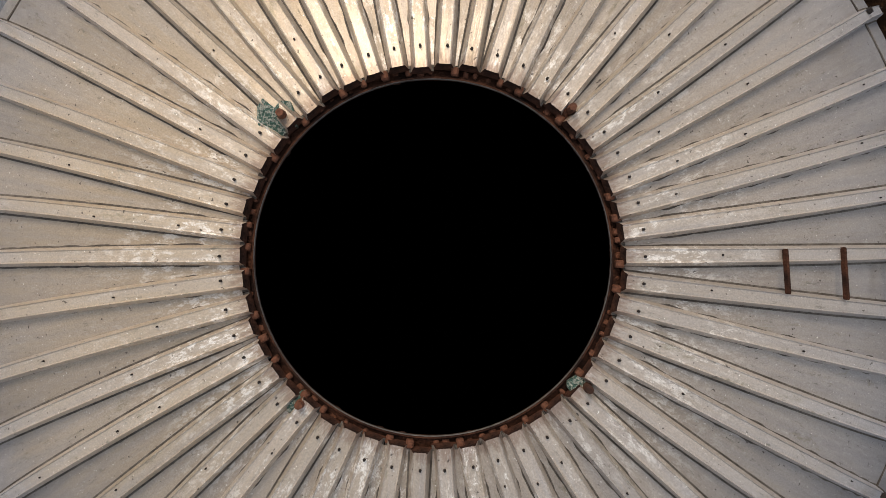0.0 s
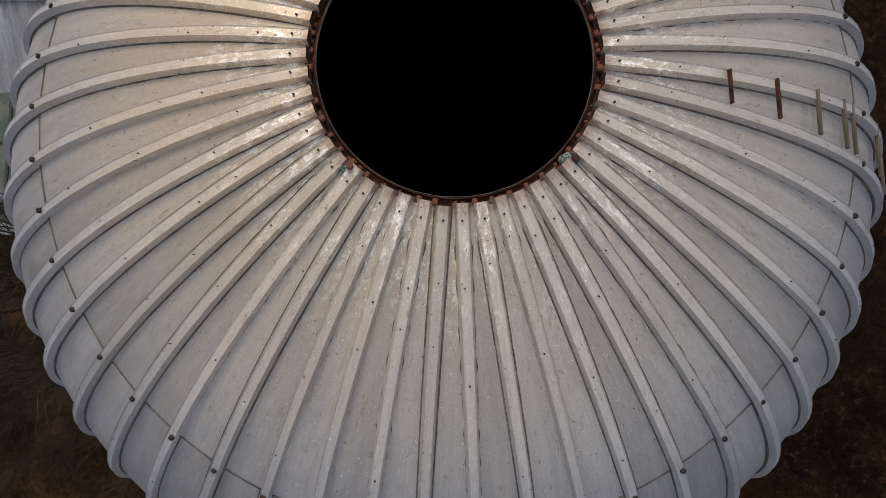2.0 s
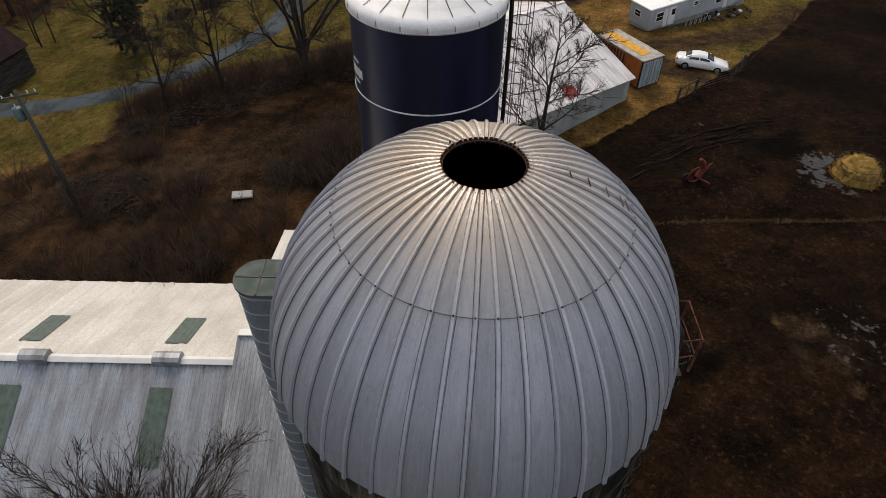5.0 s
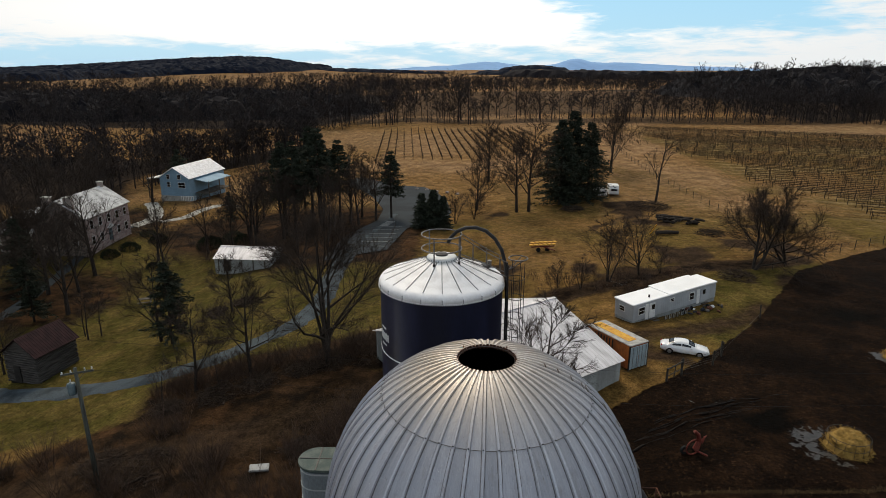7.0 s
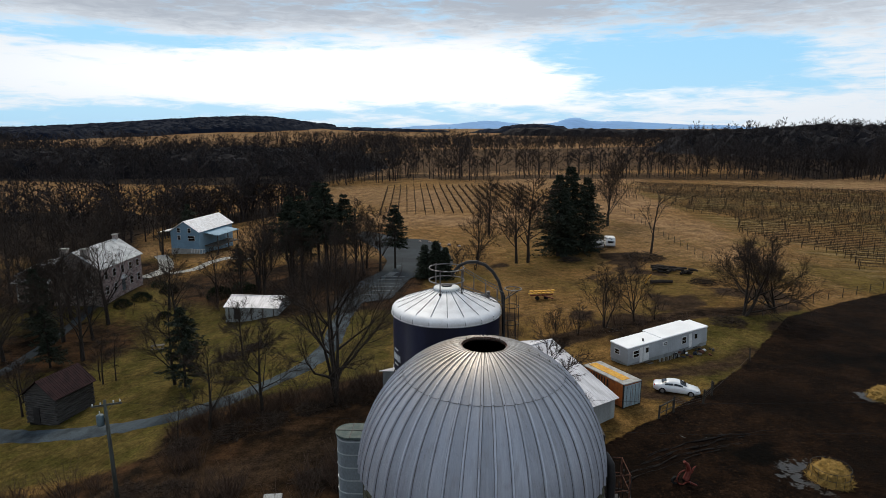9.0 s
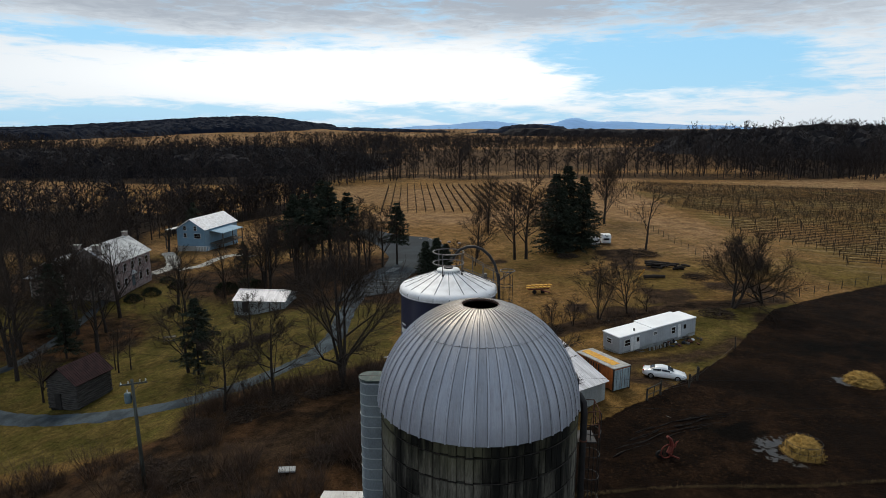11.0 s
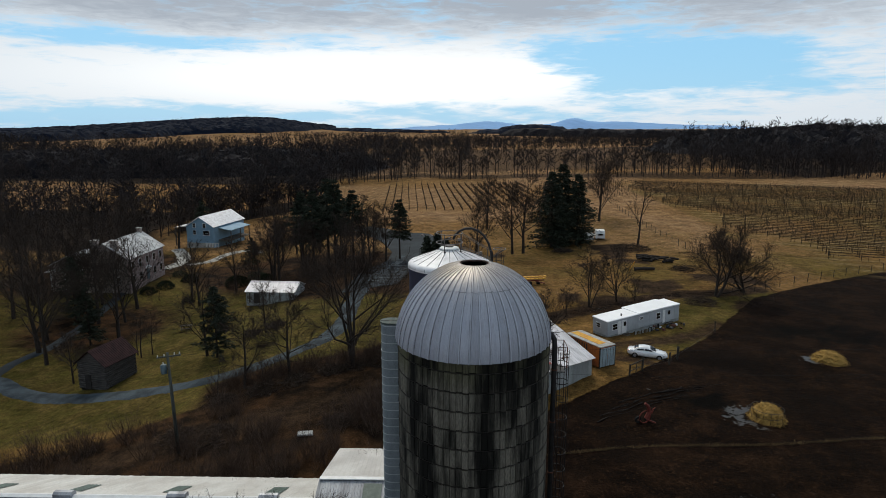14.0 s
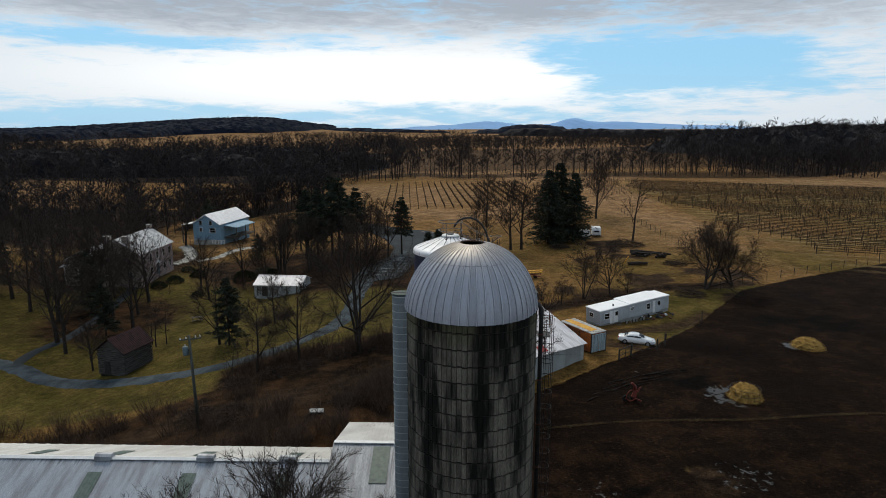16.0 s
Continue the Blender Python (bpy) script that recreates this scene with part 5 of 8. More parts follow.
annex = thing("barn_annex", "higher ribbed tin annex joining the barn to the stave silo", "barn annex", pose(0, 0, 0))
AY, AZ = 9.2, 3.70
corrugated("roof_sheet", [(-8.88, -0.6, 0.2), (-3.2, -0.6, 0.2), (-3.2, AY, AZ), (-8.88, AY, AZ)], TIN_GREY_SHADED, annex, "streaked tin slope, coloured grey for its shaded side", pitch=0.16, amp=0.016)
corrugated("roof_sheet", [(-4.6, 19.9, -0.3), (-9.8, 19.9, -0.3), (-8.88, AY, AZ), (-3.6, AY, AZ)], TIN_SUNLIT, annex, "tin slope, coloured pale for its sunlit side", pitch=0.30, amp=0.012)
part("ridge_cap", Shape().box((-6.2, AY, AZ + 0.04), (5.3, 0.34, 0.07), None, 0.02), WHITE, annex)
an = (AZ - 0.2) / (AY + 0.6)
part("skylight", Shape().box((-5.6, 7.5, 0.2 + 8.1 * an + 0.03), (1.1, 2.9, 0.03), Euler((math.atan(an), 0, 0)).to_matrix()), SKYLIGHT, annex, "mossy green translucent skylight panel")
part("side_wall", Shape().box((-7.0, 19.5, -1.4), (4.8, 0.2, 2.4)), SHED_WALL, annex)
part("side_wall", Shape().box((-6.0, -0.2, -1.2), (5.4, 0.2, 2.8)), SHED_WALL, annex)


# ---- tin shed, box, trailer and car by the field ----
def gable_shed(name, label, category, at, length, depth, wall_h, rise, wall_mat, roof_mat, over=0.25, pitch=0.4):
    """A shed along its own x, front at y=0, ridge over the middle of its depth."""
    t = thing(name, label, category, at)
    lz = wall_h
    for y in (0.08, depth - 0.08):
        part("long_wall", Shape().box((length / 2, y, wall_h / 2 - 0.25), (length, 0.14, wall_h + 0.5)), wall_mat, t)
    for x in (0.08, length - 0.08):
        part("end_wall", Shape().prism([(0.15, -0.5), (depth - 0.15, -0.5), (depth - 0.15, lz), (depth / 2, lz + rise - 0.06), (0.15, lz)], -0.07, 0.07, Matrix(((0, 0, 1, x), (1, 0, 0, 0), (0, 1, 0, 0), (0, 0, 0, 1)))), wall_mat, t)
    k = rise / (depth / 2)
    corrugated("roof_slope", [(-over, -over, lz - over * k + 0.06), (length + over, -over, lz - over * k + 0.06), (length + over, depth / 2, lz + rise + 0.06), (-over, depth / 2, lz + rise + 0.06)], roof_mat, t, pitch=pitch)
    corrugated("roof_slope", [(length + over, depth + over, lz - over * k + 0.06), (-over, depth + over, lz - over * k + 0.06), (-over, depth / 2, lz + rise + 0.06), (length + over, depth / 2, lz + rise + 0.06)], roof_mat, t, pitch=pitch)
    part("ridge_cap", Shape().box((length / 2, depth / 2, lz + rise + 0.08), (length + 2 * over, 0.3, 0.05)), roof_mat, t)
    return t


ang = 35.5
tin = gable_shed("tin_shed", "pale tin-roofed shed with sheet walls and a red roof patch", "shed", pose(1.7, 27.7, -1.05, 0, 0, ang), 14.0, 16.4, 2.25, 2.75, SHED_WALL, SHED_ROOF)
part("red_patch", Shape().box((8.3, 0.55, 2.59), (1.0, 1.0, 0.03), Euler((math.atan2(2.75, 7.8), 0, 0)).to_matrix()), RED, tin, "red painted roof sheet")

BOXA = math.degrees(math.atan2(1.13, 1.88))
crate = thing("cargo_box", "orange steel cargo box with pale doors and a yellow-topped grey roof", "cargo container", pose(14.22, 37.3, -0.68, 0, 0, BOXA))
bw, bl, bh = 2.15, 5.3, 2.28
part("body", Shape().box((bw / 2, bl / 2, bh / 2 + 0.1), (bw, bl, bh - 0.1), None, 0.04), ORANGE, crate)
for x in (0.03, bw - 0.03):
    for y in (0.03, bl - 0.03):
        part("corner_post", Shape().box((x, y, bh / 2 + 0.05), (0.12, 0.12, bh + 0.06)), DARK_STEEL, crate)
for k in range(14):
    part("side_corrugation", Shape().box((bw + 0.01, 0.3 + k * 0.35, bh / 2 + 0.1), (0.04, 0.14, bh - 0.35), None, 0.01), ORANGE, crate)
    # Ribs past the fifth turn dark, painting shade along this side.
    part("side_corrugation", Shape().box((-0.01, 0.3 + k * 0.35, bh / 2 + 0.1), (0.04, 0.14, bh - 0.35), None, 0.01), DARK_STEEL if k > 4 else ORANGE, crate)
for s in (0, 1):
    door = part("door", Shape().box((0.53 + s * 1.04, -0.035, bh / 2 + 0.08), (0.98, 0.06, bh - 0.25), None, 0.015), BOX_DOOR, crate, "pale blue-grey door")
    for q in (0.28, 0.75):
        part("lock_bar", Shape().tube([(0.04 + s * 1.04 + q, -0.085, 0.25), (0.04 + s * 1.04 + q, -0.085, bh - 0.1)], 0.018, 6), STEEL, door)
part("top", Shape().box((bw / 2, bl / 2, bh + 0.10), (bw + 0.06, bl + 0.06, 0.10), None, 0.03), TARP, crate, "grey dirty roof")
part("top_stripe", Shape().box((bw / 2 - 0.1, bl / 2 + 0.25, bh + 0.165), (0.95, bl - 0.9, 0.03), None, 0.01), YELLOW, crate, "weathered yellow strip")

TA = math.degrees(math.atan2(6.0, 10.9))
home = thing("mobile_home", "long pale grey mobile home with a white flat roof", "mobile home", pose(18.1, 50.0, -1.95, 0, -3.0, TA))
TL, TW, TH = 12.5, 2.75, 2.30
part("body", Shape().box((TL / 2, TW / 2, TH / 2 + 0.25), (TL, TW, TH - 0.45), None, 0.05), TRAILER, home)
part("skirting", Shape().box((TL / 2, TW / 2, 0.1), (TL - 0.1, TW - 0.1, 0.7)), SHED_WALL, home)
part("roof", Shape().box((TL / 2, TW / 2, TH + 0.06), (TL + 0.14, TW + 0.14, 0.14), None, 0.05), TRAILER_ROOF, home, "bright white roof")
part("roof", Shape().box((TL * 0.66, TW / 2 + 0.1, TH + 0.15), (TL * 0.5, TW + 0.5, 0.12), None, 0.04), TRAILER_ROOF, home)
part("roof_vent", Shape().tube([(2.9, 0.7, TH + 0.1), (2.9, 0.7, TH + 0.40)], 0.10, 10), DARK_STEEL, home)
for x in [0.3 * k + 0.2 for k in range(41)]:
    part("siding_rib", Shape().box((x, -0.008, TH / 2 + 0.2), (0.03, 0.016, TH - 0.6)), TRAILER, home)


def house_window(parent, x, y, z, w, h, normal="y-", frame_mat=WHITE, depth=0.05):
    """A framed pane on a wall: normal names the side it faces."""
    s = {"y-": (0, -1), "y+": (0, 1), "x+": (1, 0), "x-": (-1, 0)}[normal]
    along_x = s[0] == 0
    fr = part("window", Shape().box((x + s[0] * depth * 0.3, y + s[1] * depth * 0.3, z), (w + 0.16 if along_x else depth, depth if along_x else w + 0.16, h + 0.16)), frame_mat, parent)
    part("pane", Shape().box((x + s[0] * depth * 0.7, y + s[1] * depth * 0.7, z), (w if along_x else depth, depth if along_x else w, h)), GLASS_DARK, fr)
    part("sash_bar", Shape().box((x + s[0] * depth * 1.2, y + s[1] * depth * 1.2, z), (w if along_x else 0.02, 0.02 if along_x else w, 0.04)), frame_mat, fr)


house_window(home, 1.2, -0.01, 1.50, 0.75, 0.70, "y-")
house_window(home, 8.6, -0.01, 1.50, 0.6, 0.75, "y-")
house_window(home, -0.01, 1.6, 1.55, 0.7, 0.5, "x-")
house_window(home, 5.6, -0.01, 1.75, 0.5, 0.3, "y-")
for x, w in ((2.7, 0.85), (10.4, 0.85)):
    d = part("door", Shape().box((x, -0.03, 1.22), (w, 0.06, 1.70), None, 0.02), WHITE if x < 5 else TRAILER, home)
    part("pane", Shape().box((x + 0.12, -0.07, 1.6), (0.4, 0.02, 0.55)), GLASS_DARK, d)
    for k in range(3):
        part("step", Shape().box((x, -0.35 - 0.28 * k, 0.38 - 0.17 * k), (1.0, 0.28, 0.06)), PLANK, home)
    part("door_panel", Shape().box((x - 0.75, -0.02, 1.22), (0.45, 0.04, 1.70)), WHITE, home)


def clutter(cx, cy, n, spread, seed, label, mats, sizes=(0.2, 0.7), flat=0.6):
    rnd = random.Random(seed)
    for _ in range(n):
        x, y = cx + rnd.gauss(0, spread), cy + rnd.gauss(0, spread * 0.35)
        s = [rnd.uniform(*sizes) for _ in range(3)]
        s[2] *= flat
        bmx = bmesh.new()
        bmesh.ops.create_icosphere(bmx, subdivisions=1, radius=0.5)
        for v in bmx.verts:
            v.co *= rnd.uniform(0.75, 1.15)
            v.co.x *= s[0]
            v.co.y *= s[1]
            v.co.z = max(v.co.z, -0.3) * s[2]
        me = bpy.data.meshes.new("junk_item")
        bmx.to_mesh(me)
        bmx.free()
        tagged(part("junk_item", me, rnd.choice(mats), None, label, pose(x, y, land(x, y) + 0.3 * s[2], 0, 0, rnd.uniform(0, 180))), "", "junk", "clutter by the mobile home")


du, dv = Vector((math.cos(radians(TA)), math.sin(radians(TA)))), Vector((math.sin(radians(TA)), -math.cos(radians(TA))))
q = Vector((18.1, 50.0)) + du * 8.2 + dv * 0.8
clutter(q.x, q.y, 30, 1.7, 4, "dark household junk heaped beside the mobile home", [RUBBER, DARK_STEEL, PLANK, RUBBER, TROUGH, RUST, WHITE], (0.2, 0.75), 0.9)
for k in range(18):
    p = Vector((18.1, 50.0)) + du * (3.6 + 0.2 * k) + dv * 0.9
    lone("picket", Shape().box((0, 0, 0.24), (0.08, 0.03, 0.50), None, 0.008), SHED_WALL if k % 3 else POST, "short weathered picket of a low fence", "picket", pose(p.x, p.y, land(p.x, p.y), 0, 0, TA), "pickets by the mobile home")


def curve_at(x, pts):
    """A smooth value at x between the given (x, value) pairs."""
    if x <= pts[0][0]:
        return pts[0][1]
    for (x0, v0), (x1, v1) in zip(pts, pts[1:]):
        if x <= x1:
            u = (x - x0) / (x1 - x0)
            return v0 + (v1 - v0) * (u * 0.5 + 0.5 * u * u * (3 - 2 * u))
    return pts[-1][1]


CAR_WIDE = [(0.0, 0.60), (0.18, 0.78), (0.7, 0.875), (2.4, 0.90), (3.9, 0.87), (4.4, 0.78), (4.65, 0.62), (4.75, 0.44)]
CAR_DECK = [(0.0, 0.74), (0.12, 0.90), (0.5, 0.97), (1.2, 0.96), (3.3, 0.95), (3.9, 0.88), (4.4, 0.76), (4.65, 0.64), (4.75, 0.52)]
CAR_ROOF = [(0.62, 0.96), (1.0, 1.17), (1.45, 1.36), (1.9, 1.43), (2.4, 1.42), (2.75, 1.33), (3.1, 1.15), (3.5, 0.94)]


def car_cabin(x, u, out=0.0):
    """A point of the cabin's skin, u from one belt line (0) over the roof to the other (1)."""
    th = math.pi * u
    c, s = math.cos(th), math.sin(th)
    zb, zr = 0.90, curve_at(x, CAR_ROOF) + out
    y = (0.79 + out) * math.copysign(abs(c) ** 0.42, c) * (1 - 0.20 * s)
    return (x, -y, zb + max(zr - zb, 0.02) * abs(s) ** 0.72)


def car_patch(name, mat, parent, x0, x1, u0, u1, label="", nx=6, nu=8, slant=0.0):
    sh = Shape()
    for i in range(nx + 1):
        for j in range(nu + 1):
            u = u0 + (u1 - u0) * j / nu
            sh.v.append(car_cabin(x0 + (x1 - x0) * i / nx + slant * math.sin(math.pi * u), u, 0.012))
    for i in range(nx):
        for j in range(nu):
            a = i * (nu + 1) + j
            sh.f.append((a, a + nu + 1, a + nu + 2, a + 1))
    return part(name, sh, mat, parent, label, smooth=True)


def car(at):
    t = thing("car", "white four-door saloon car parked on worn turf", "car", at)
    sh = Shape()
    ring = ((0.0, 0.22), (0.90, 0.24), (0.98, 0.36), (1.0, 0.55), (0.985, 0.74), (0.90, 0.93), (0.70, 1.0), (0.0, 1.03))
    xs = [0.0, 0.06, 0.18, 0.4, 0.7, 1.1, 1.6, 2.2, 2.8, 3.3, 3.7, 4.05, 4.35, 4.55, 4.68, 4.75]
    m = 2 * len(ring) - 2
    for x in xs:
        w, top = curve_at(x, CAR_WIDE), curve_at(x, CAR_DECK)
        low = 0.24 + 0.14 * max(0.0, (x - 4.2) / 0.55) + 0.16 * max(0.0, (0.4 - x) / 0.4)
        half = [(k * w, low + (top - low) * (z - 0.22) / 0.78) for k, z in ring]
        for y, z in half:
            sh.v.append((x, y, z))
        for y, z in half[-2:0:-1]:
            sh.v.append((x, -y, z))
    for i in range(len(xs) - 1):
        for j in range(m):
            a, b = i * m + j, i * m + (j + 1) % m
            sh.f.append((a, b, b + m, a + m))
    sh.f.append(tuple(range(m))[::-1])
    sh.f.append(tuple(range((len(xs) - 1) * m, len(xs) * m)))
    part("body", sh, CAR_PAINT, t, smooth=True)
    cab = Shape()
    nx, nu = 18, 18
    for i in range(nx + 1):
        for j in range(nu + 1):
            cab.v.append(car_cabin(0.62 + 2.88 * i / nx, j / nu))
    for i in range(nx):
        for j in range(nu):
            a = i * (nu + 1) + j
            cab.f.append((a, a + nu + 1, a + nu + 2, a + 1))
    part("roof_panel", cab, CAR_PAINT, t, smooth=True)
    car_patch("windscreen", CAR_GLASS, t, 2.66, 3.30, 0.22, 0.78, "dark windscreen", 6, 14)
    car_patch("rear_window", CAR_GLASS, t, 0.80, 1.28, 0.22, 0.78, "dark rear window", 6, 14)
    for u0, u1 in ((0.035, 0.155), (0.965, 0.845)):
        car_patch("side_window", CAR_GLASS, t, 2.05, 2.92, u0, u1, "dark side window")
        car_patch("side_window", CAR_GLASS, t, 1.12, 1.97, u0, u1, "dark side window")
    for s in (-1, 1):
        part("mirror", Shape().box((2.98, s * 0.95, 0.99), (0.16, 0.17, 0.12), None, 0.04), CAR_PAINT, t)
        part("headlight", Shape().box((4.46, s * 0.60, 0.665), (0.24, 0.28, 0.10), None, 0.04), LAMP_GLASS, t, "clear headlight")
        part("tail_light", Shape().box((0.09, s * 0.60, 0.80), (0.12, 0.24, 0.14), None, 0.03), TAIL, t, "red tail light")
        for x in (1.55, 2.55):
            part("door_handle", Shape().box((x, s * 0.895, 0.78), (0.16, 0.03, 0.03), None, 0.01), CAR_PAINT, t)
        for x in (0.92, 3.78):
            w = part("wheel", Shape().tube([(x, s * 0.66, 0.31), (x, s * 0.885, 0.31)], 0.345, 20), DARK_STEEL, t)
            part("tyre", Shape().tube([(x + 0.255 * math.cos(2 * math.pi * k / 20), s * 0.845, 0.31 + 0.255 * math.sin(2 * math.pi * k / 20)) for k in range(21)], 0.065, 8, False), RUBBER, w)
            part("rim", Shape().tube([(x, s * 0.87, 0.31), (x, s * 0.905, 0.31)], [0.21, 0.18], 14), RIM, w)
    part("grille", Shape().box((4.73, 0, 0.52), (0.06, 0.62, 0.12), None, 0.02), DARK_STEEL, t)
    part("plate_bar", Shape().box((4.765, 0, 0.40), (0.02, 0.36, 0.10)), INSULATOR, t)
    return t


CAR_A = math.degrees(math.atan2(-1.3, 4.3))
car(pose(18.45, 42.3, land(20.3, 41.7) - 0.02, 0, 1.5, CAR_A) @ Matrix.Scale(0.90, 4))


def post_fence(name, label, pts, spacing, height, wires, group_mat=POST, post_r=0.05, rails=False):
    f = thing(name, label, "fence", pose(0, 0, 0))
    me = Shape().tube([(0, 0, -0.3), (0, 0, height * 0.97), (0, 0, height)], [post_r, post_r * 0.9, post_r * 0.6], 7).mesh("post")
    spots = []
    for (ax, ay), (bx, by) in zip(pts, pts[1:]):
        n = max(1, round(math.hypot(bx - ax, by - ay) / spacing))
        spots += [(ax + (bx - ax) * k / n, ay + (by - ay) * k / n) for k in range(n)]
    spots.append(pts[-1])
    rnd = random.Random(len(spots))
    for x, y in spots:
        part("post", me, group_mat, f, at=pose(x, y, land(x, y), rnd.uniform(-4, 4), rnd.uniform(-4, 4), rnd.uniform(0, 90)))
    for w in range(wires):
        z = height * (0.3 + 0.62 * w / max(1, wires - 1))
        part("rail" if rails else "wire", Shape().tube([(x, y, land(x, y) + z) for x, y in spots], 0.022 if rails else 0.008, 4), POST if rails else WIRE, f)
    return f


def rail_gate(ax, ay, bx, by):
    """Two stout posts joined by a top rail and a slanting brace."""
    g = thing("gate_panel", "short weathered wooden fence panel with a top rail", "fence", pose(0, 0, 0))
    a, b = Vector((ax, ay, land(ax, ay))), Vector((bx, by, land(bx, by)))
    for p, h in ((a, 1.25), (b, 1.6)):
        part("post", Shape().tube([p - Vector((0, 0, 0.3)), p + Vector((0.03, 0, h))], [0.10, 0.085], 8), POST, g)
    part("rail", Shape().tube([a + Vector((0, 0, 1.12)), b + Vector((0, 0, 1.28))], 0.065, 7), POST, g)
    part("rail", Shape().tube([a + Vector((0, 0, 0.5)), b + Vector((0, 0, 0.62))], 0.04, 7), POST, g)
    part("brace", Shape().tube([a.lerp(b, 0.5) + Vector((0, 0, 0.1)), a.lerp(b, 0.55) + Vector((0, 0, 1.2))], 0.045, 7), POST, g)


rail_gate(16.86, 35.5, 18.5, 36.7)
post_fence("wire_fence", "slack wire gate between stout posts in front of the car", [(18.5, 36.7), (22.0, 38.9), (23.6, 41.0)], 9.0, 1.45, 5, post_r=0.095)
post_fence("wire_fence", "sagging wire fence along the edge of the muddy field", [(23.6, 41.0), (31.6, 50.6)], 13.0, 1.4, 1, post_r=0.07)
post_fence("wire_fence", "field fence of grey posts and wire climbing past the vineyard", [(47.7, 93.6), (47.5, 118), (47.8, 138), (49, 166), (52, 200)], 4.2, 1.5, 3)
post_fence("wire_fence", "wooden post fence along the far edge of the muddy field", [(40.5, 66.5), (47.6, 71.0), (57.1, 76.4), (66, 80.8), (84, 89), (110, 101)], 3.2, 1.4, 3)


# ---- utility pole ----
up = thing("utility_pole", "leaning grey wooden utility pole with a transformer and cross-arm", "utility pole", pose(-24.9, 24.6, land(-24.9, 24.6) - 0.3, -1.5, -2.0, 0))
part("shaft", Shape().tube([(0, 0, 0), (0, 0, 9.4)], [0.17, 0.11], 10), POLE, up, smooth=True)
part("cross_arm", Shape().box((0.1, 0, 9.05), (1.9, 0.10, 0.12), Euler((0, 0.05, 0.5)).to_matrix()), POLE, up)
for s in (-0.85, -0.35, 0.45, 0.85):
    part("insulator", Shape().lathe([(0.03, 9.12), (0.06, 9.16), (0.035, 9.22), (0.05, 9.27), (0.02, 9.31)], 8, centre=(0.1 + s * math.cos(0.5), s * math.sin(0.5))), INSULATOR, up)
can = part("transformer", Shape().lathe([(0.0, 7.55), (0.24, 7.57), (0.26, 7.65), (0.26, 8.3), (0.22, 8.36), (0, 8.38)], 18, centre=(-0.40, -0.1)), CAN, up, "blue-grey transformer can", smooth=True)
part("bushing", Shape().tube([(-0.40, -0.1, 8.36), (-0.40, -0.1, 8.62)], [0.05, 0.03], 8), INSULATOR, can)
part("bracket", Shape().box((-0.18, -0.05, 8.0), (0.25, 0.08, 0.3)), DARK_STEEL, up)
part("brace", Shape().tube([(0, 0, 8.4), (0.45, 0.25, 9.0)], 0.02, 5), DARK_STEEL, up)

upright = (pose(-24.9, 24.6, land(-24.9, 24.6) - 0.3, -1.5, -2.0, 0)).inverted()
for zp, zm in ((7.7, 7.05), (5.6, 4.9)):
    pts = [(-24.7 + 39.7 * u, 24.6 - 2.3 * u, zp + (zm - zp) * u - 1.2 * u * (1 - u)) for u in (k / 10 for k in range(11))]
    pts += [(15 + 55 * u, 22.3 + 3.2 * u, zm + 0.4 * u - 1.0 * u * (1 - u)) for u in (k / 10 for k in range(1, 11))]
    part("wire", Shape().tube([upright @ Vector(p) for p in pts], 0.007, 5, False), RUBBER, up, "thin overhead cable")

# ---- small things on the land ----
lone("slab", Shape().box((0, 0, 0.14), (1.3, 0.7, 0.16), None, 0.04), SLAB, "pale flat slab lying in the scrub", "slab", pose(-13.75, 24.7, land(-13.9, 24.7) + 0.1, 4, 3, 12))


def straw_heap(x, y, r, h, seed, ring):
    rnd = random.Random(seed)
    t = thing("straw_heap" if not ring else "hay_feeder", "golden loose hay piled in a round steel cattle feeder" if ring else "golden heap of loose straw on the mud", "hay", pose(x, y, land(x, y)))
    sh = Shape()
    bmx = bmesh.new()
    bmesh.ops.create_icosphere(bmx, subdivisions=4, radius=1)
    for v in bmx.verts:
        k = 1 + 0.22 * noise.noise(v.co * 2.5 + Vector((seed, 0, 0))) + 0.10 * noise.noise(v.co * 7)
        v.co = Vector((v.co.x * r * k, v.co.y * r * k, max(v.co.z, -0.1) * h * k))
    me = bpy.data.meshes.new("straw_core")
    bmx.to_mesh(me)
    bmx.free()
    part("straw_core", me, STRAW, t)
    for _ in range(1700):
        a, q = rnd.uniform(0, 2 * math.pi), r * math.sqrt(rnd.random()) * 1.2
        z = h * max(0, 1 - (q / r) ** 2) ** 0.5
        p = Vector((q * math.cos(a), q * math.sin(a), z + 0.02))
        d = Vector((rnd.gauss(0, 1), rnd.gauss(0, 1), rnd.gauss(0.15, 0.5))).normalized() * rnd.uniform(0.12, 0.4)
        s = d.orthogonal().normalized() * 0.012
        sh.add([p - s, p + s, p + d + s * 0.5, p + d - s * 0.5], [(0, 1, 2, 3)])
    tagged(part("loose_stalks", sh, STRAW, t), kind="stuff")
    if ring:
        for z in (0.45, 1.0):
            part("feeder_ring", Shape().tube([(r * 1.02 * math.cos(2 * math.pi * k / 36), r * 1.02 * math.sin(2 * math.pi * k / 36), z) for k in range(37)], 0.016, 6, False), DARK_STEEL, t)
        for k in range(14):
            a = 2 * math.pi * k / 14
            part("feeder_bar", Shape().tube([(r * 1.02 * math.cos(a), r * 1.02 * math.sin(a), 0), (r * 1.02 * math.cos(a), r * 1.02 * math.sin(a), 1.0)], 0.014, 5), DARK_STEEL, t)


straw_heap(26.6, 27.0, 1.3, 1.25, 3, True)
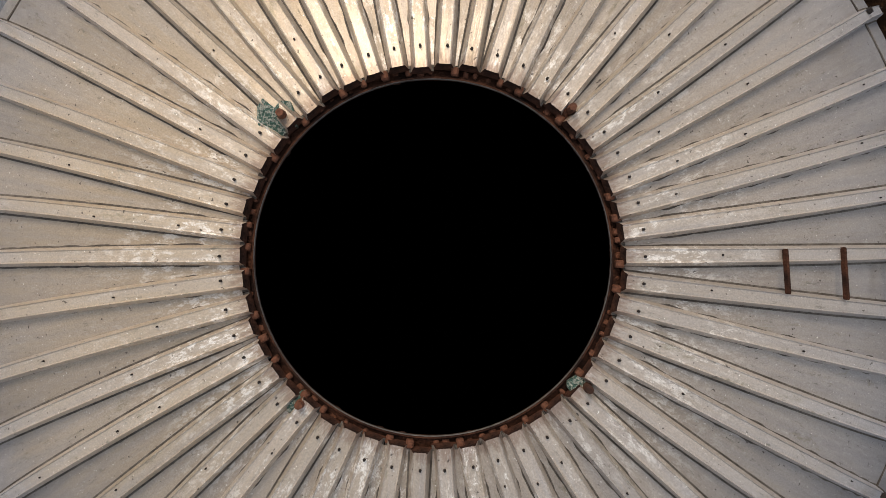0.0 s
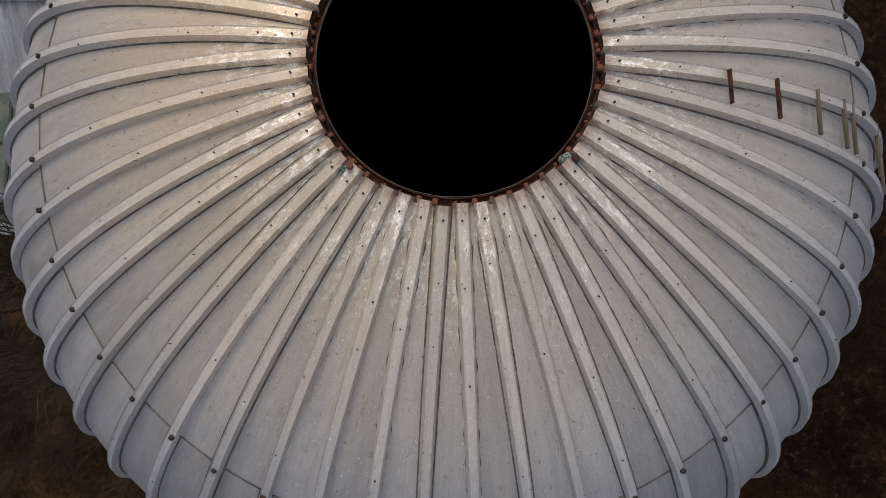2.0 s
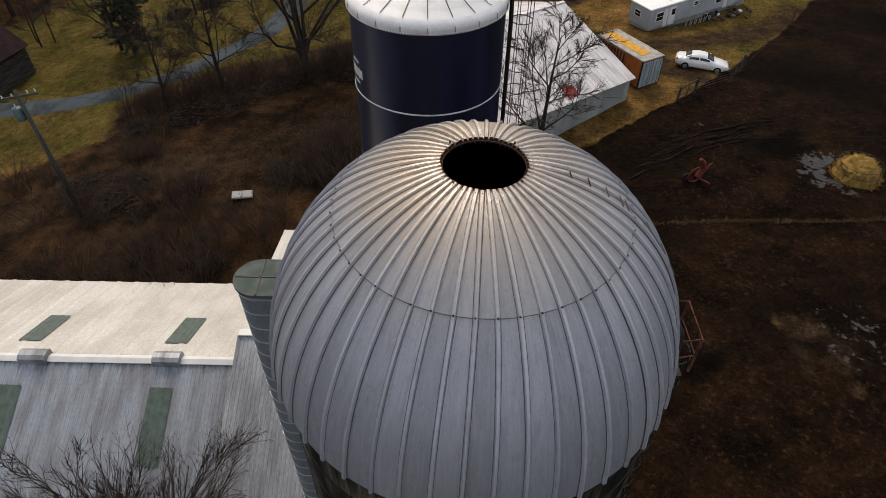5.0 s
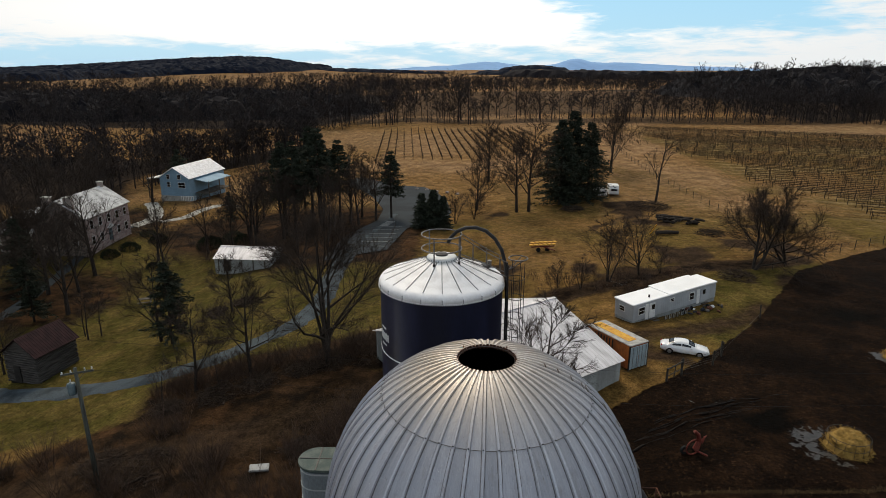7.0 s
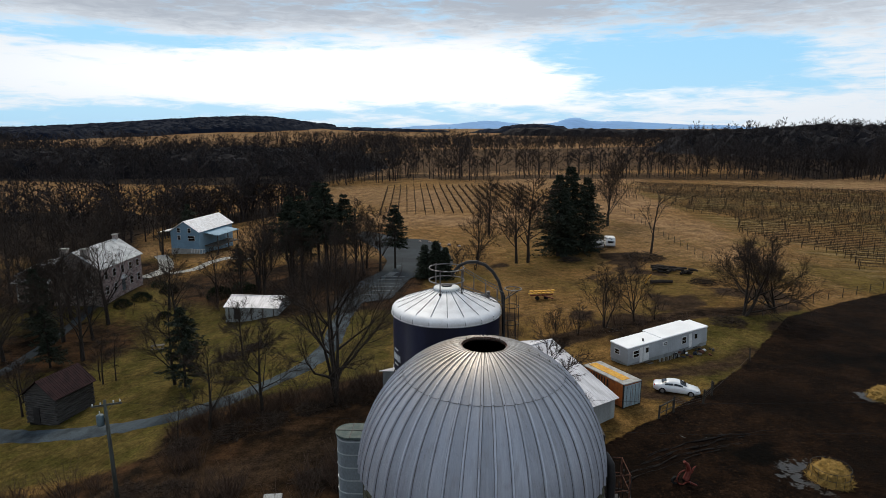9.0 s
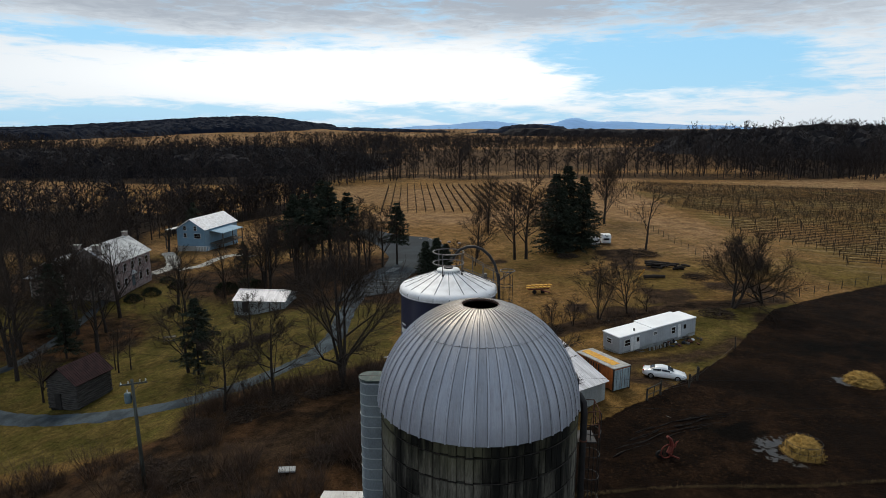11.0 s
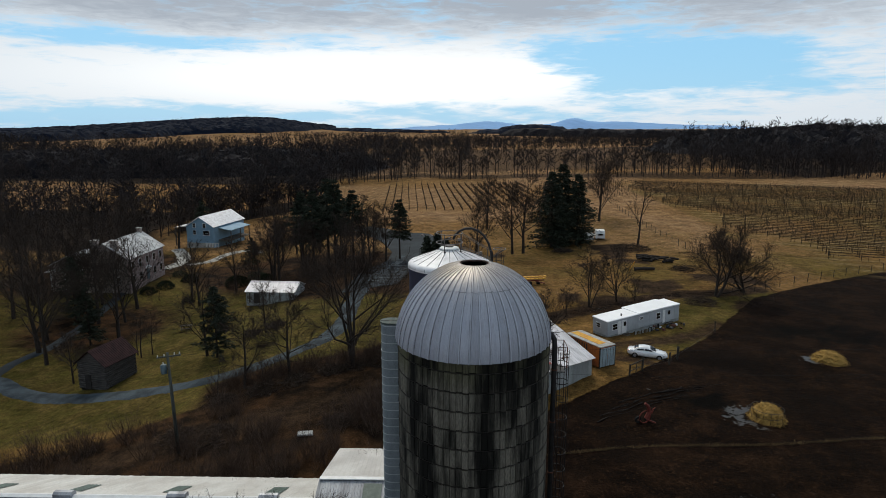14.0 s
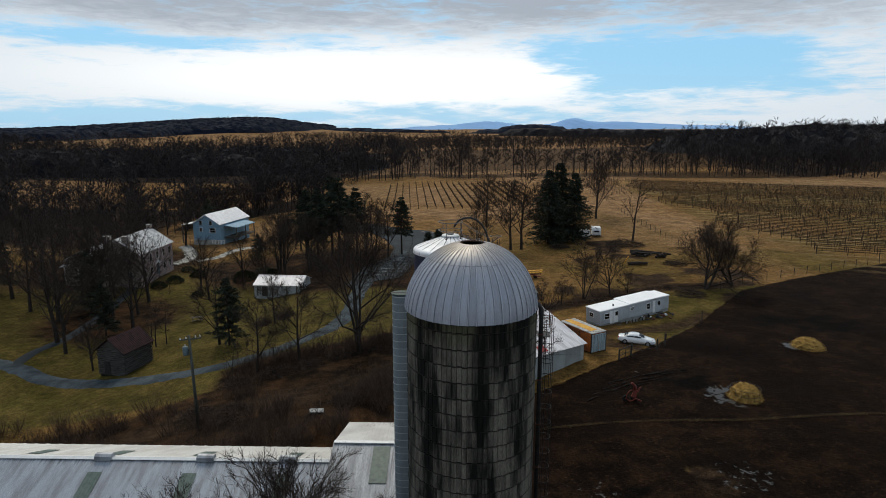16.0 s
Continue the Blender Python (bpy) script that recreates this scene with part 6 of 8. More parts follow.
straw_heap(40.0, 40.9, 1.5, 1.0, 9, False)

imp = thing("red_implement", "rusty red farm implement with a curved chute standing in mud", "farm implement", pose(15.7, 26.0, land(15.7, 26.0), 0, 0, 20))
part("hoop", Shape().tube([(0.55 * math.cos(2 * math.pi * k / 24), 0.1, 0.62 + 0.55 * math.sin(2 * math.pi * k / 24)) for k in range(25)], 0.05, 6, False), IMPLEMENT, imp)
part("chute", Shape().tube([(0.1, 0, 0.5), (0.35, 0, 1.1), (0.2, 0, 1.6), (-0.15, 0, 1.95)], [0.22, 0.18, 0.15, 0.11], 8), IMPLEMENT, imp)
part("drawbar", Shape().box((0.35, -0.3, 0.35), (0.12, 0.9, 0.12), Euler((0, 0, 0.4)).to_matrix(), 0.02), IMPLEMENT, imp)
part("blade", Shape().tube([(0.55, 0, 0.9), (0.75, 0, 1.3), (0.95, 0, 1.4)], [0.1, 0.07, 0.03], 6), IMPLEMENT, imp)
for s in (-0.45, 0.5):
    w = part("wheel", Shape().tube([(s, 0.35, 0.3), (s, 0.5, 0.3)], 0.3, 16), RUBBER, imp)
    part("hub", Shape().tube([(s, 0.33, 0.3), (s, 0.52, 0.3)], 0.12, 10), RUST, w)

trough = thing("feed_trough", "long dark blue feed trough lying on bare soil", "trough", pose(10.85, -2.75, land(10.85, -2.75), 0, 0, -30))
part("base", Shape().box((0, 0, 0.10), (0.48, 2.3, 0.06)), TROUGH, trough)
for s in (-1, 1):
    part("long_side", Shape().box((s * 0.26, 0, 0.24), (0.05, 2.4, 0.34), Euler((0, s * 0.2, 0)).to_matrix(), 0.01), TROUGH, trough)
    part("end_side", Shape().box((0, s * 1.18, 0.22), (0.50, 0.05, 0.30), None, 0.01), TROUGH, trough)
    part("skid", Shape().box((s * 0.20, 0, 0.04), (0.08, 2.1, 0.08)), TROUGH, trough)

ted = thing("hay_tedder", "orange-yellow hay machine with rows of round rotors on dry grass", "farm machine", pose(12.3, 78.0, land(12.3, 78.0), 0, 0, 12))
part("beam", Shape().box((0, 0, 0.75), (3.6, 0.16, 0.16), None, 0.03), IMPLEMENT, ted)
part("drawbar", Shape().box((0.7, -0.9, 0.65), (0.14, 2.2, 0.14), Euler((0, 0, 0.5)).to_matrix(), 0.03), IMPLEMENT, ted)
for k in range(6):
    x = -1.75 + 0.7 * k
    for row, dz in ((0, 0.0), (1, 0.35)):
        part("rotor", Shape().lathe([(0.0, 1.14), (0.30, 1.12), (0.36, 1.04), (0.30, 0.98), (0, 0.96)], 12, centre=(x + row * 0.3, 0.1 + row * 0.5)), YELLOW, ted, at=pose(0, 0, dz * 0.6))
    part("arm", Shape().tube([(x, 0, 0.75), (x + 0.1, 0.35, 1.0)], 0.04, 6), IMPLEMENT, ted)
for s in (-0.7, 0.7):
    part("wheel", Shape().tube([(s, -0.2, 0.32), (s, -0.02, 0.32)], 0.33, 16), RUBBER, ted)


def camper(x, y, rot, w, h, d):
    t = thing("camper_trailer", "small white camper trailer parked under the firs", "camper", pose(x, y, land(x, y), 0, 0, rot), "campers")
    prof = [(0, 0.45), (d, 0.45), (d, h * 0.75), (d - 0.35, h), (0.45, h), (0, h * 0.7)]
    part("body", Shape().prism(prof, -w / 2, w / 2, Matrix(((0, 0, 1, 0), (1, 0, 0, 0), (0, 1, 0, 0), (0, 0, 0, 1)))), WHITE, t)
    part("window", Shape().box((0, -0.02, h * 0.62), (w * 0.6, 0.04, 0.4)), GLASS_DARK, t)
    for s in (-1, 1):
        part("wheel", Shape().tube([(s * (w / 2 - 0.12), d / 2, 0.3), (s * (w / 2 + 0.03), d / 2, 0.3)], 0.3, 14), RUBBER, t)
    part("tail_bar", Shape().box((0, -0.03, 0.55), (w * 0.9, 0.06, 0.1)), STEEL, t)


camper(29.4, 115.2, 8, 2.0, 1.9, 3.0)
camper(32.0, 116.2, -6, 2.0, 2.2, 3.4)

rl = random.Random(12)
for k in range(34):
    big = k < 1
    cx, cy = (32.6, 84.1) if big else rl.choice(((35.6, 94.2), (38.9, 91.2), (37.0, 93.2)))
    x, y = cx + (0 if big else rl.gauss(0, 0.9)), cy + (0 if big else rl.gauss(0, 0.5))
    ln, rr = (3.6, 0.34) if big else (rl.uniform(0.9, 2.2), rl.uniform(0.14, 0.30))
    lg = Shape().tube([(-ln / 2, 0, rr), (0, 0.08, rr * 1.1), (ln / 2, 0, rr)], [rr, rr * 0.95, rr * 0.75], 9)
    lone("felled_log", lg, BARK, "dark felled log lying on dry grass", "log", pose(x, y, land(x, y) + (0, 0.28, 0.55)[k % 3] * (not big), 0, 0, 5 if big else rl.uniform(-50, 60)), "felled logs")
lone("timber_beam", Shape().box((0, 0, 0.9), (0.14, 0.14, 2.2), Euler((0.5, 0.3, 0)).to_matrix()), YELLOW, "pale yellow timber leaning on the logs", "timber", pose(30.4, 84.2, land(30.4, 84.2)))


# ---- houses across the lane ----
def gabled_house(name, label, at, w, d, wall_h, rise, wall_mat, gable_mat, roof_mat, base=1.5, over=0.35):
    """Front gable at y=0, w wide in x, running d back in y; the ridge runs in y."""
    t = thing(name, label, "house", at)
    for x in (0.12, w - 0.12):
        part("wall", Shape().box((x, d / 2, (wall_h - base) / 2), (0.24, d, wall_h + base)), wall_mat, t)
    for y in (0.12, d - 0.12):
        part("gable_wall", Shape().prism([(0.25, -base), (w - 0.25, -base), (w - 0.25, wall_h), (w / 2, wall_h + rise - 0.1), (0.25, wall_h)], -0.12, 0.12, Matrix(((1, 0, 0, 0), (0, 0, 1, y), (0, 1, 0, 0), (0, 0, 0, 1)))), gable_mat, t)
    k = rise / (w / 2)
    for s in (0, 1):
        xe, xr = (-over, w / 2) if s == 0 else (w + over, w / 2)
        ze, zr = wall_h - over * k + 0.1, wall_h + rise + 0.1
        a, b = (xe, d + over, ze), (xe, -over, ze)
        c, e = (xr, -over, zr), (xr, d + over, zr)
        corrugated("roof_slope", [a, b, c, e] if s == 0 else [b, a, e, c], roof_mat, t, pitch=0.5, thick=0.12)
    return t


stone = gabled_house("stone_house", "two-storey pink rubble-stone farmhouse with a pale shingle roof and chimneys", pose(-73.0, 90.4, -6.5), 9.0, 14.2, 5.7, 3.0, BRICKISH, STONE, SHINGLE)
for z in (1.4, 4.2):
    for y in (1.6, 4.3, 9.9, 12.6):
        house_window(stone, 9.02, y, z, 0.85, 1.35, "x+")
house_window(stone, 9.02, 7.1, 4.2, 0.85, 1.35, "x+")
part("front_door", Shape().box((9.05, 7.1, 1.1), (0.12, 1.0, 2.1)), CAN, stone, "blue-grey front door")
part("door_hood", Shape().prism([(6.2, 2.45), (8.0, 2.45), (7.1, 3.1)], 9.0, 9.5, Matrix(((0, 0, 1, 0), (1, 0, 0, 0), (0, 1, 0, 0), (0, 0, 0, 1)))), WHITE, stone)
for x, y, top in ((2.6, 0.5, 9.2), (6.3, 0.5, 9.2), (4.5, 13.7, 9.5)):
    ch = part("chimney", Shape().box((x, y, top / 2 + 2.5), (1.3 if y < 1 else 0.8, 0.9, top - 5.0), None, 0.05), STONE, stone)
    part("chimney_cap", Shape().box((x, y, top + 0.05), (1.5 if y < 1 else 1.0, 1.1, 0.12), None, 0.03), CONCRETE, ch)
for x in (2.2, 6.8):
    for z in (1.4, 4.2):
        house_window(stone, x, -0.02, z, 0.8, 1.3, "y-")
wing = gabled_house("house_wing", "lower stone wing with a white-posted porch beside the farmhouse", pose(-80.8, 92.5, -6.6), 7.6, 9.0, 4.0, 2.0, STONE, STONE, SHINGLE)
for x in (1.0, 3.8, 6.6):
    part("porch_post", Shape().box((x, -1.6, 1.3), (0.18, 0.18, 3.6)), WHITE, wing)
part("porch_roof", Shape().box((3.8, -0.9, 3.15), (7.6, 2.1, 0.14), Euler((0.15, 0, 0)).to_matrix()), SHINGLE, wing)

bh = gabled_house("blue_house", "light blue sided two-storey house with a pale metal roof", pose(-74.0, 139.0, -7.4, 0, 0, -10), 8.0, 16.0, 5.2, 2.5, SIDING_BLUE, SIDING_BLUE, ROOF_WHITE)
for x, z in ((2.4, 5.4), (5.4, 5.4), (2.4, 3.5)):
    house_window(bh, x, -0.02, z, 0.8, 1.1, "y-")
house_window(bh, 5.9, -0.02, 3.4, 1.8, 1.2, "y-")
for k in range(22):
    part("clapboard", Shape().box((4.0, -0.012, 0.4 + 0.25 * k), (7.6, 0.03, 0.05)), SIDING_BLUE, bh)
part("foundation", Shape().box((4.0, -0.03, -0.4), (8.0, 0.2, 2.2)), CONCRETE, bh)
part("porch_roof", Shape().box((9.6, 7.5, 4.3), (4.6, 10.5, 0.16), Euler((0, 0.16, 0)).to_matrix()), SIDING_BLUE, bh, "blue-grey porch roof")
for y in (2.6, 7.5, 12.4):
    part("porch_post", Shape().box((11.6, y, 2.0), (0.2, 0.2, 4.2)), PLANK, bh)
part("porch_deck", Shape().box((9.8, 7.5, 1.2), (3.8, 10.5, 0.2)), PLANK, bh)
part("carport_roof", Shape().box((-1.8, 3.0, 4.9), (4.0, 6.0, 0.16), Euler((0, -0.14, 0)).to_matrix()), ROOF_WHITE, bh)
for y in (0.3, 5.7):
    part("carport_post", Shape().box((-3.5, y, 2.2), (0.25, 0.25, 5.2)), PLANK, bh)
for k in range(9):
    part("deck_baluster", Shape().box((6.6 + 0.45 * k, -1.6, 0.5), (0.08, 0.08, 1.1)), WHITE, bh)
part("deck_rail", Shape().box((8.4, -1.6, 1.05), (4.0, 0.1, 0.08)), WHITE, bh)
ribbon("path", ((-64, 116), (-61, 121), (-60, 129), (-57, 135), (-52, 134)), 2.2, CONCRETE, "pale concrete path curving past the blue house", "path", seed=6)
ribbon("path", ((-67, 110), (-67, 120), (-71, 129), (-76, 137)), 3.4, CONCRETE, "pale concrete drive between the houses", "path", seed=7)

ws = gable_shed("white_roof_shed", "low grey shed with a patchy white roof on the turf", "shed", pose(-36.3, 75.6, land(-32, 76) + 0.05, 0, 0, -3), 8.3, 6.0, 1.95, 1.0, SHED_WALL, SHED_ROOF, 0.2)
for k in range(5):
    part("post", Shape().box((0.6 + 1.75 * k, -0.03, 0.95), (0.16, 0.10, 1.9)), PLANK, ws)
part("doorway", Shape().box((1.9, -0.01, 0.85), (1.0, 0.10, 1.7)), DARK_STEEL, ws)

cab = thing("log_cabin", "small dark weathered log cabin with a rust-brown tin roof", "cabin", pose(-47.4, 46.6, land(-45.5, 47.5) + 0.05, 0, 0, -14))
CW, CD, CH = 4.1, 4.9, 3.45
part("core", Shape().box((CW / 2, CD / 2, CH / 2 - 0.3), (CW - 0.16, CD - 0.16, CH + 0.6)), STAVE_JOINT, cab)
for k in range(13):
    z = 0.12 + 0.265 * k
    for y in (0.06, CD - 0.06):
        part("log", Shape().box((CW / 2, y, z), (CW + 0.3 * (k % 2), 0.2, 0.225), None, 0.05), LOGS, cab)
    for x in (0.06, CW - 0.06):
        part("log", Shape().box((x, CD / 2, z), (0.2, CD + 0.3 * ((k + 1) % 2), 0.225), None, 0.05), LOGS, cab)
for y in (0.1, CD - 0.1):
    part("gable", Shape().prism([(0, CH), (CW, CH), (CW / 2, CH + 1.55)], -0.06, 0.06, Matrix(((1, 0, 0, 0), (0, 0, 1, y), (0, 1, 0, 0), (0, 0, 0, 1)))), LOGS, cab)
for s in (0, 1):
    xe = -0.35 if s == 0 else CW + 0.35
    a, b, c, e = (xe, CD + 0.35, CH - 0.22), (xe, -0.35, CH - 0.22), (CW / 2, -0.35, CH + 1.65), (CW / 2, CD + 0.35, CH + 1.65)
    corrugated("roof_slope", [a, b, c, e] if s == 0 else [b, a, e, c], RED_TIN, cab, pitch=0.3)
part("door", Shape().box((1.4, -0.07, 0.95), (0.85, 0.08, 1.9)), DARK_STEEL, cab)

tbl = thing("garden_table", "dark picnic table with benches on the lawn", "table", pose(-43.4, 68.0, land(-43.4, 68.0), 0, 0, 20))
part("top", Shape().box((0, 0, 0.74), (1.8, 0.8, 0.05), None, 0.01), PLANK, tbl)
for s in (-1, 1):
    part("bench", Shape().box((0, s * 0.75, 0.44), (1.8, 0.28, 0.05), None, 0.01), PLANK, tbl)
    part("trestle", Shape().box((s * 0.7, 0, 0.37), (0.08, 1.6, 0.08)), PLANK, tbl)
    part("leg", Shape().box((s * 0.7, 0.35, 0.37), (0.08, 0.08, 0.74), Euler((0.3, 0, 0)).to_matrix()), PLANK, tbl)
    part("leg", Shape().box((s * 0.7, -0.35, 0.37), (0.08, 0.08, 0.74), Euler((-0.3, 0, 0)).to_matrix()), PLANK, tbl)
for k in range(5):
    x, y = -9.6 + 2.3 * k, 128.5 - 1.1 * k + 0.5 * (k % 2)
    bmx = bmesh.new()
    bmesh.ops.create_icosphere(bmx, subdivisions=2, radius=0.42)
    for v in bmx.verts:
        v.co *= 1 + 0.25 * noise.noise(v.co * 3 + Vector((k * 5, 0, 0)))
        v.co.z *= 0.7
    me = bpy.data.meshes.new("boulder")
    bmx.to_mesh(me)
    bmx.free()
    tagged(part("boulder", me, STONE, None, "pinkish boulder edging the car park", pose(x, y, land(x, y) + 0.2)), "", "boulder", "edging boulders")


# ---- vegetation ----
def grow(seed, height, trunk_r, spread=0.62, first=0.22, limbs=7, subs=5, twigs=5, sprays=3, stems=1, droop=0.0, thin=1.0, segs=2, flare=1.0):
    """A bare tree: (wood, twigs). Limbs leave the trunk from first*height up."""
    rnd = random.Random(seed)
    wood, fine = Shape(), Shape()

    def wander(p, d, length, r0, r1, segs, shape, sides, bend):
        pts, rad = [p.copy()], [r0]
        d = d.normalized()
        for k in range(segs):
            d = (d + Vector((rnd.gauss(0, bend), rnd.gauss(0, bend), rnd.gauss(0.05 - droop, bend)))).normalized()
            p = p + d * (length / segs)
            pts.append(p.copy())
            rad.append(r0 + (r1 - r0) * (k + 1) / segs)
        shape.tube(pts, rad, sides, False)
        return pts

    def along(pts, u):
        k = min(int(u * (len(pts) - 1)), len(pts) - 2)
        return pts[k].lerp(pts[k + 1], u * (len(pts) - 1) - k), (pts[k + 1] - pts[k]).normalized()

    def outward(axis, tilt):
        side = axis.orthogonal().normalized()
        side.rotate(Matrix.Rotation(rnd.uniform(0, 2 * math.pi), 3, axis))
        return (axis * math.cos(tilt) + side * math.sin(tilt)).normalized()

    for s in range(stems):
        lean = 0.10 if stems == 1 else 0.34
        d0 = Vector((rnd.uniform(-lean, lean), rnd.uniform(-lean, lean), 1))
        base = Vector((rnd.uniform(-0.3, 0.3), rnd.uniform(-0.3, 0.3), -0.4)) if stems > 1 else Vector((0, 0, -0.4))
        hh = height * rnd.uniform(0.85, 1.0)
        trunk = wander(base, d0, hh * 0.92, trunk_r / math.sqrt(stems) * 1.15, trunk_r * 0.10, 7, wood, 8, 0.06)
        for i in range(max(3, limbs // stems + (stems > 1))):
            u = first + (0.96 - first) * (i + rnd.uniform(0, 0.8)) / max(1, limbs // stems + (stems > 1))
            p, ax = along(trunk, min(u, 0.98))
            ln = hh * spread * (1.08 - 0.75 * u) * rnd.uniform(0.75, 1.1)
            limb = wander(p, outward(ax, rnd.uniform(0.55, 0.95) * flare), ln, trunk_r * (0.50 - 0.34 * u), trunk_r * 0.07, 5, wood, 5, 0.13)
            for j in range(subs):
                v = 0.25 + 0.75 * (j + rnd.random()) / subs
                p2, ax2 = along(limb, min(v, 0.99))
                sub = wander(p2, outward(ax2, rnd.uniform(0.4, 0.85) * flare), ln * 0.52 * (1.15 - 0.6 * v), trunk_r * 0.10, 0.016, 3, wood, 3, 0.18)
                for q in range(twigs):
                    w = 0.2 + 0.8 * (q + rnd.random()) / twigs
                    p3, ax3 = along(sub, min(w, 0.99))
                    tw = wander(p3, outward(ax3, rnd.uniform(0.35, 0.8) * flare), ln * 0.26 * rnd.uniform(0.6, 1.1), 0.016 * thin, 0.006 * thin, segs, fine, 3, 0.18)
                    for _ in range(sprays * 2):
                        p4, ax4 = along(tw, rnd.uniform(0.15, 0.98))
                        d4 = outward(ax4, rnd.uniform(0.3, 0.8))
                        e4 = p4 + d4 * (ln * 0.15 * rnd.uniform(0.5, 1.3))
                        s4 = outward(d4, math.pi / 2) * (0.009 * thin)
                        fine.add([p4 - s4, p4 + s4, e4], [(0, 1, 2)])
    return wood, fine


def bare_tree(name, label, variant, group=""):
    wood, fine = variant
    t = thing(name, label, "tree", pose(0, 0, -60), group)
    part("trunk", wood, BARK, t, smooth=True)
    tagged(part("crown", fine, TWIG, t), kind="stuff")
    return t


def conifer(seed, height, radius, tiers, per_tier, needles, gap=0.12, top=0.10, size=1.0):
    """A needle tree: trunk with drooping boughs, each carrying many small sprays."""
    rnd = random.Random(seed)
    wood, fine = Shape(), Shape()
    wood.tube([(0, 0, -0.4), (rnd.uniform(-0.1, 0.1), rnd.uniform(-0.1, 0.1), height * 0.5), (0, 0, height * 0.98)], [height * 0.018, height * 0.012, 0.02], 7, False)
    for i in range(tiers):
        u = gap + (1 - gap) * (i + rnd.random() * 0.6) / tiers
        z = height * u
        if top > 0.8:
            r = radius * min(1.0, (2.3 if top > 1 else 1.75) * (1 - u) + 0.06) * rnd.uniform(0.62, 1.12)
        else:
            r = radius * (max(0.0, 1 - u) ** 0.8 + top * (1 - u)) * rnd.uniform(0.75, 1.1)
        for j in range(per_tier):
            if rnd.random() < 0.08:
                continue
            a = rnd.uniform(0, 2 * math.pi)
            ln = r * rnd.uniform(0.6, 1.1)
            d = Vector((math.cos(a), math.sin(a), rnd.uniform(-0.28, 0.12)))
            p0 = Vector((0, 0, z))
            p1 = p0 + d * ln + Vector((0, 0, 0.10 * ln))
            wood.tube([p0, p0 + d * ln * 0.5, p1], [0.05, 0.03, 0.01], 3, False)
            for _ in range(needles):
                v = rnd.uniform(0.15, 1.0)
                p = p0.lerp(p1, v) + Vector((rnd.gauss(0, 0.10), rnd.gauss(0, 0.10), rnd.gauss(-0.04, 0.10))) * (0.5 + ln * 0.3)
                f = (d + Vector((rnd.gauss(0, 0.6), rnd.gauss(0, 0.6), rnd.gauss(-0.15, 0.35)))).normalized()
                s = f.orthogonal().normalized()
                s.rotate(Matrix.Rotation(rnd.uniform(0, 3.14), 3, f))
                w, l = rnd.uniform(0.05, 0.11) * size, rnd.uniform(0.30, 0.62) * size
                fine.add([p - s * w, p + s * w, p + f * l + s * w * 0.3, p + f * l - s * w * 0.3], [(0, 1, 2, 3)])
    return wood, fine


def needle_tree(label, variant, group=""):
    wood, fine = variant
    t = thing("conifer", label, "tree", pose(0, 0, -60), group)
    part("trunk", wood, BARK, t)
    tagged(part("needles", fine, NEEDLE, t), kind="stuff")
    return t


def stand(proto, spots):
    """Moves the first of a kind to its first spot and copies it to the rest: (x, y, turn, size, lean)."""
    for k, (x, y, rot, size, lean) in enumerate(spots):
        m = pose(x, y, land(x, y), 0, lean, rot) @ Matrix.Scale(size, 4)
        if k == 0:
            proto.matrix_world = m
        else:
            c = copy_thing(proto, pose(x, y, land(x, y), 0, lean, rot))
            c.scale = (size, size, size)


oak = bare_tree("bare_tree", "tall bare broad-crowned tree with grey bark", grow(11, 13.8, 0.36, 0.66, 0.18, 17, 9, 9, 5, stems=4, thin=0.9))
stand(oak, [(-12.4, 40.2, 0, 1.0, 0)])
ash = bare_tree("bare_tree", "slender bare tree with upswept limbs beside the lane", grow(12, 9.8, 0.17, 0.56, 0.20, 12, 7, 7, 4, thin=0.95, segs=1))
stand(ash, [(5.8, 28.2, 140, 1.17, 0), (-23.5, 37.6, 0, 0.92, 3), (-19.0, 39.2, 120, 1.05, -3), (-49.8, 49.0, 60, 0.75, 0), (-33.5, 52.0, 200, 1.1, 2), (-27.5, 58.0, 80, 0.8, 0),
            (11.0, 106.2, 210, 1.65, 4), (13.4, 106.6, 140, 1.85, -2), (-15.3, 99.0, 10, 1.30, 0), (-18.5, 103, 250, 1.2, 0), (-22.0, 112, 130, 1.4, 2)])
pole_tree = bare_tree("sapling", "thin bare sapling with a few fine branches", grow(13, 7.8, 0.10, 0.42, 0.25, 9, 5, 5, 3, thin=0.9, segs=1))
stand(pole_tree, [(-44.8, 56.6, 0, 1.0, 0), (-43.6, 57.4, 90, 0.85, 3), (-46.0, 58.0, 40, 0.8, -2), (-52.5, 53, 150, 0.9, 0), (-26.0, 36.4, 70, 0.6, 6), (-21.4, 37.8, 10, 0.5, -8)])
round_tree = bare_tree("bare_tree", "rounded bare orchard-like tree with dense twigs", grow(14, 9.2, 0.19, 0.70, 0.15, 13, 8, 7, 4, thin=0.8, segs=1))
stand(round_tree, [(3.5, 109.6, 0, 1.15, 0), (7.2, 139.6, 100, 1.5, 0), (38.3, 145.6, 50, 1.75, 0), (-31, 96, 10, 1.15, 0), (-39, 104, 60, 1.2, 0), (-42, 118, 90, 1.1, 0), (-38, 88, 200, 1.0, 0), (-36, 112, 30, 1.2, 0), (-22, 90, 70, 0.95, 0), (-26, 84, 190, 0.85, 0)])
bushy = bare_tree("spreading_tree", "low wide bare tree with a tangle of dark branches", grow(15, 8.8, 0.26, 0.85, 0.10, 17, 10, 8, 5, stems=2, thin=0.72))
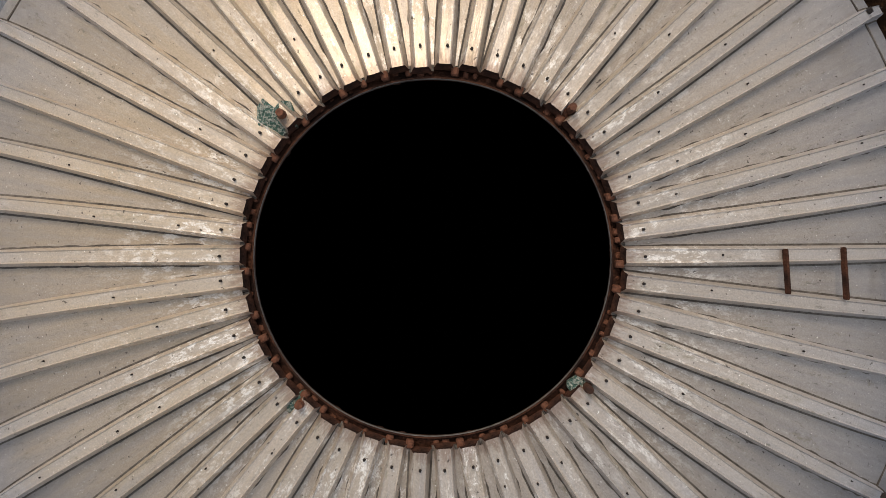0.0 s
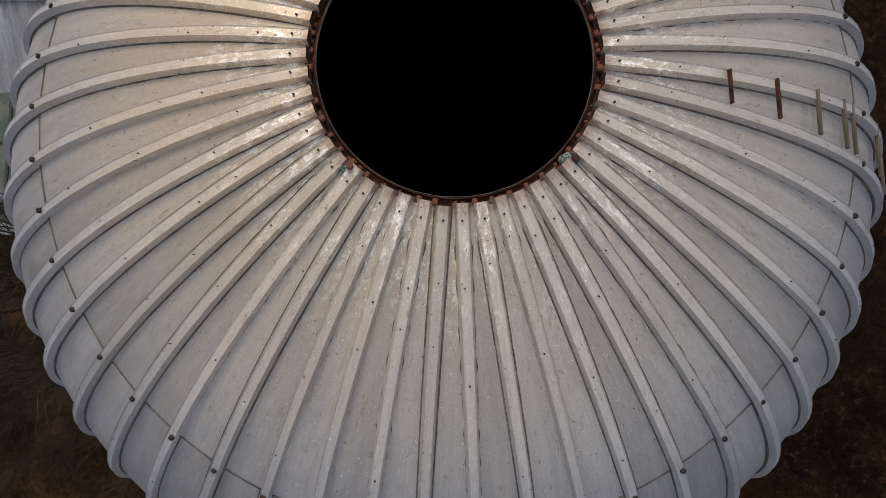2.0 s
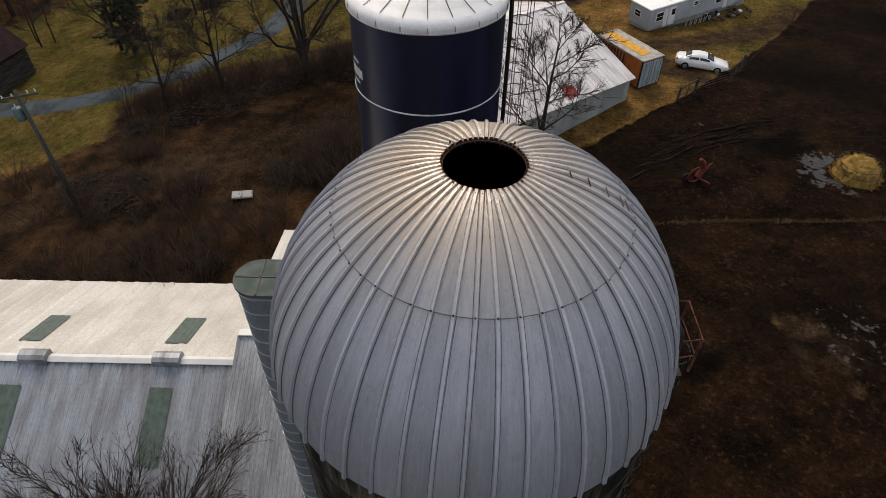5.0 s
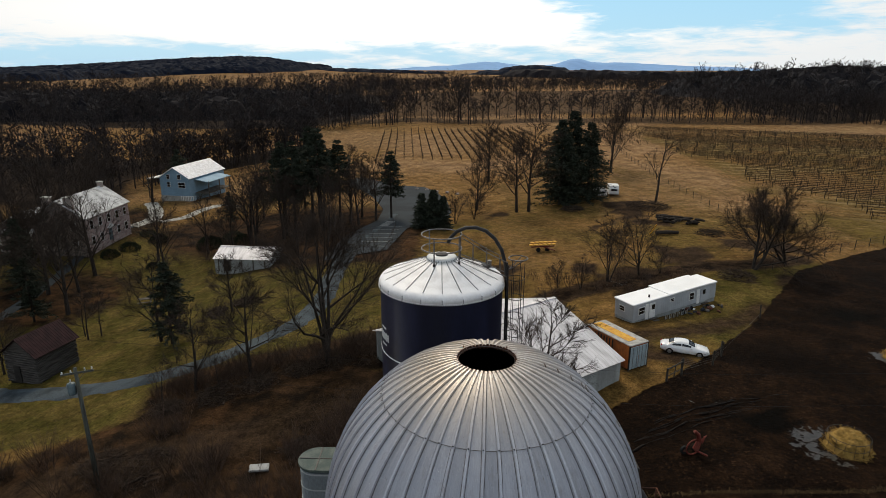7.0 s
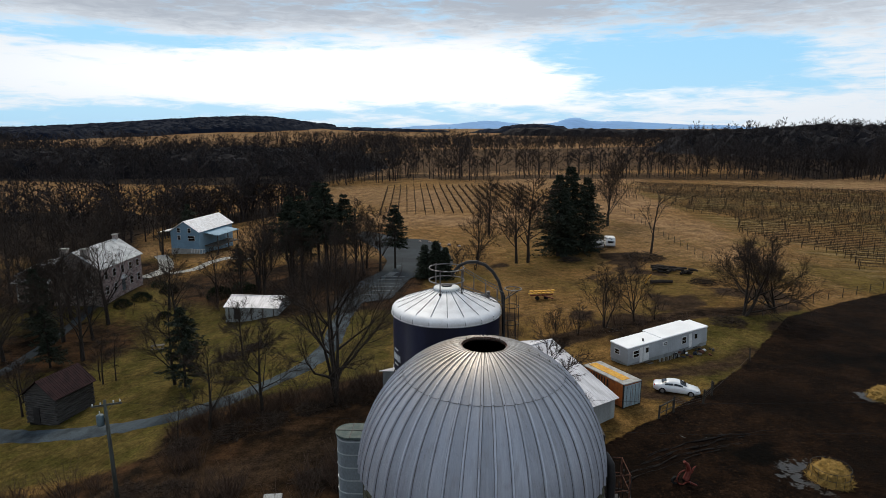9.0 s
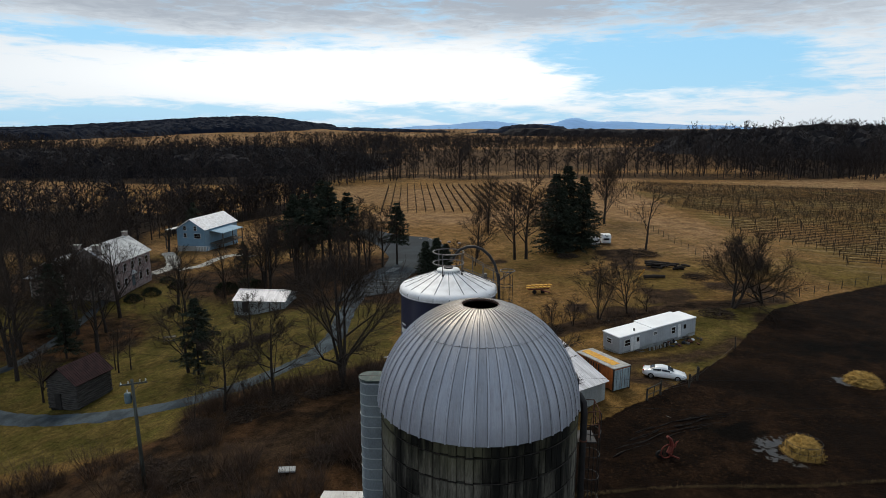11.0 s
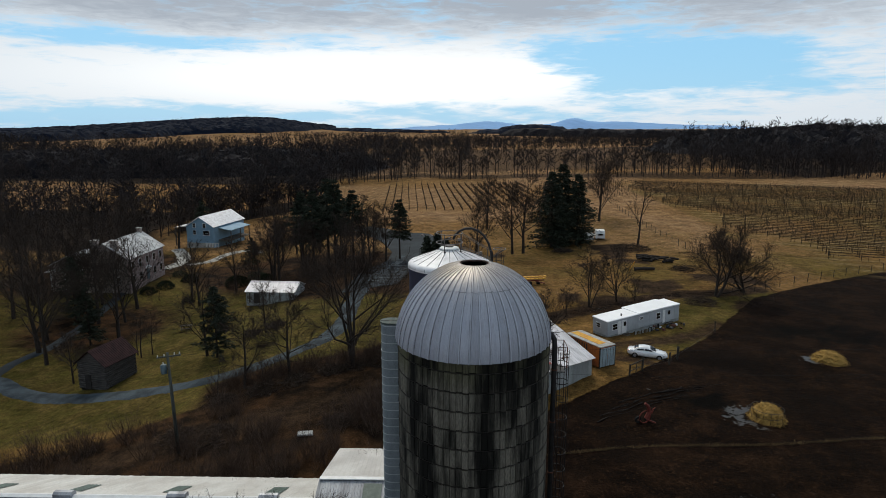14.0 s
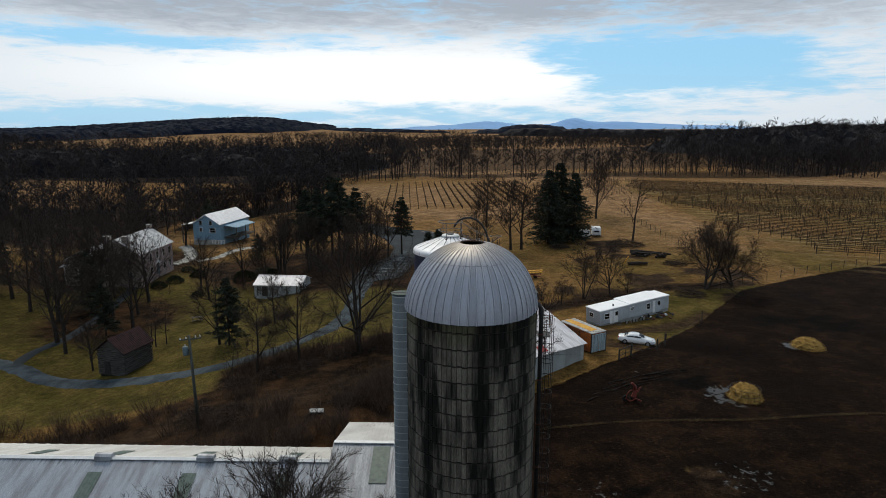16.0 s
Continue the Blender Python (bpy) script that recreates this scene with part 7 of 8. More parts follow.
stand(bushy, [(37.8, 66.6, 20, 1.12, 0), (43.9, 69.4, 200, 0.95, 14), (-71.6, 85.4, 70, 1.15, 0)])
dead = bare_tree("dead_tree", "leaning bare tree with few crooked limbs", grow(16, 13.0, 0.19, 0.55, 0.30, 8, 5, 4, 3, thin=1.2))
stand(dead, [(38.9, 110.4, 30, 1.2, 12)])
multi = bare_tree("sapling", "multi-stemmed bare sapling with upswept twigs", grow(17, 7.6, 0.13, 0.60, 0.12, 14, 6, 6, 4, stems=3, thin=0.8, segs=1))
stand(multi, [(18.5, 64.2, 0, 1.15, 0), (23.1, 65.9, 90, 1.15, 0), (15.0, 61.5, 200, 0.55, 0), (12.0, 62.0, 40, 0.5, 0), (26.0, 66.0, 130, 0.5, 0), (3.0, 101, 220, 0.9, 0), (-1.0, 97.0, 20, 0.8, 0)])
yard_tree = bare_tree("bare_tree", "many-branched bare tree standing in front of the barn", grow(18, 11.8, 0.13, 0.58, 0.14, 15, 6, 6, 3, stems=4, thin=0.80, flare=0.70))
stand(yard_tree, [(-8.8, -0.4, 0, 0.86, 0), (-11.6, -0.6, 200, 0.90, 0), (-10.2, -0.2, 250, 0.84, 0), (-13.4, -0.7, 60, 0.84, 0), (-16.6, -1.2, 120, 0.72, 0), (-7.2, -1.6, 110, 0.70, 0), (-4.8, -0.6, 160, 0.76, 0), (-10.4, -3.4, 20, 0.70, 0), (-19.6, -1.8, 130, 0.66, 0)])
tall = bare_tree("bare_tree", "tall dark bare tree near the stone house", grow(19, 15.6, 0.30, 0.58, 0.20, 13, 7, 5, 4, thin=1.1, segs=1))
stand(tall, [(-53.4, 66.4, 0, 0.95, 0), (-62.0, 60.4, 120, 1.1, 0), (-58.5, 82, 60, 1.0, 0), (-79, 84, 30, 1.05, 0), (-88, 100, 210, 1.1, 0), (-70, 80, 280, 0.9, 0), (-96, 92, 10, 1.1, 0), (-84, 72, 80, 1.0, 0),
             (-92, 120, 140, 1.05, 0), (-98, 108, 190, 1.1, 0), (-84, 124, 320, 0.95, 0), (-75, 62, 170, 1.0, 0), (-86, 84, 40, 1.1, 0), (-104, 76, 10, 1.15, 0), (-58, 56, 200, 0.85, 0), (-68, 70, 20, 0.95, 0), (-66, 84, 150, 0.85, 0), (-108, 120, 60, 1.1, 0), (-114, 95, 130, 1.1, 0), (-100, 132, 220, 1.05, 0), (-90, 140, 20, 1.0, 0), (-79, 116, 140, 0.9, 0), (-35, 91, 20, 0.8, 0), (-31, 94, 120, 0.85, 0), (-24, 94.5, 220, 0.8, 0), (-20, 99, 310, 0.75, 0), (-38.5, 98, 70, 0.85, 0), (-28, 112, 160, 0.8, 0), (-57, 75, 100, 0.75, 0), (-64.5, 66, 140, 0.85, 0), (-71, 84, 170, 0.95, 0), (-37, 94, 240, 0.9, 0), (-48, 132, 220, 0.9, 0), (-76, 138, 280, 1.0, 0), (-52, 146, 20, 0.9, 0), (-86, 132, 80, 1.0, 0), (-120, 108, 250, 1.1, 0), (-112, 84, 300, 1.1, 0), (-94, 64, 20, 1.0, 0), (-106, 60, 90, 1.05, 0), (-118, 70, 150, 1.1, 0), (-61, 74, 210, 0.9, 0), (-66.5, 93, 40, 0.7, 0), (-47.5, 83, 130, 0.72, 0), (-52, 90, 300, 0.75, 0), (-44, 92, 20, 0.7, 0), (-82, 96, 100, 1.0, 0), (-77, 76, 230, 1.0, 0), (-90, 76, 330, 1.05, 0), (-72, 55, 60, 0.9, 0), (-80, 106, 180, 0.9, 0), (-41, 127, 60, 0.8, 0), (-34, 122, 330, 0.8, 0), (-18, 96, 90, 0.7, 0)])

pine = needle_tree("tall dark pine with layered ragged boughs", conifer(21, 16.5, 3.9, 18, 8, 46, 0.36, 1.4, 1.2))
stand(pine, [(-30.0, 98.5, 0, 1.0, 0), (-26.0, 101, 70, 1.08, 0), (-33.5, 104, 140, 1.0, 0), (-23.0, 105, 220, 0.9, 0), (-29.0, 108, 290, 1.1, 0), (-12.6, 100.4, 30, 0.75, 0)])
fir = needle_tree("broad dark fir with boughs down to the ground", conifer(22, 17.2, 5.4, 30, 11, 40, 0.02, 0.95, 1.15))
stand(fir, [(20.0, 111.6, 0, 0.98, 0), (26.0, 113.5, 80, 0.92, 0), (23.0, 116.5, 150, 1.05, 0)])
spruce = needle_tree("young dark green spruce by the car park", conifer(23, 6.2, 2.0, 20, 9, 20, 0.03, 0.2))
stand(spruce, [(-6.6, 92.8, 0, 1.0, 0), (-4.6, 93.2, 90, 1.1, 0), (-2.9, 92.6, 200, 0.95, 0)])
cedar = needle_tree("dark ragged evergreen among bare trunks", conifer(24, 10.0, 2.7, 18, 7, 70, 0.14, 1.3, 0.75))
stand(cedar, [(-31.6, 50.6, 0, 0.95, 0), (-56.5, 64.0, 60, 0.9, 0), (-66, 76, 10, 1.1, 0), (-74, 150, 200, 1.2, 0), (-92, 88, 200, 1.5, 0), (-49, 117, 10, 0.7, 0)])


def evergreen_bush(label, spots):
    rnd = random.Random(31)
    sh = Shape()
    for _ in range(2600):
        d = Vector((rnd.gauss(0, 1), rnd.gauss(0, 1), rnd.gauss(0, 1))).normalized()
        d.z = abs(d.z)
        k = 1 + 0.22 * noise.noise(d * 2.4)
        p = Vector((d.x * 1.9, d.y * 1.9, d.z * 1.5)) * (k * rnd.uniform(0.78, 1.02))
        f = (d + Vector((rnd.gauss(0, 0.6), rnd.gauss(0, 0.6), rnd.gauss(0, 0.6)))).normalized()
        s = f.orthogonal().normalized() * rnd.uniform(0.04, 0.08)
        l = f * rnd.uniform(0.12, 0.26)
        sh.add([p - s, p + s, p + l], [(0, 1, 2)])
    t = thing("evergreen_bush", label, "bush", pose(0, 0, -60))
    part("stem", Shape().tube([(0, 0, -0.3), (0, 0, 1.0)], [0.12, 0.05], 6), BARK, t)
    tagged(part("leaves", sh, LEAF_DARK, t), kind="stuff")
    stand(t, spots)


evergreen_bush("rounded dark evergreen bush on the bank", [(-45.5, 97, 0, 1.3, 0), (-42.0, 100, 60, 1.2, 0), (-39.5, 97, 120, 1.0, 0), (-57.0, 101, 200, 0.9, 0), (-59.5, 95, 30, 0.9, 0), (-60.5, 104, 70, 0.8, 0), (-61.0, 91, 10, 0.8, 0), (-51, 86, 10, 0.6, 0)])


def pack(name, label, category, variants, spots, mat, seed):
    """Many alike plants joined into one object: spots of (x, y, size, sink)."""
    rnd = random.Random(seed)
    arrays = []
    for sh in variants:
        arrays.append((np.array(sh.v, dtype=np.float64), np.array([f for f in sh.f if len(f) == 3], dtype=np.int64).reshape(-1, 3),
                       np.array([f for f in sh.f if len(f) == 4], dtype=np.int64).reshape(-1, 4)))
    vs, tris, quads, off = [], [], [], 0
    for x, y, size, sink in spots:
        v, t3, q4 = arrays[rnd.randrange(len(arrays))]
        a = rnd.uniform(0, 2 * math.pi)
        c, s = math.cos(a) * size, math.sin(a) * size
        w = size * rnd.uniform(0.8, 1.15)
        vs.append(np.stack([v[:, 0] * c - v[:, 1] * s + x, v[:, 0] * s + v[:, 1] * c + y, v[:, 2] * w + land(x, y) - sink], 1))
        tris.append(t3 + off)
        quads.append(q4 + off)
        off += len(v)
    me = bpy.data.meshes.new(name)
    me.from_pydata(np.concatenate(vs).tolist(), [], np.concatenate(tris).tolist() + np.concatenate(quads).tolist())
    me.update()
    return tagged(part(name, me, mat, None, label), "", category, "", "stuff")


def wood_edge(y):
    """Where the wood on the far ridge ends towards the open fields."""
    return -930 + 0.148 * y + 170 * smooth01(1480, 1760, y)


def far_variant(seed, height, limbs, subs, twigs, blade, low=0.30, width=0.30):
    """A light bare tree for the far woods: trunk, limbs, branches and fine tapering twigs in a rounded crown."""
    rnd = random.Random(seed)
    sh = Shape()

    def sliver(p, e, w):
        d = e - p
        s = d.orthogonal().normalized()
        s.rotate(Matrix.Rotation(rnd.uniform(0, 3.14), 3, d.normalized()))
        sh.add([p - s * w, p + s * w, e], [(0, 1, 2)])

    top = Vector((rnd.uniform(-1.2, 1.2), rnd.uniform(-1.2, 1.2), height * 0.90))
    mid = Vector((rnd.uniform(-0.5, 0.5), rnd.uniform(-0.5, 0.5), height * 0.45))
    sh.tube([(0, 0, -0.5), mid, top], [0.013 * height, 0.008 * height, 0.03], 4, False)
    for i in range(limbs):
        u = low + (0.97 - low) * (i + rnd.random()) / limbs
        p = Vector((0, 0, -0.5)).lerp(mid, u / 0.5) if u < 0.5 else mid.lerp(top, (u - 0.5) / 0.5)
        a = rnd.uniform(0, 6.28)
        ln = height * width * (0.45 + 0.75 * math.sin(math.pi * min(1.0, (u - low) / (1 - low) * 0.8 + 0.25))) * rnd.uniform(0.65, 1.15)
        d = Vector((math.cos(a), math.sin(a), rnd.uniform(0.5, 1.3))).normalized()
        e = p + d * ln
        sliver(p, e, 0.006 * height)
        for _ in range(subs):
            q = p.lerp(e, rnd.uniform(0.25, 1.0))
            f = (d + Vector((rnd.gauss(0, 0.55), rnd.gauss(0, 0.55), rnd.gauss(0.15, 0.4)))).normalized()
            g = q + f * ln * rnd.uniform(0.25, 0.6)
            sliver(q, g, blade * 1.5)
            for _ in range(twigs):
                t = q.lerp(g, rnd.uniform(0.2, 1.0))
                sliver(t, t + (f + Vector((rnd.gauss(0, 0.7), rnd.gauss(0, 0.7), rnd.gauss(0.1, 0.5)))).normalized() * ln * rnd.uniform(0.10, 0.32), blade)
    return sh


rw = random.Random(77)
mids = [far_variant(40 + k, 13.5 + 1.4 * k, 13, 4, 10, 0.062, 0.30, 0.28) for k in range(6)]
fars = [far_variant(50 + k, 14.5 + 1.1 * k, 10, 4, 7, 0.115, 0.14, 0.28) for k in range(7)]
under = [far_variant(70 + k, 5.5 + k, 8, 3, 4, 0.085, 0.05, 0.36) for k in range(4)]
spots = []
# the row along the top of the vineyard and field
for k in range(290):
    x = -64 + 335 * rw.random()
    clump = 0.5 + 0.5 * noise.noise((x * 0.05, 2, 0))
    spots.append((x, 293 + rw.random() ** 1.4 * 36 - 0.08 * max(0, x - 60), rw.uniform(0.55, 0.85) + 0.30 * clump, 0))
pack("tree_row", "row of tall bare trees along the top of the fields", "woods", mids, spots, FAR_TWIG, 1)
spots = []
for k in range(900):
    x = -54 - rw.random() ** 0.8 * 330
    y = 286 + rw.random() ** 1.3 * 210
    spots.append((x, y, rw.uniform(0.68, 0.90) + 0.2 * noise.noise((x * 0.03, y * 0.03, 5)) + 0.6 * noise.noise((x * 0.013, 3, 5)) + 0.22 * smooth01(-200, -70, x), 0))
for k in range(260):
    x, y = rw.uniform(-220, -80), rw.uniform(142, 205)
    spots.append((x, y, rw.uniform(0.72, 1.0), 0))
for k in range(130):
    x = rw.uniform(-92, -56)
    spots.append((x, 168 + (x + 92) * 1.6 + rw.uniform(-6, 26), rw.uniform(0.65, 0.9), 0))
pack("left_woods", "dense bare brown woods behind the houses", "woods", fars, spots, FAR_TWIG, 2)
spots = []
for k in range(860):
    x = 140 + rw.random() * 400
    y = 282 + 0.05 * (x - 150) + rw.random() ** 1.1 * 230
    spots.append((x, y, rw.uniform(0.72, 0.92) + 0.15 * noise.noise((x * 0.03, y * 0.03, 6)) + 0.25 * noise.noise((x * 0.012, 5, 6)), 0))
pack("right_woods", "dark bare woods on the rising ground beyond the vineyard", "woods", fars, spots, FAR_TWIG, 3)
spots = []
# hedgerows and woodlots scattered over the far fields
for _ in range(26):
    cx, cy, turn = rw.uniform(-900, 800), 380 + 1100 * rw.random() ** 1.2, rw.uniform(-0.5, 0.5)
    if cx > 120 and cy < 560:
        continue
    ln, wd = rw.uniform(80, 300), rw.choice((5, 7, 10, 26, 40))
    for _ in range(int(ln * (0.16 if wd < 15 else 0.30))):
        u, w = rw.uniform(-0.5, 0.5) * ln, rw.gauss(0, 0.4) * wd
        spots.append((cx + u * math.cos(turn) - w * math.sin(turn), cy + u * math.sin(turn) + w * math.cos(turn), rw.uniform(0.7, 1.15), 0))
for k in range(850):
    x = rw.uniform(-160, 400)
    spots.append((x, 760 + 0.10 * x + rw.random() * 150, rw.uniform(0.8, 1.2), 0))
for k in range(240):
    x = rw.uniform(-900, 900)
    spots.append((x, 980 + 70 * math.sin(x * 0.006) + rw.gauss(0, 35), rw.uniform(0.8, 1.15), 0))
lite = [far_variant(60 + k, 15, 7, 2, 3, 0.32, 0.10, 0.32) for k in range(5)]
for bx, by, bl, bt, bn in ((-330, 820, 260, 0.12, 90), (-120, 820, 200, -0.1, 80), (-260, 1300, 300, -0.15, 120), (-60, 1150, 220, 0.1, 100), (-430, 1650, 300, 0.2, 120), (-150, 1750, 300, -0.05, 130)):
    for k in range(bn):
        u, w = rw.uniform(-0.5, 0.5) * bl, rw.gauss(0, 9)
        spots.append((bx + u * math.cos(bt) - w * math.sin(bt), by + u * math.sin(bt) + w * math.cos(bt), rw.uniform(0.6, 1.1), 0))
for k in range(400):
    x = rw.uniform(-420, -40)
    spots.append((x, 470 + 0.2 * x + rw.random() * 190, rw.uniform(0.6, 0.95), 0))
for k in range(1500):
    x = rw.uniform(-760, 40)
    belt = rw.choice((500, 540, 580, 620, 660, 700) if x < -330 else (520, 570, 640, 730, 840, 1000, 1180))
    if noise.noise((x * 0.008, belt * 0.1, 17)) > -0.12:
        spots.append((x, belt + 0.10 * x + 40 * math.sin(x * 0.011 + belt) + rw.gauss(0, 13), rw.uniform(0.7, 1.1), 0))
for k in range(420):
    y = 720 + 900 * rw.random() ** 0.8
    spots.append((wood_edge(y) - 15 + 40 * noise.noise((-3, y * 0.006, 3)) - rw.random() ** 2 * 90, y, rw.uniform(0.8, 1.2), 0))
for k in range(260):
    spots.append((rw.uniform(-1500, -560), 1930 + rw.uniform(-40, 40), rw.uniform(0.9, 1.35), 0))
pack("far_woods", "distant bare hedgerow woods between pale fields", "woods", lite, spots, FAR_TWIG, 4)


spots = []
for k in range(240):
    x = rw.uniform(-300, -52)
    spots.append((x, 284 + rw.random() ** 2 * 60, rw.uniform(0.6, 1.2), 0))
for k in range(240):
    x = rw.uniform(135, 420)
    spots.append((x, 282 + 0.05 * (x - 150) + rw.random() ** 2 * 50, rw.uniform(0.6, 1.2), 0))
for k in range(170):
    x = rw.uniform(-60, 150)
    spots.append((x, 294 + rw.random() * 30, rw.uniform(0.35, 0.8), 0))
for k in range(200):
    x = rw.uniform(-220, -62)
    spots.append((x, rw.uniform(136, 204) if x < -90 else 164 + (x + 92) * 1.6 + rw.uniform(-4, 30), rw.uniform(0.5, 1.0), 0))
pack("understory", "tangled leafless underwood along the edges of the woods", "woods", under, spots, FAR_TWIG, 6)


def scrub_variant(seed, h):
    """A leafless shrub of forked, tapering stems."""
    rnd = random.Random(seed)
    sh = Shape()
    for _ in range(11):
        a = rnd.uniform(0, 6.28)
        d = Vector((math.cos(a) * 0.45, math.sin(a) * 0.45, 1)).normalized()
        p = Vector((rnd.gauss(0, 0.25), rnd.gauss(0, 0.25), -0.1))
        e = p + d * h * rnd.uniform(0.6, 1.0)
        sh.tube([p, e], [0.020, 0.006], 3, False)
        for _ in range(9):
            q = p.lerp(e, rnd.uniform(0.2, 0.98))
            f = (d + Vector((rnd.gauss(0, 0.6), rnd.gauss(0, 0.6), rnd.gauss(0.2, 0.35)))).normalized() * h * rnd.uniform(0.15, 0.4)
            s = f.orthogonal().normalized() * 0.007
            sh.add([q - s, q + s, q + f], [(0, 1, 2)])
    return sh


spots = []
for k in range(1900):
    x = rw.uniform(-70, -6)
    y = 15 + rw.random() * (16 if x > -22 else 20)
    if y + 6 * smooth01(-24, -40, x) < 37 and beside(x, y, TRACK) > 2.0 and noise.noise((x * 0.16, y * 0.16, 21)) > (0.10 if y > 27 else -0.12) and math.hypot(x + 13.9, y - 24.0) > 2.6:
        spots.append((x, y, rw.uniform(0.3, 1.1), 0))
for k in range(70):
    spots.append((rw.uniform(-13, -3.4), rw.uniform(-9, 1.0), rw.uniform(0.3, 0.9), 0))
for k in range(150):
    u = rw.random()
    spots.append((-27 + 21 * u + rw.uniform(-1, 1), 37.3 + 6 * u + rw.uniform(-1.5, 1.5), rw.uniform(0.5, 1.0), 0))
for k in range(60):
    spots.append((rw.uniform(6, 30), rw.uniform(60, 68), rw.uniform(0.35, 0.8), 0))
for k in range(40):
    spots.append((rw.uniform(-66, -56), rw.uniform(84, 108), rw.uniform(0.4, 0.7), 0))
for k in range(70):
    spots.append((rw.uniform(-50, -18), rw.uniform(84, 104), rw.uniform(0.6, 1.1), 0))
pack("scrub", "reddish-brown leafless scrub and brambles", "scrub", [scrub_variant(80 + k, 2.2 + 0.5 * k) for k in range(4)], spots, TWIG_RED, 5)


def brush_pile(x, y, r, h, seed, n=420):
    rnd = random.Random(seed)
    sh = Shape()
    for _ in range(n):
        a, q = rnd.uniform(0, 6.28), r * math.sqrt(rnd.random())
        p = Vector((q * math.cos(a), q * math.sin(a), h * (1 - (q / r) ** 2) * rnd.random()))
        d = Vector((rnd.gauss(0, 1), rnd.gauss(0, 1), rnd.gauss(0, 0.35))).normalized() * rnd.uniform(0.6, 1.8)
        sh.tube([p - d * 0.5, p + d * 0.5], [0.020, 0.007], 3, False)
    for _ in range(5):
        a, q = rnd.uniform(0, 6.28), r * rnd.random() * 0.8
        p, d = Vector((q * math.cos(a), q * math.sin(a), 0.12)), Vector((rnd.gauss(0, 1), rnd.gauss(0, 1), 0.1)).normalized() * rnd.uniform(0.8, 1.6)
        sh.tube([p - d * 0.5, p + d * 0.5], [0.10, 0.08], 7)
    lone("brush_pile", sh, BRUSH, "pile of cut brown branches on the grass", "brush pile", pose(x, y, land(x, y)), "", "stuff")


for args in ((36.0, 105.5, 4.2, 1.3, 1, 900), (-9.0, 42.4, 2.8, 0.9, 2), (-11.8, 40.6, 1.9, 0.7, 8), (-24.6, 34.9, 1.5, 0.5, 3), (-20.6, 35.9, 2.0, 0.8, 4), (-17.4, 37.4, 1.8, 0.7, 9), (-14.4, 39.2, 1.6, 0.6, 10), (-26.5, 60.5, 1.6, 0.5, 11), (-29.2, 58.4, 1.6, 0.5, 12), (-11.2, 27.0, 1.4, 0.6, 13), (-22.0, 26.4, 2.4, 0.9, 14), (-26.0, 27.4, 2.0, 0.8, 15), (22.0, 106.5, 2.4, 0.8, 5), (39.5, 84.5, 2.2, 0.8, 6), (34.8, 63.5, 2.4, 0.9, 7)):
    brush_pile(*args)


# ---- vineyard ----
def vineyard():
    rnd = random.Random(5)
    sh, vines = Shape(), Shape()

    def row(ax, ay, bx, by, every, height, density, thick=1.0, canes=0):
        n = max(2, int(math.hypot(bx - ax, by - ay) / every))
        last = None
        for k in range(n + 1):
            u = k / n
            x, y = ax + (bx - ax) * u + rnd.uniform(-0.08, 0.08), ay + (by - ay) * u + rnd.uniform(-0.08, 0.08)
            z = land(x, y)
            sh.tube([(x, y, z - 0.2), (x + rnd.uniform(-0.05, 0.05), y, z + height)], 0.066, 4, False)
            if last:
                for _ in range(density):
                    w = rnd.random()
                    p = Vector(last).lerp(Vector((x, y, z)), w) + Vector((0, 0, height * rnd.uniform(0.45, 0.7)))
                    d = Vector(((bx - ax), (by - ay), 0)).normalized() * rnd.uniform(-1.1, 1.1) + Vector((rnd.gauss(0, 0.12), rnd.gauss(0, 0.12), rnd.gauss(0.05, 0.22))) * thick
                    vines.tube([p, p + d], [0.040 * thick, 0.018 * thick], 3, False)
                    vines.tube([p - Vector((0, 0, height * 0.55)), p], [0.035 * thick, 0.03 * thick], 3, False)
                along = Vector(((bx - ax), (by - ay), 0)).normalized()
                for _ in range(canes):
                    p = Vector(last).lerp(Vector((x, y, z)), rnd.random()) + Vector((0, 0, height * rnd.uniform(0.42, 0.55)))
                    tip = p + along * rnd.gauss(0, 0.25) + Vector((rnd.gauss(0, 0.12), rnd.gauss(0, 0.12), height * rnd.uniform(0.25, 0.5)))
                    vines.add([p - along * 0.035, p + along * 0.035, tip], [(0, 1, 2)])
                if canes:
                    vines.tube([Vector(last) + Vector((0, 0, height * 0.5)), Vector((x, y, z + height * 0.5))], 0.055, 3, False)
            if last:
                for hz in (0.55, 0.92):
                    vines.tube([(last[0], last[1], last[2] + height * hz), (x, y, z + height * hz)], 0.016, 3, False)
            last = (x, y, z)

    for k in range(21):
        x = -25.4 + 2.92 * k
        row(x, 176 + 1.5 * math.sin(k), x - 7.2, 266 + 2 * math.sin(k * 1.7), 5.5, 1.4, 13, 1.4)
    for k in range(62):
        y = 96 + 2.75 * k
        x0 = 72 + 4 * math.sin(k * 0.35) + max(0, y - 200) * 0.05
        row(x0, y, x0 + 130, y - 48, 5.2, 1.55, 2, canes=9)
    for k in range(6):
        row(52 + 2.6 * k, 205, 60 + 2.6 * k, 285, 5.5, 1.6, 4)
    tagged(part("vineyard_posts", sh, VINE_POST, None, "ranks of thin wooden vineyard posts on the slope"), "", "vineyard", "", "stuff")
    tagged(part("vineyard_vines", vines, VINE, None, "bare brown trellised vines in long rows"), "", "vineyard", "", "stuff")


vineyard()


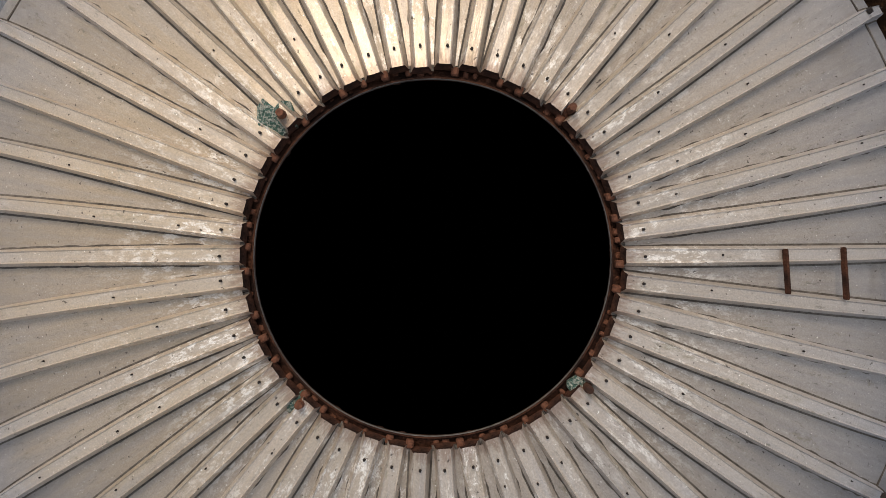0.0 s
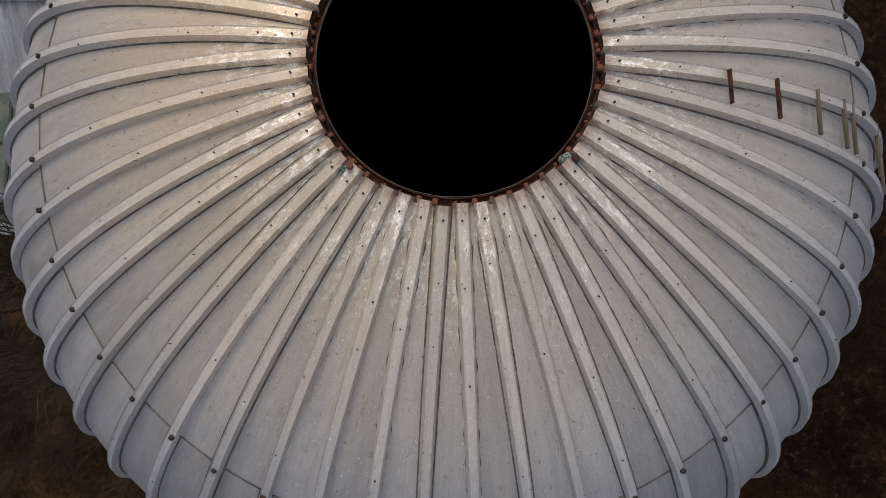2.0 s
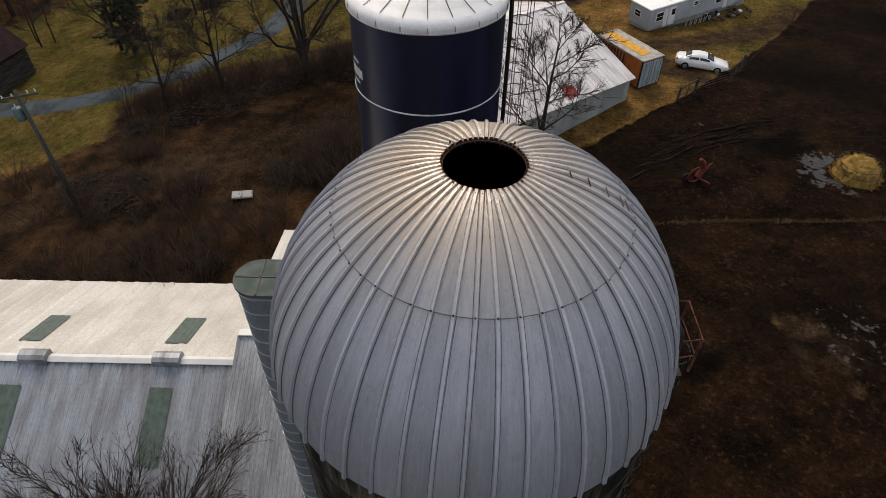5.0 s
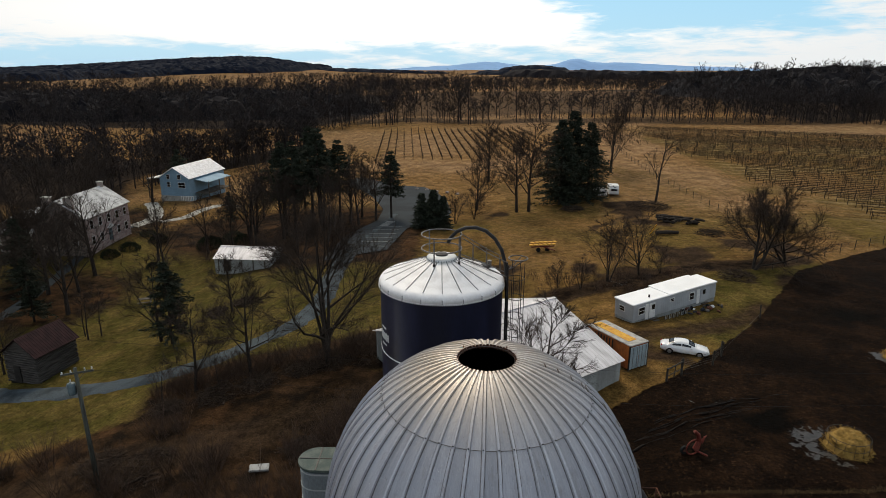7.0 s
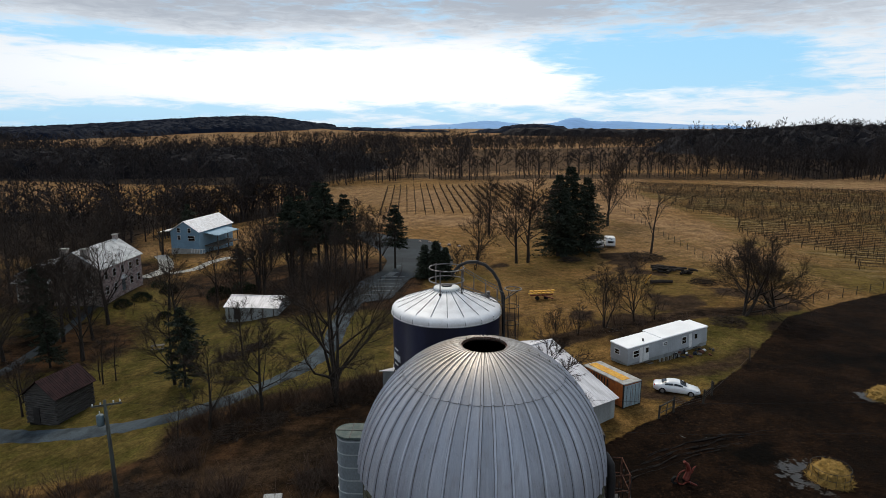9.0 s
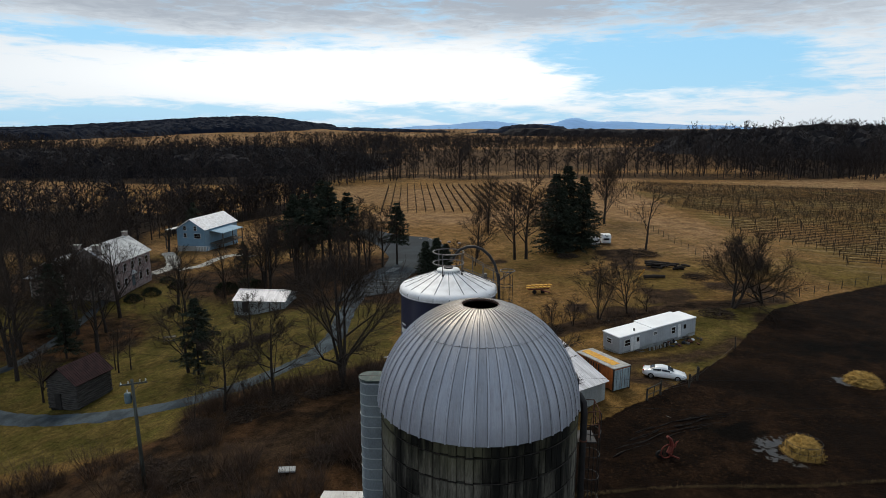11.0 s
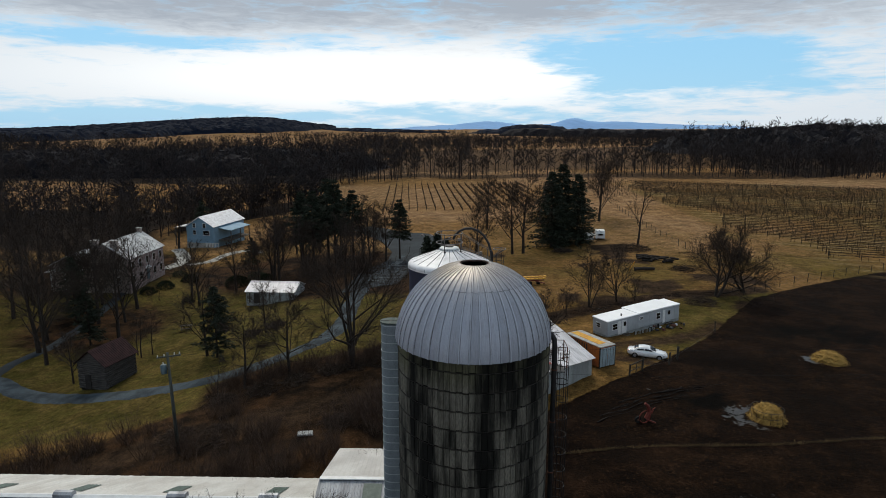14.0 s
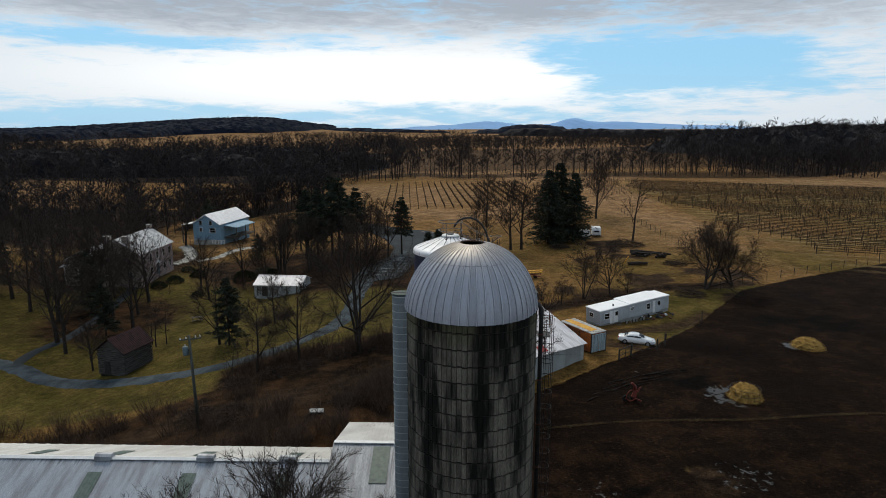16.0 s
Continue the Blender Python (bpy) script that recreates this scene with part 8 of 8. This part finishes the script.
# ---- a strip of dry grass along a wire across the mud ----
def grass_line():
    rnd = random.Random(8)
    sh = Shape()
    for _ in range(2400):
        u = rnd.random()
        x, y = 6.6 + 33 * u + rnd.gauss(0, 0.1), 21.3 + 2.4 * u + 0.3 * math.sin(u * 9) + rnd.gauss(0, 0.10)
        z = land(x, y)
        h = rnd.uniform(0.06, 0.20)
        dx, dy = rnd.gauss(0, 0.10), rnd.gauss(0, 0.10)
        sh.add([(x - 0.02, y, z), (x + 0.02, y, z), (x + dx, y + dy, z + h)], [(0, 1, 2)])
    lone("dry_grass_strip", sh, DRY_GRASS, "thin strip of dry grass across the mud", "grass", kind="stuff")


grass_line()


# ---- wheel ruts pressed into the mud by the gate ----
def wheel_ruts():
    rnd = random.Random(23)
    sh = Shape()
    for r in (0.0, 0.34, 1.5, 1.86, 3.2, 3.5, 4.6):
        start, run = rnd.uniform(0.0, 0.2), rnd.uniform(0.6, 0.8)
        pts, rad = [], []
        for k in range(46):
            u = start + run * k / 45
            x = 11.6 + 15.0 * u + 0.25 * noise.noise((u * 9, r, 1))
            y = 28.6 + 9.2 * u - 3.6 * u * u - 0.42 * r + 0.3 * noise.noise((u * 7, r, 5))
            pts.append(Vector((x, y, land(x, y) + 0.01)))
            rad.append(0.012 + 0.055 * max(0.0, 0.25 + 1.3 * noise.noise((u * 26, r, 9))))
        sh.tube(pts, rad, 6)
    lone("mud_ruts", sh, MUD_RIDGE, "curved wheel ruts with raised edges in wet mud", "ruts", kind="stuff")


wheel_ruts()


# ---- far hills ----
def canopy(name, label, cx, cy, rx, ry, step, rise, mat, seed):
    """The rough treetops of a far wooded hill."""
    sh, rnd = Shape(), random.Random(seed)
    nx, ny = int(2 * rx / step), int(2 * ry / step)
    for j in range(ny + 1):
        for i in range(nx + 1):
            x, y = cx - rx + 2 * rx * i / nx, cy - ry + 2 * ry * j / ny
            d = math.hypot((x - cx) / rx, (y - cy) / ry)
            k = 1 - smooth01(0.80 + 0.15 * noise.noise((x * 0.004, y * 0.004, seed)), 0.98, d)
            h = (rise + 3 * noise.noise((x * 0.03, y * 0.03, seed)) + rnd.uniform(-3.6, 3.4)) * k - 4 * (1 - k)
            sh.v.append((x, y, land(x, y) + h))
    for j in range(ny):
        for i in range(nx):
            a = j * (nx + 1) + i
            sh.f.append((a, a + 1, a + nx + 2, a + nx + 1))
    return lone(name, sh, mat, label, "hill", kind="stuff")


def wooded_ridge():
    """The big wood on the near slope and crest of the far ridge, its lower edge running down to one side."""
    sh = Shape()
    rnd = random.Random(61)
    nx, ny, step = 205, 216, 7.4
    for j in range(ny + 1):
        for i in range(nx + 1):
            x, y = -1960 + step * i, 660 + step * j
            edge = wood_edge(y) + 46 * noise.noise((x * 0.006, y * 0.006, 3))
            k = smooth01(12, -14, x - edge) * smooth01(690, 725, y + 40 * noise.noise((x * 0.01, y * 0.01, 7)))
            h = (13 + 2.5 * noise.noise((x * 0.03, y * 0.03, 1)) + rnd.uniform(-4.0, 4.2)) * k - 5 * (1 - k)
            sh.v.append((x, y, land(x, y) + h))
    for j in range(ny):
        for i in range(nx):
            a = j * (nx + 1) + i
            sh.f.append((a, a + 1, a + nx + 2, a + nx + 1))
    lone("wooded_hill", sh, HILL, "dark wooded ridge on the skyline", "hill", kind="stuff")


wooded_ridge()
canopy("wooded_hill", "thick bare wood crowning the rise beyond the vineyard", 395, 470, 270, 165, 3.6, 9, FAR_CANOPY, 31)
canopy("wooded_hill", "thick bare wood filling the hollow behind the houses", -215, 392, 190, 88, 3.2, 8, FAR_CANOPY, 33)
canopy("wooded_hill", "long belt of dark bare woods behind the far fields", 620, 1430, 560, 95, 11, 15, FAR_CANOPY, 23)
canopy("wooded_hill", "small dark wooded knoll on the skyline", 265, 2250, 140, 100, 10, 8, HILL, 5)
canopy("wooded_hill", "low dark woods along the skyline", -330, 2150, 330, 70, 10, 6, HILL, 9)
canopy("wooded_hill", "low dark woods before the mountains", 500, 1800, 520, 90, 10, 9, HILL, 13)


def mountains():
    sh = Shape()
    n = 240
    for i in range(n + 1):
        az = -8 + 36 * i / n
        x = 4650 * math.tan(radians(az))
        h = 27 + 30 * math.exp(-((az - 2.6) / 2.4) ** 2) + 34 * math.exp(-((az - 10.2) / 1.3) ** 2) + 28 * math.exp(-((az - 13.5) / 5.0) ** 2)
        h += 5 * noise.noise((az * 0.9, 3, 0)) + 2 * noise.noise((az * 3.0, 9, 0))
        edge = smooth01(-8, -1, az) * (1 - smooth01(22, 28, az))
        for y, k in ((4250, 0.0), (4500, 0.75), (4650, 1.0), (4750, 0.0)):
            sh.v.append((x * y / 4650, y, -4 + h * edge * k))
    for i in range(n):
        for j in range(3):
            a = i * 4 + j
            sh.f.append((a, a + 4, a + 5, a + 1))
    lone("mountain_ridge", sh, MOUNTAIN, "mountain ridge on the horizon, pale blue haze in its colour", "mountains", kind="structure", smooth=True)


mountains()


# ---- the staves of the silo wall that the camera passes nearest ----
for h, a, z, out in wall_parts:
    part("stave", stave_full if h > 0.5 else stave_half, STAVE, silo, at=pose(out * math.cos(a), out * math.sin(a), z, 0, 0, math.degrees(a)))
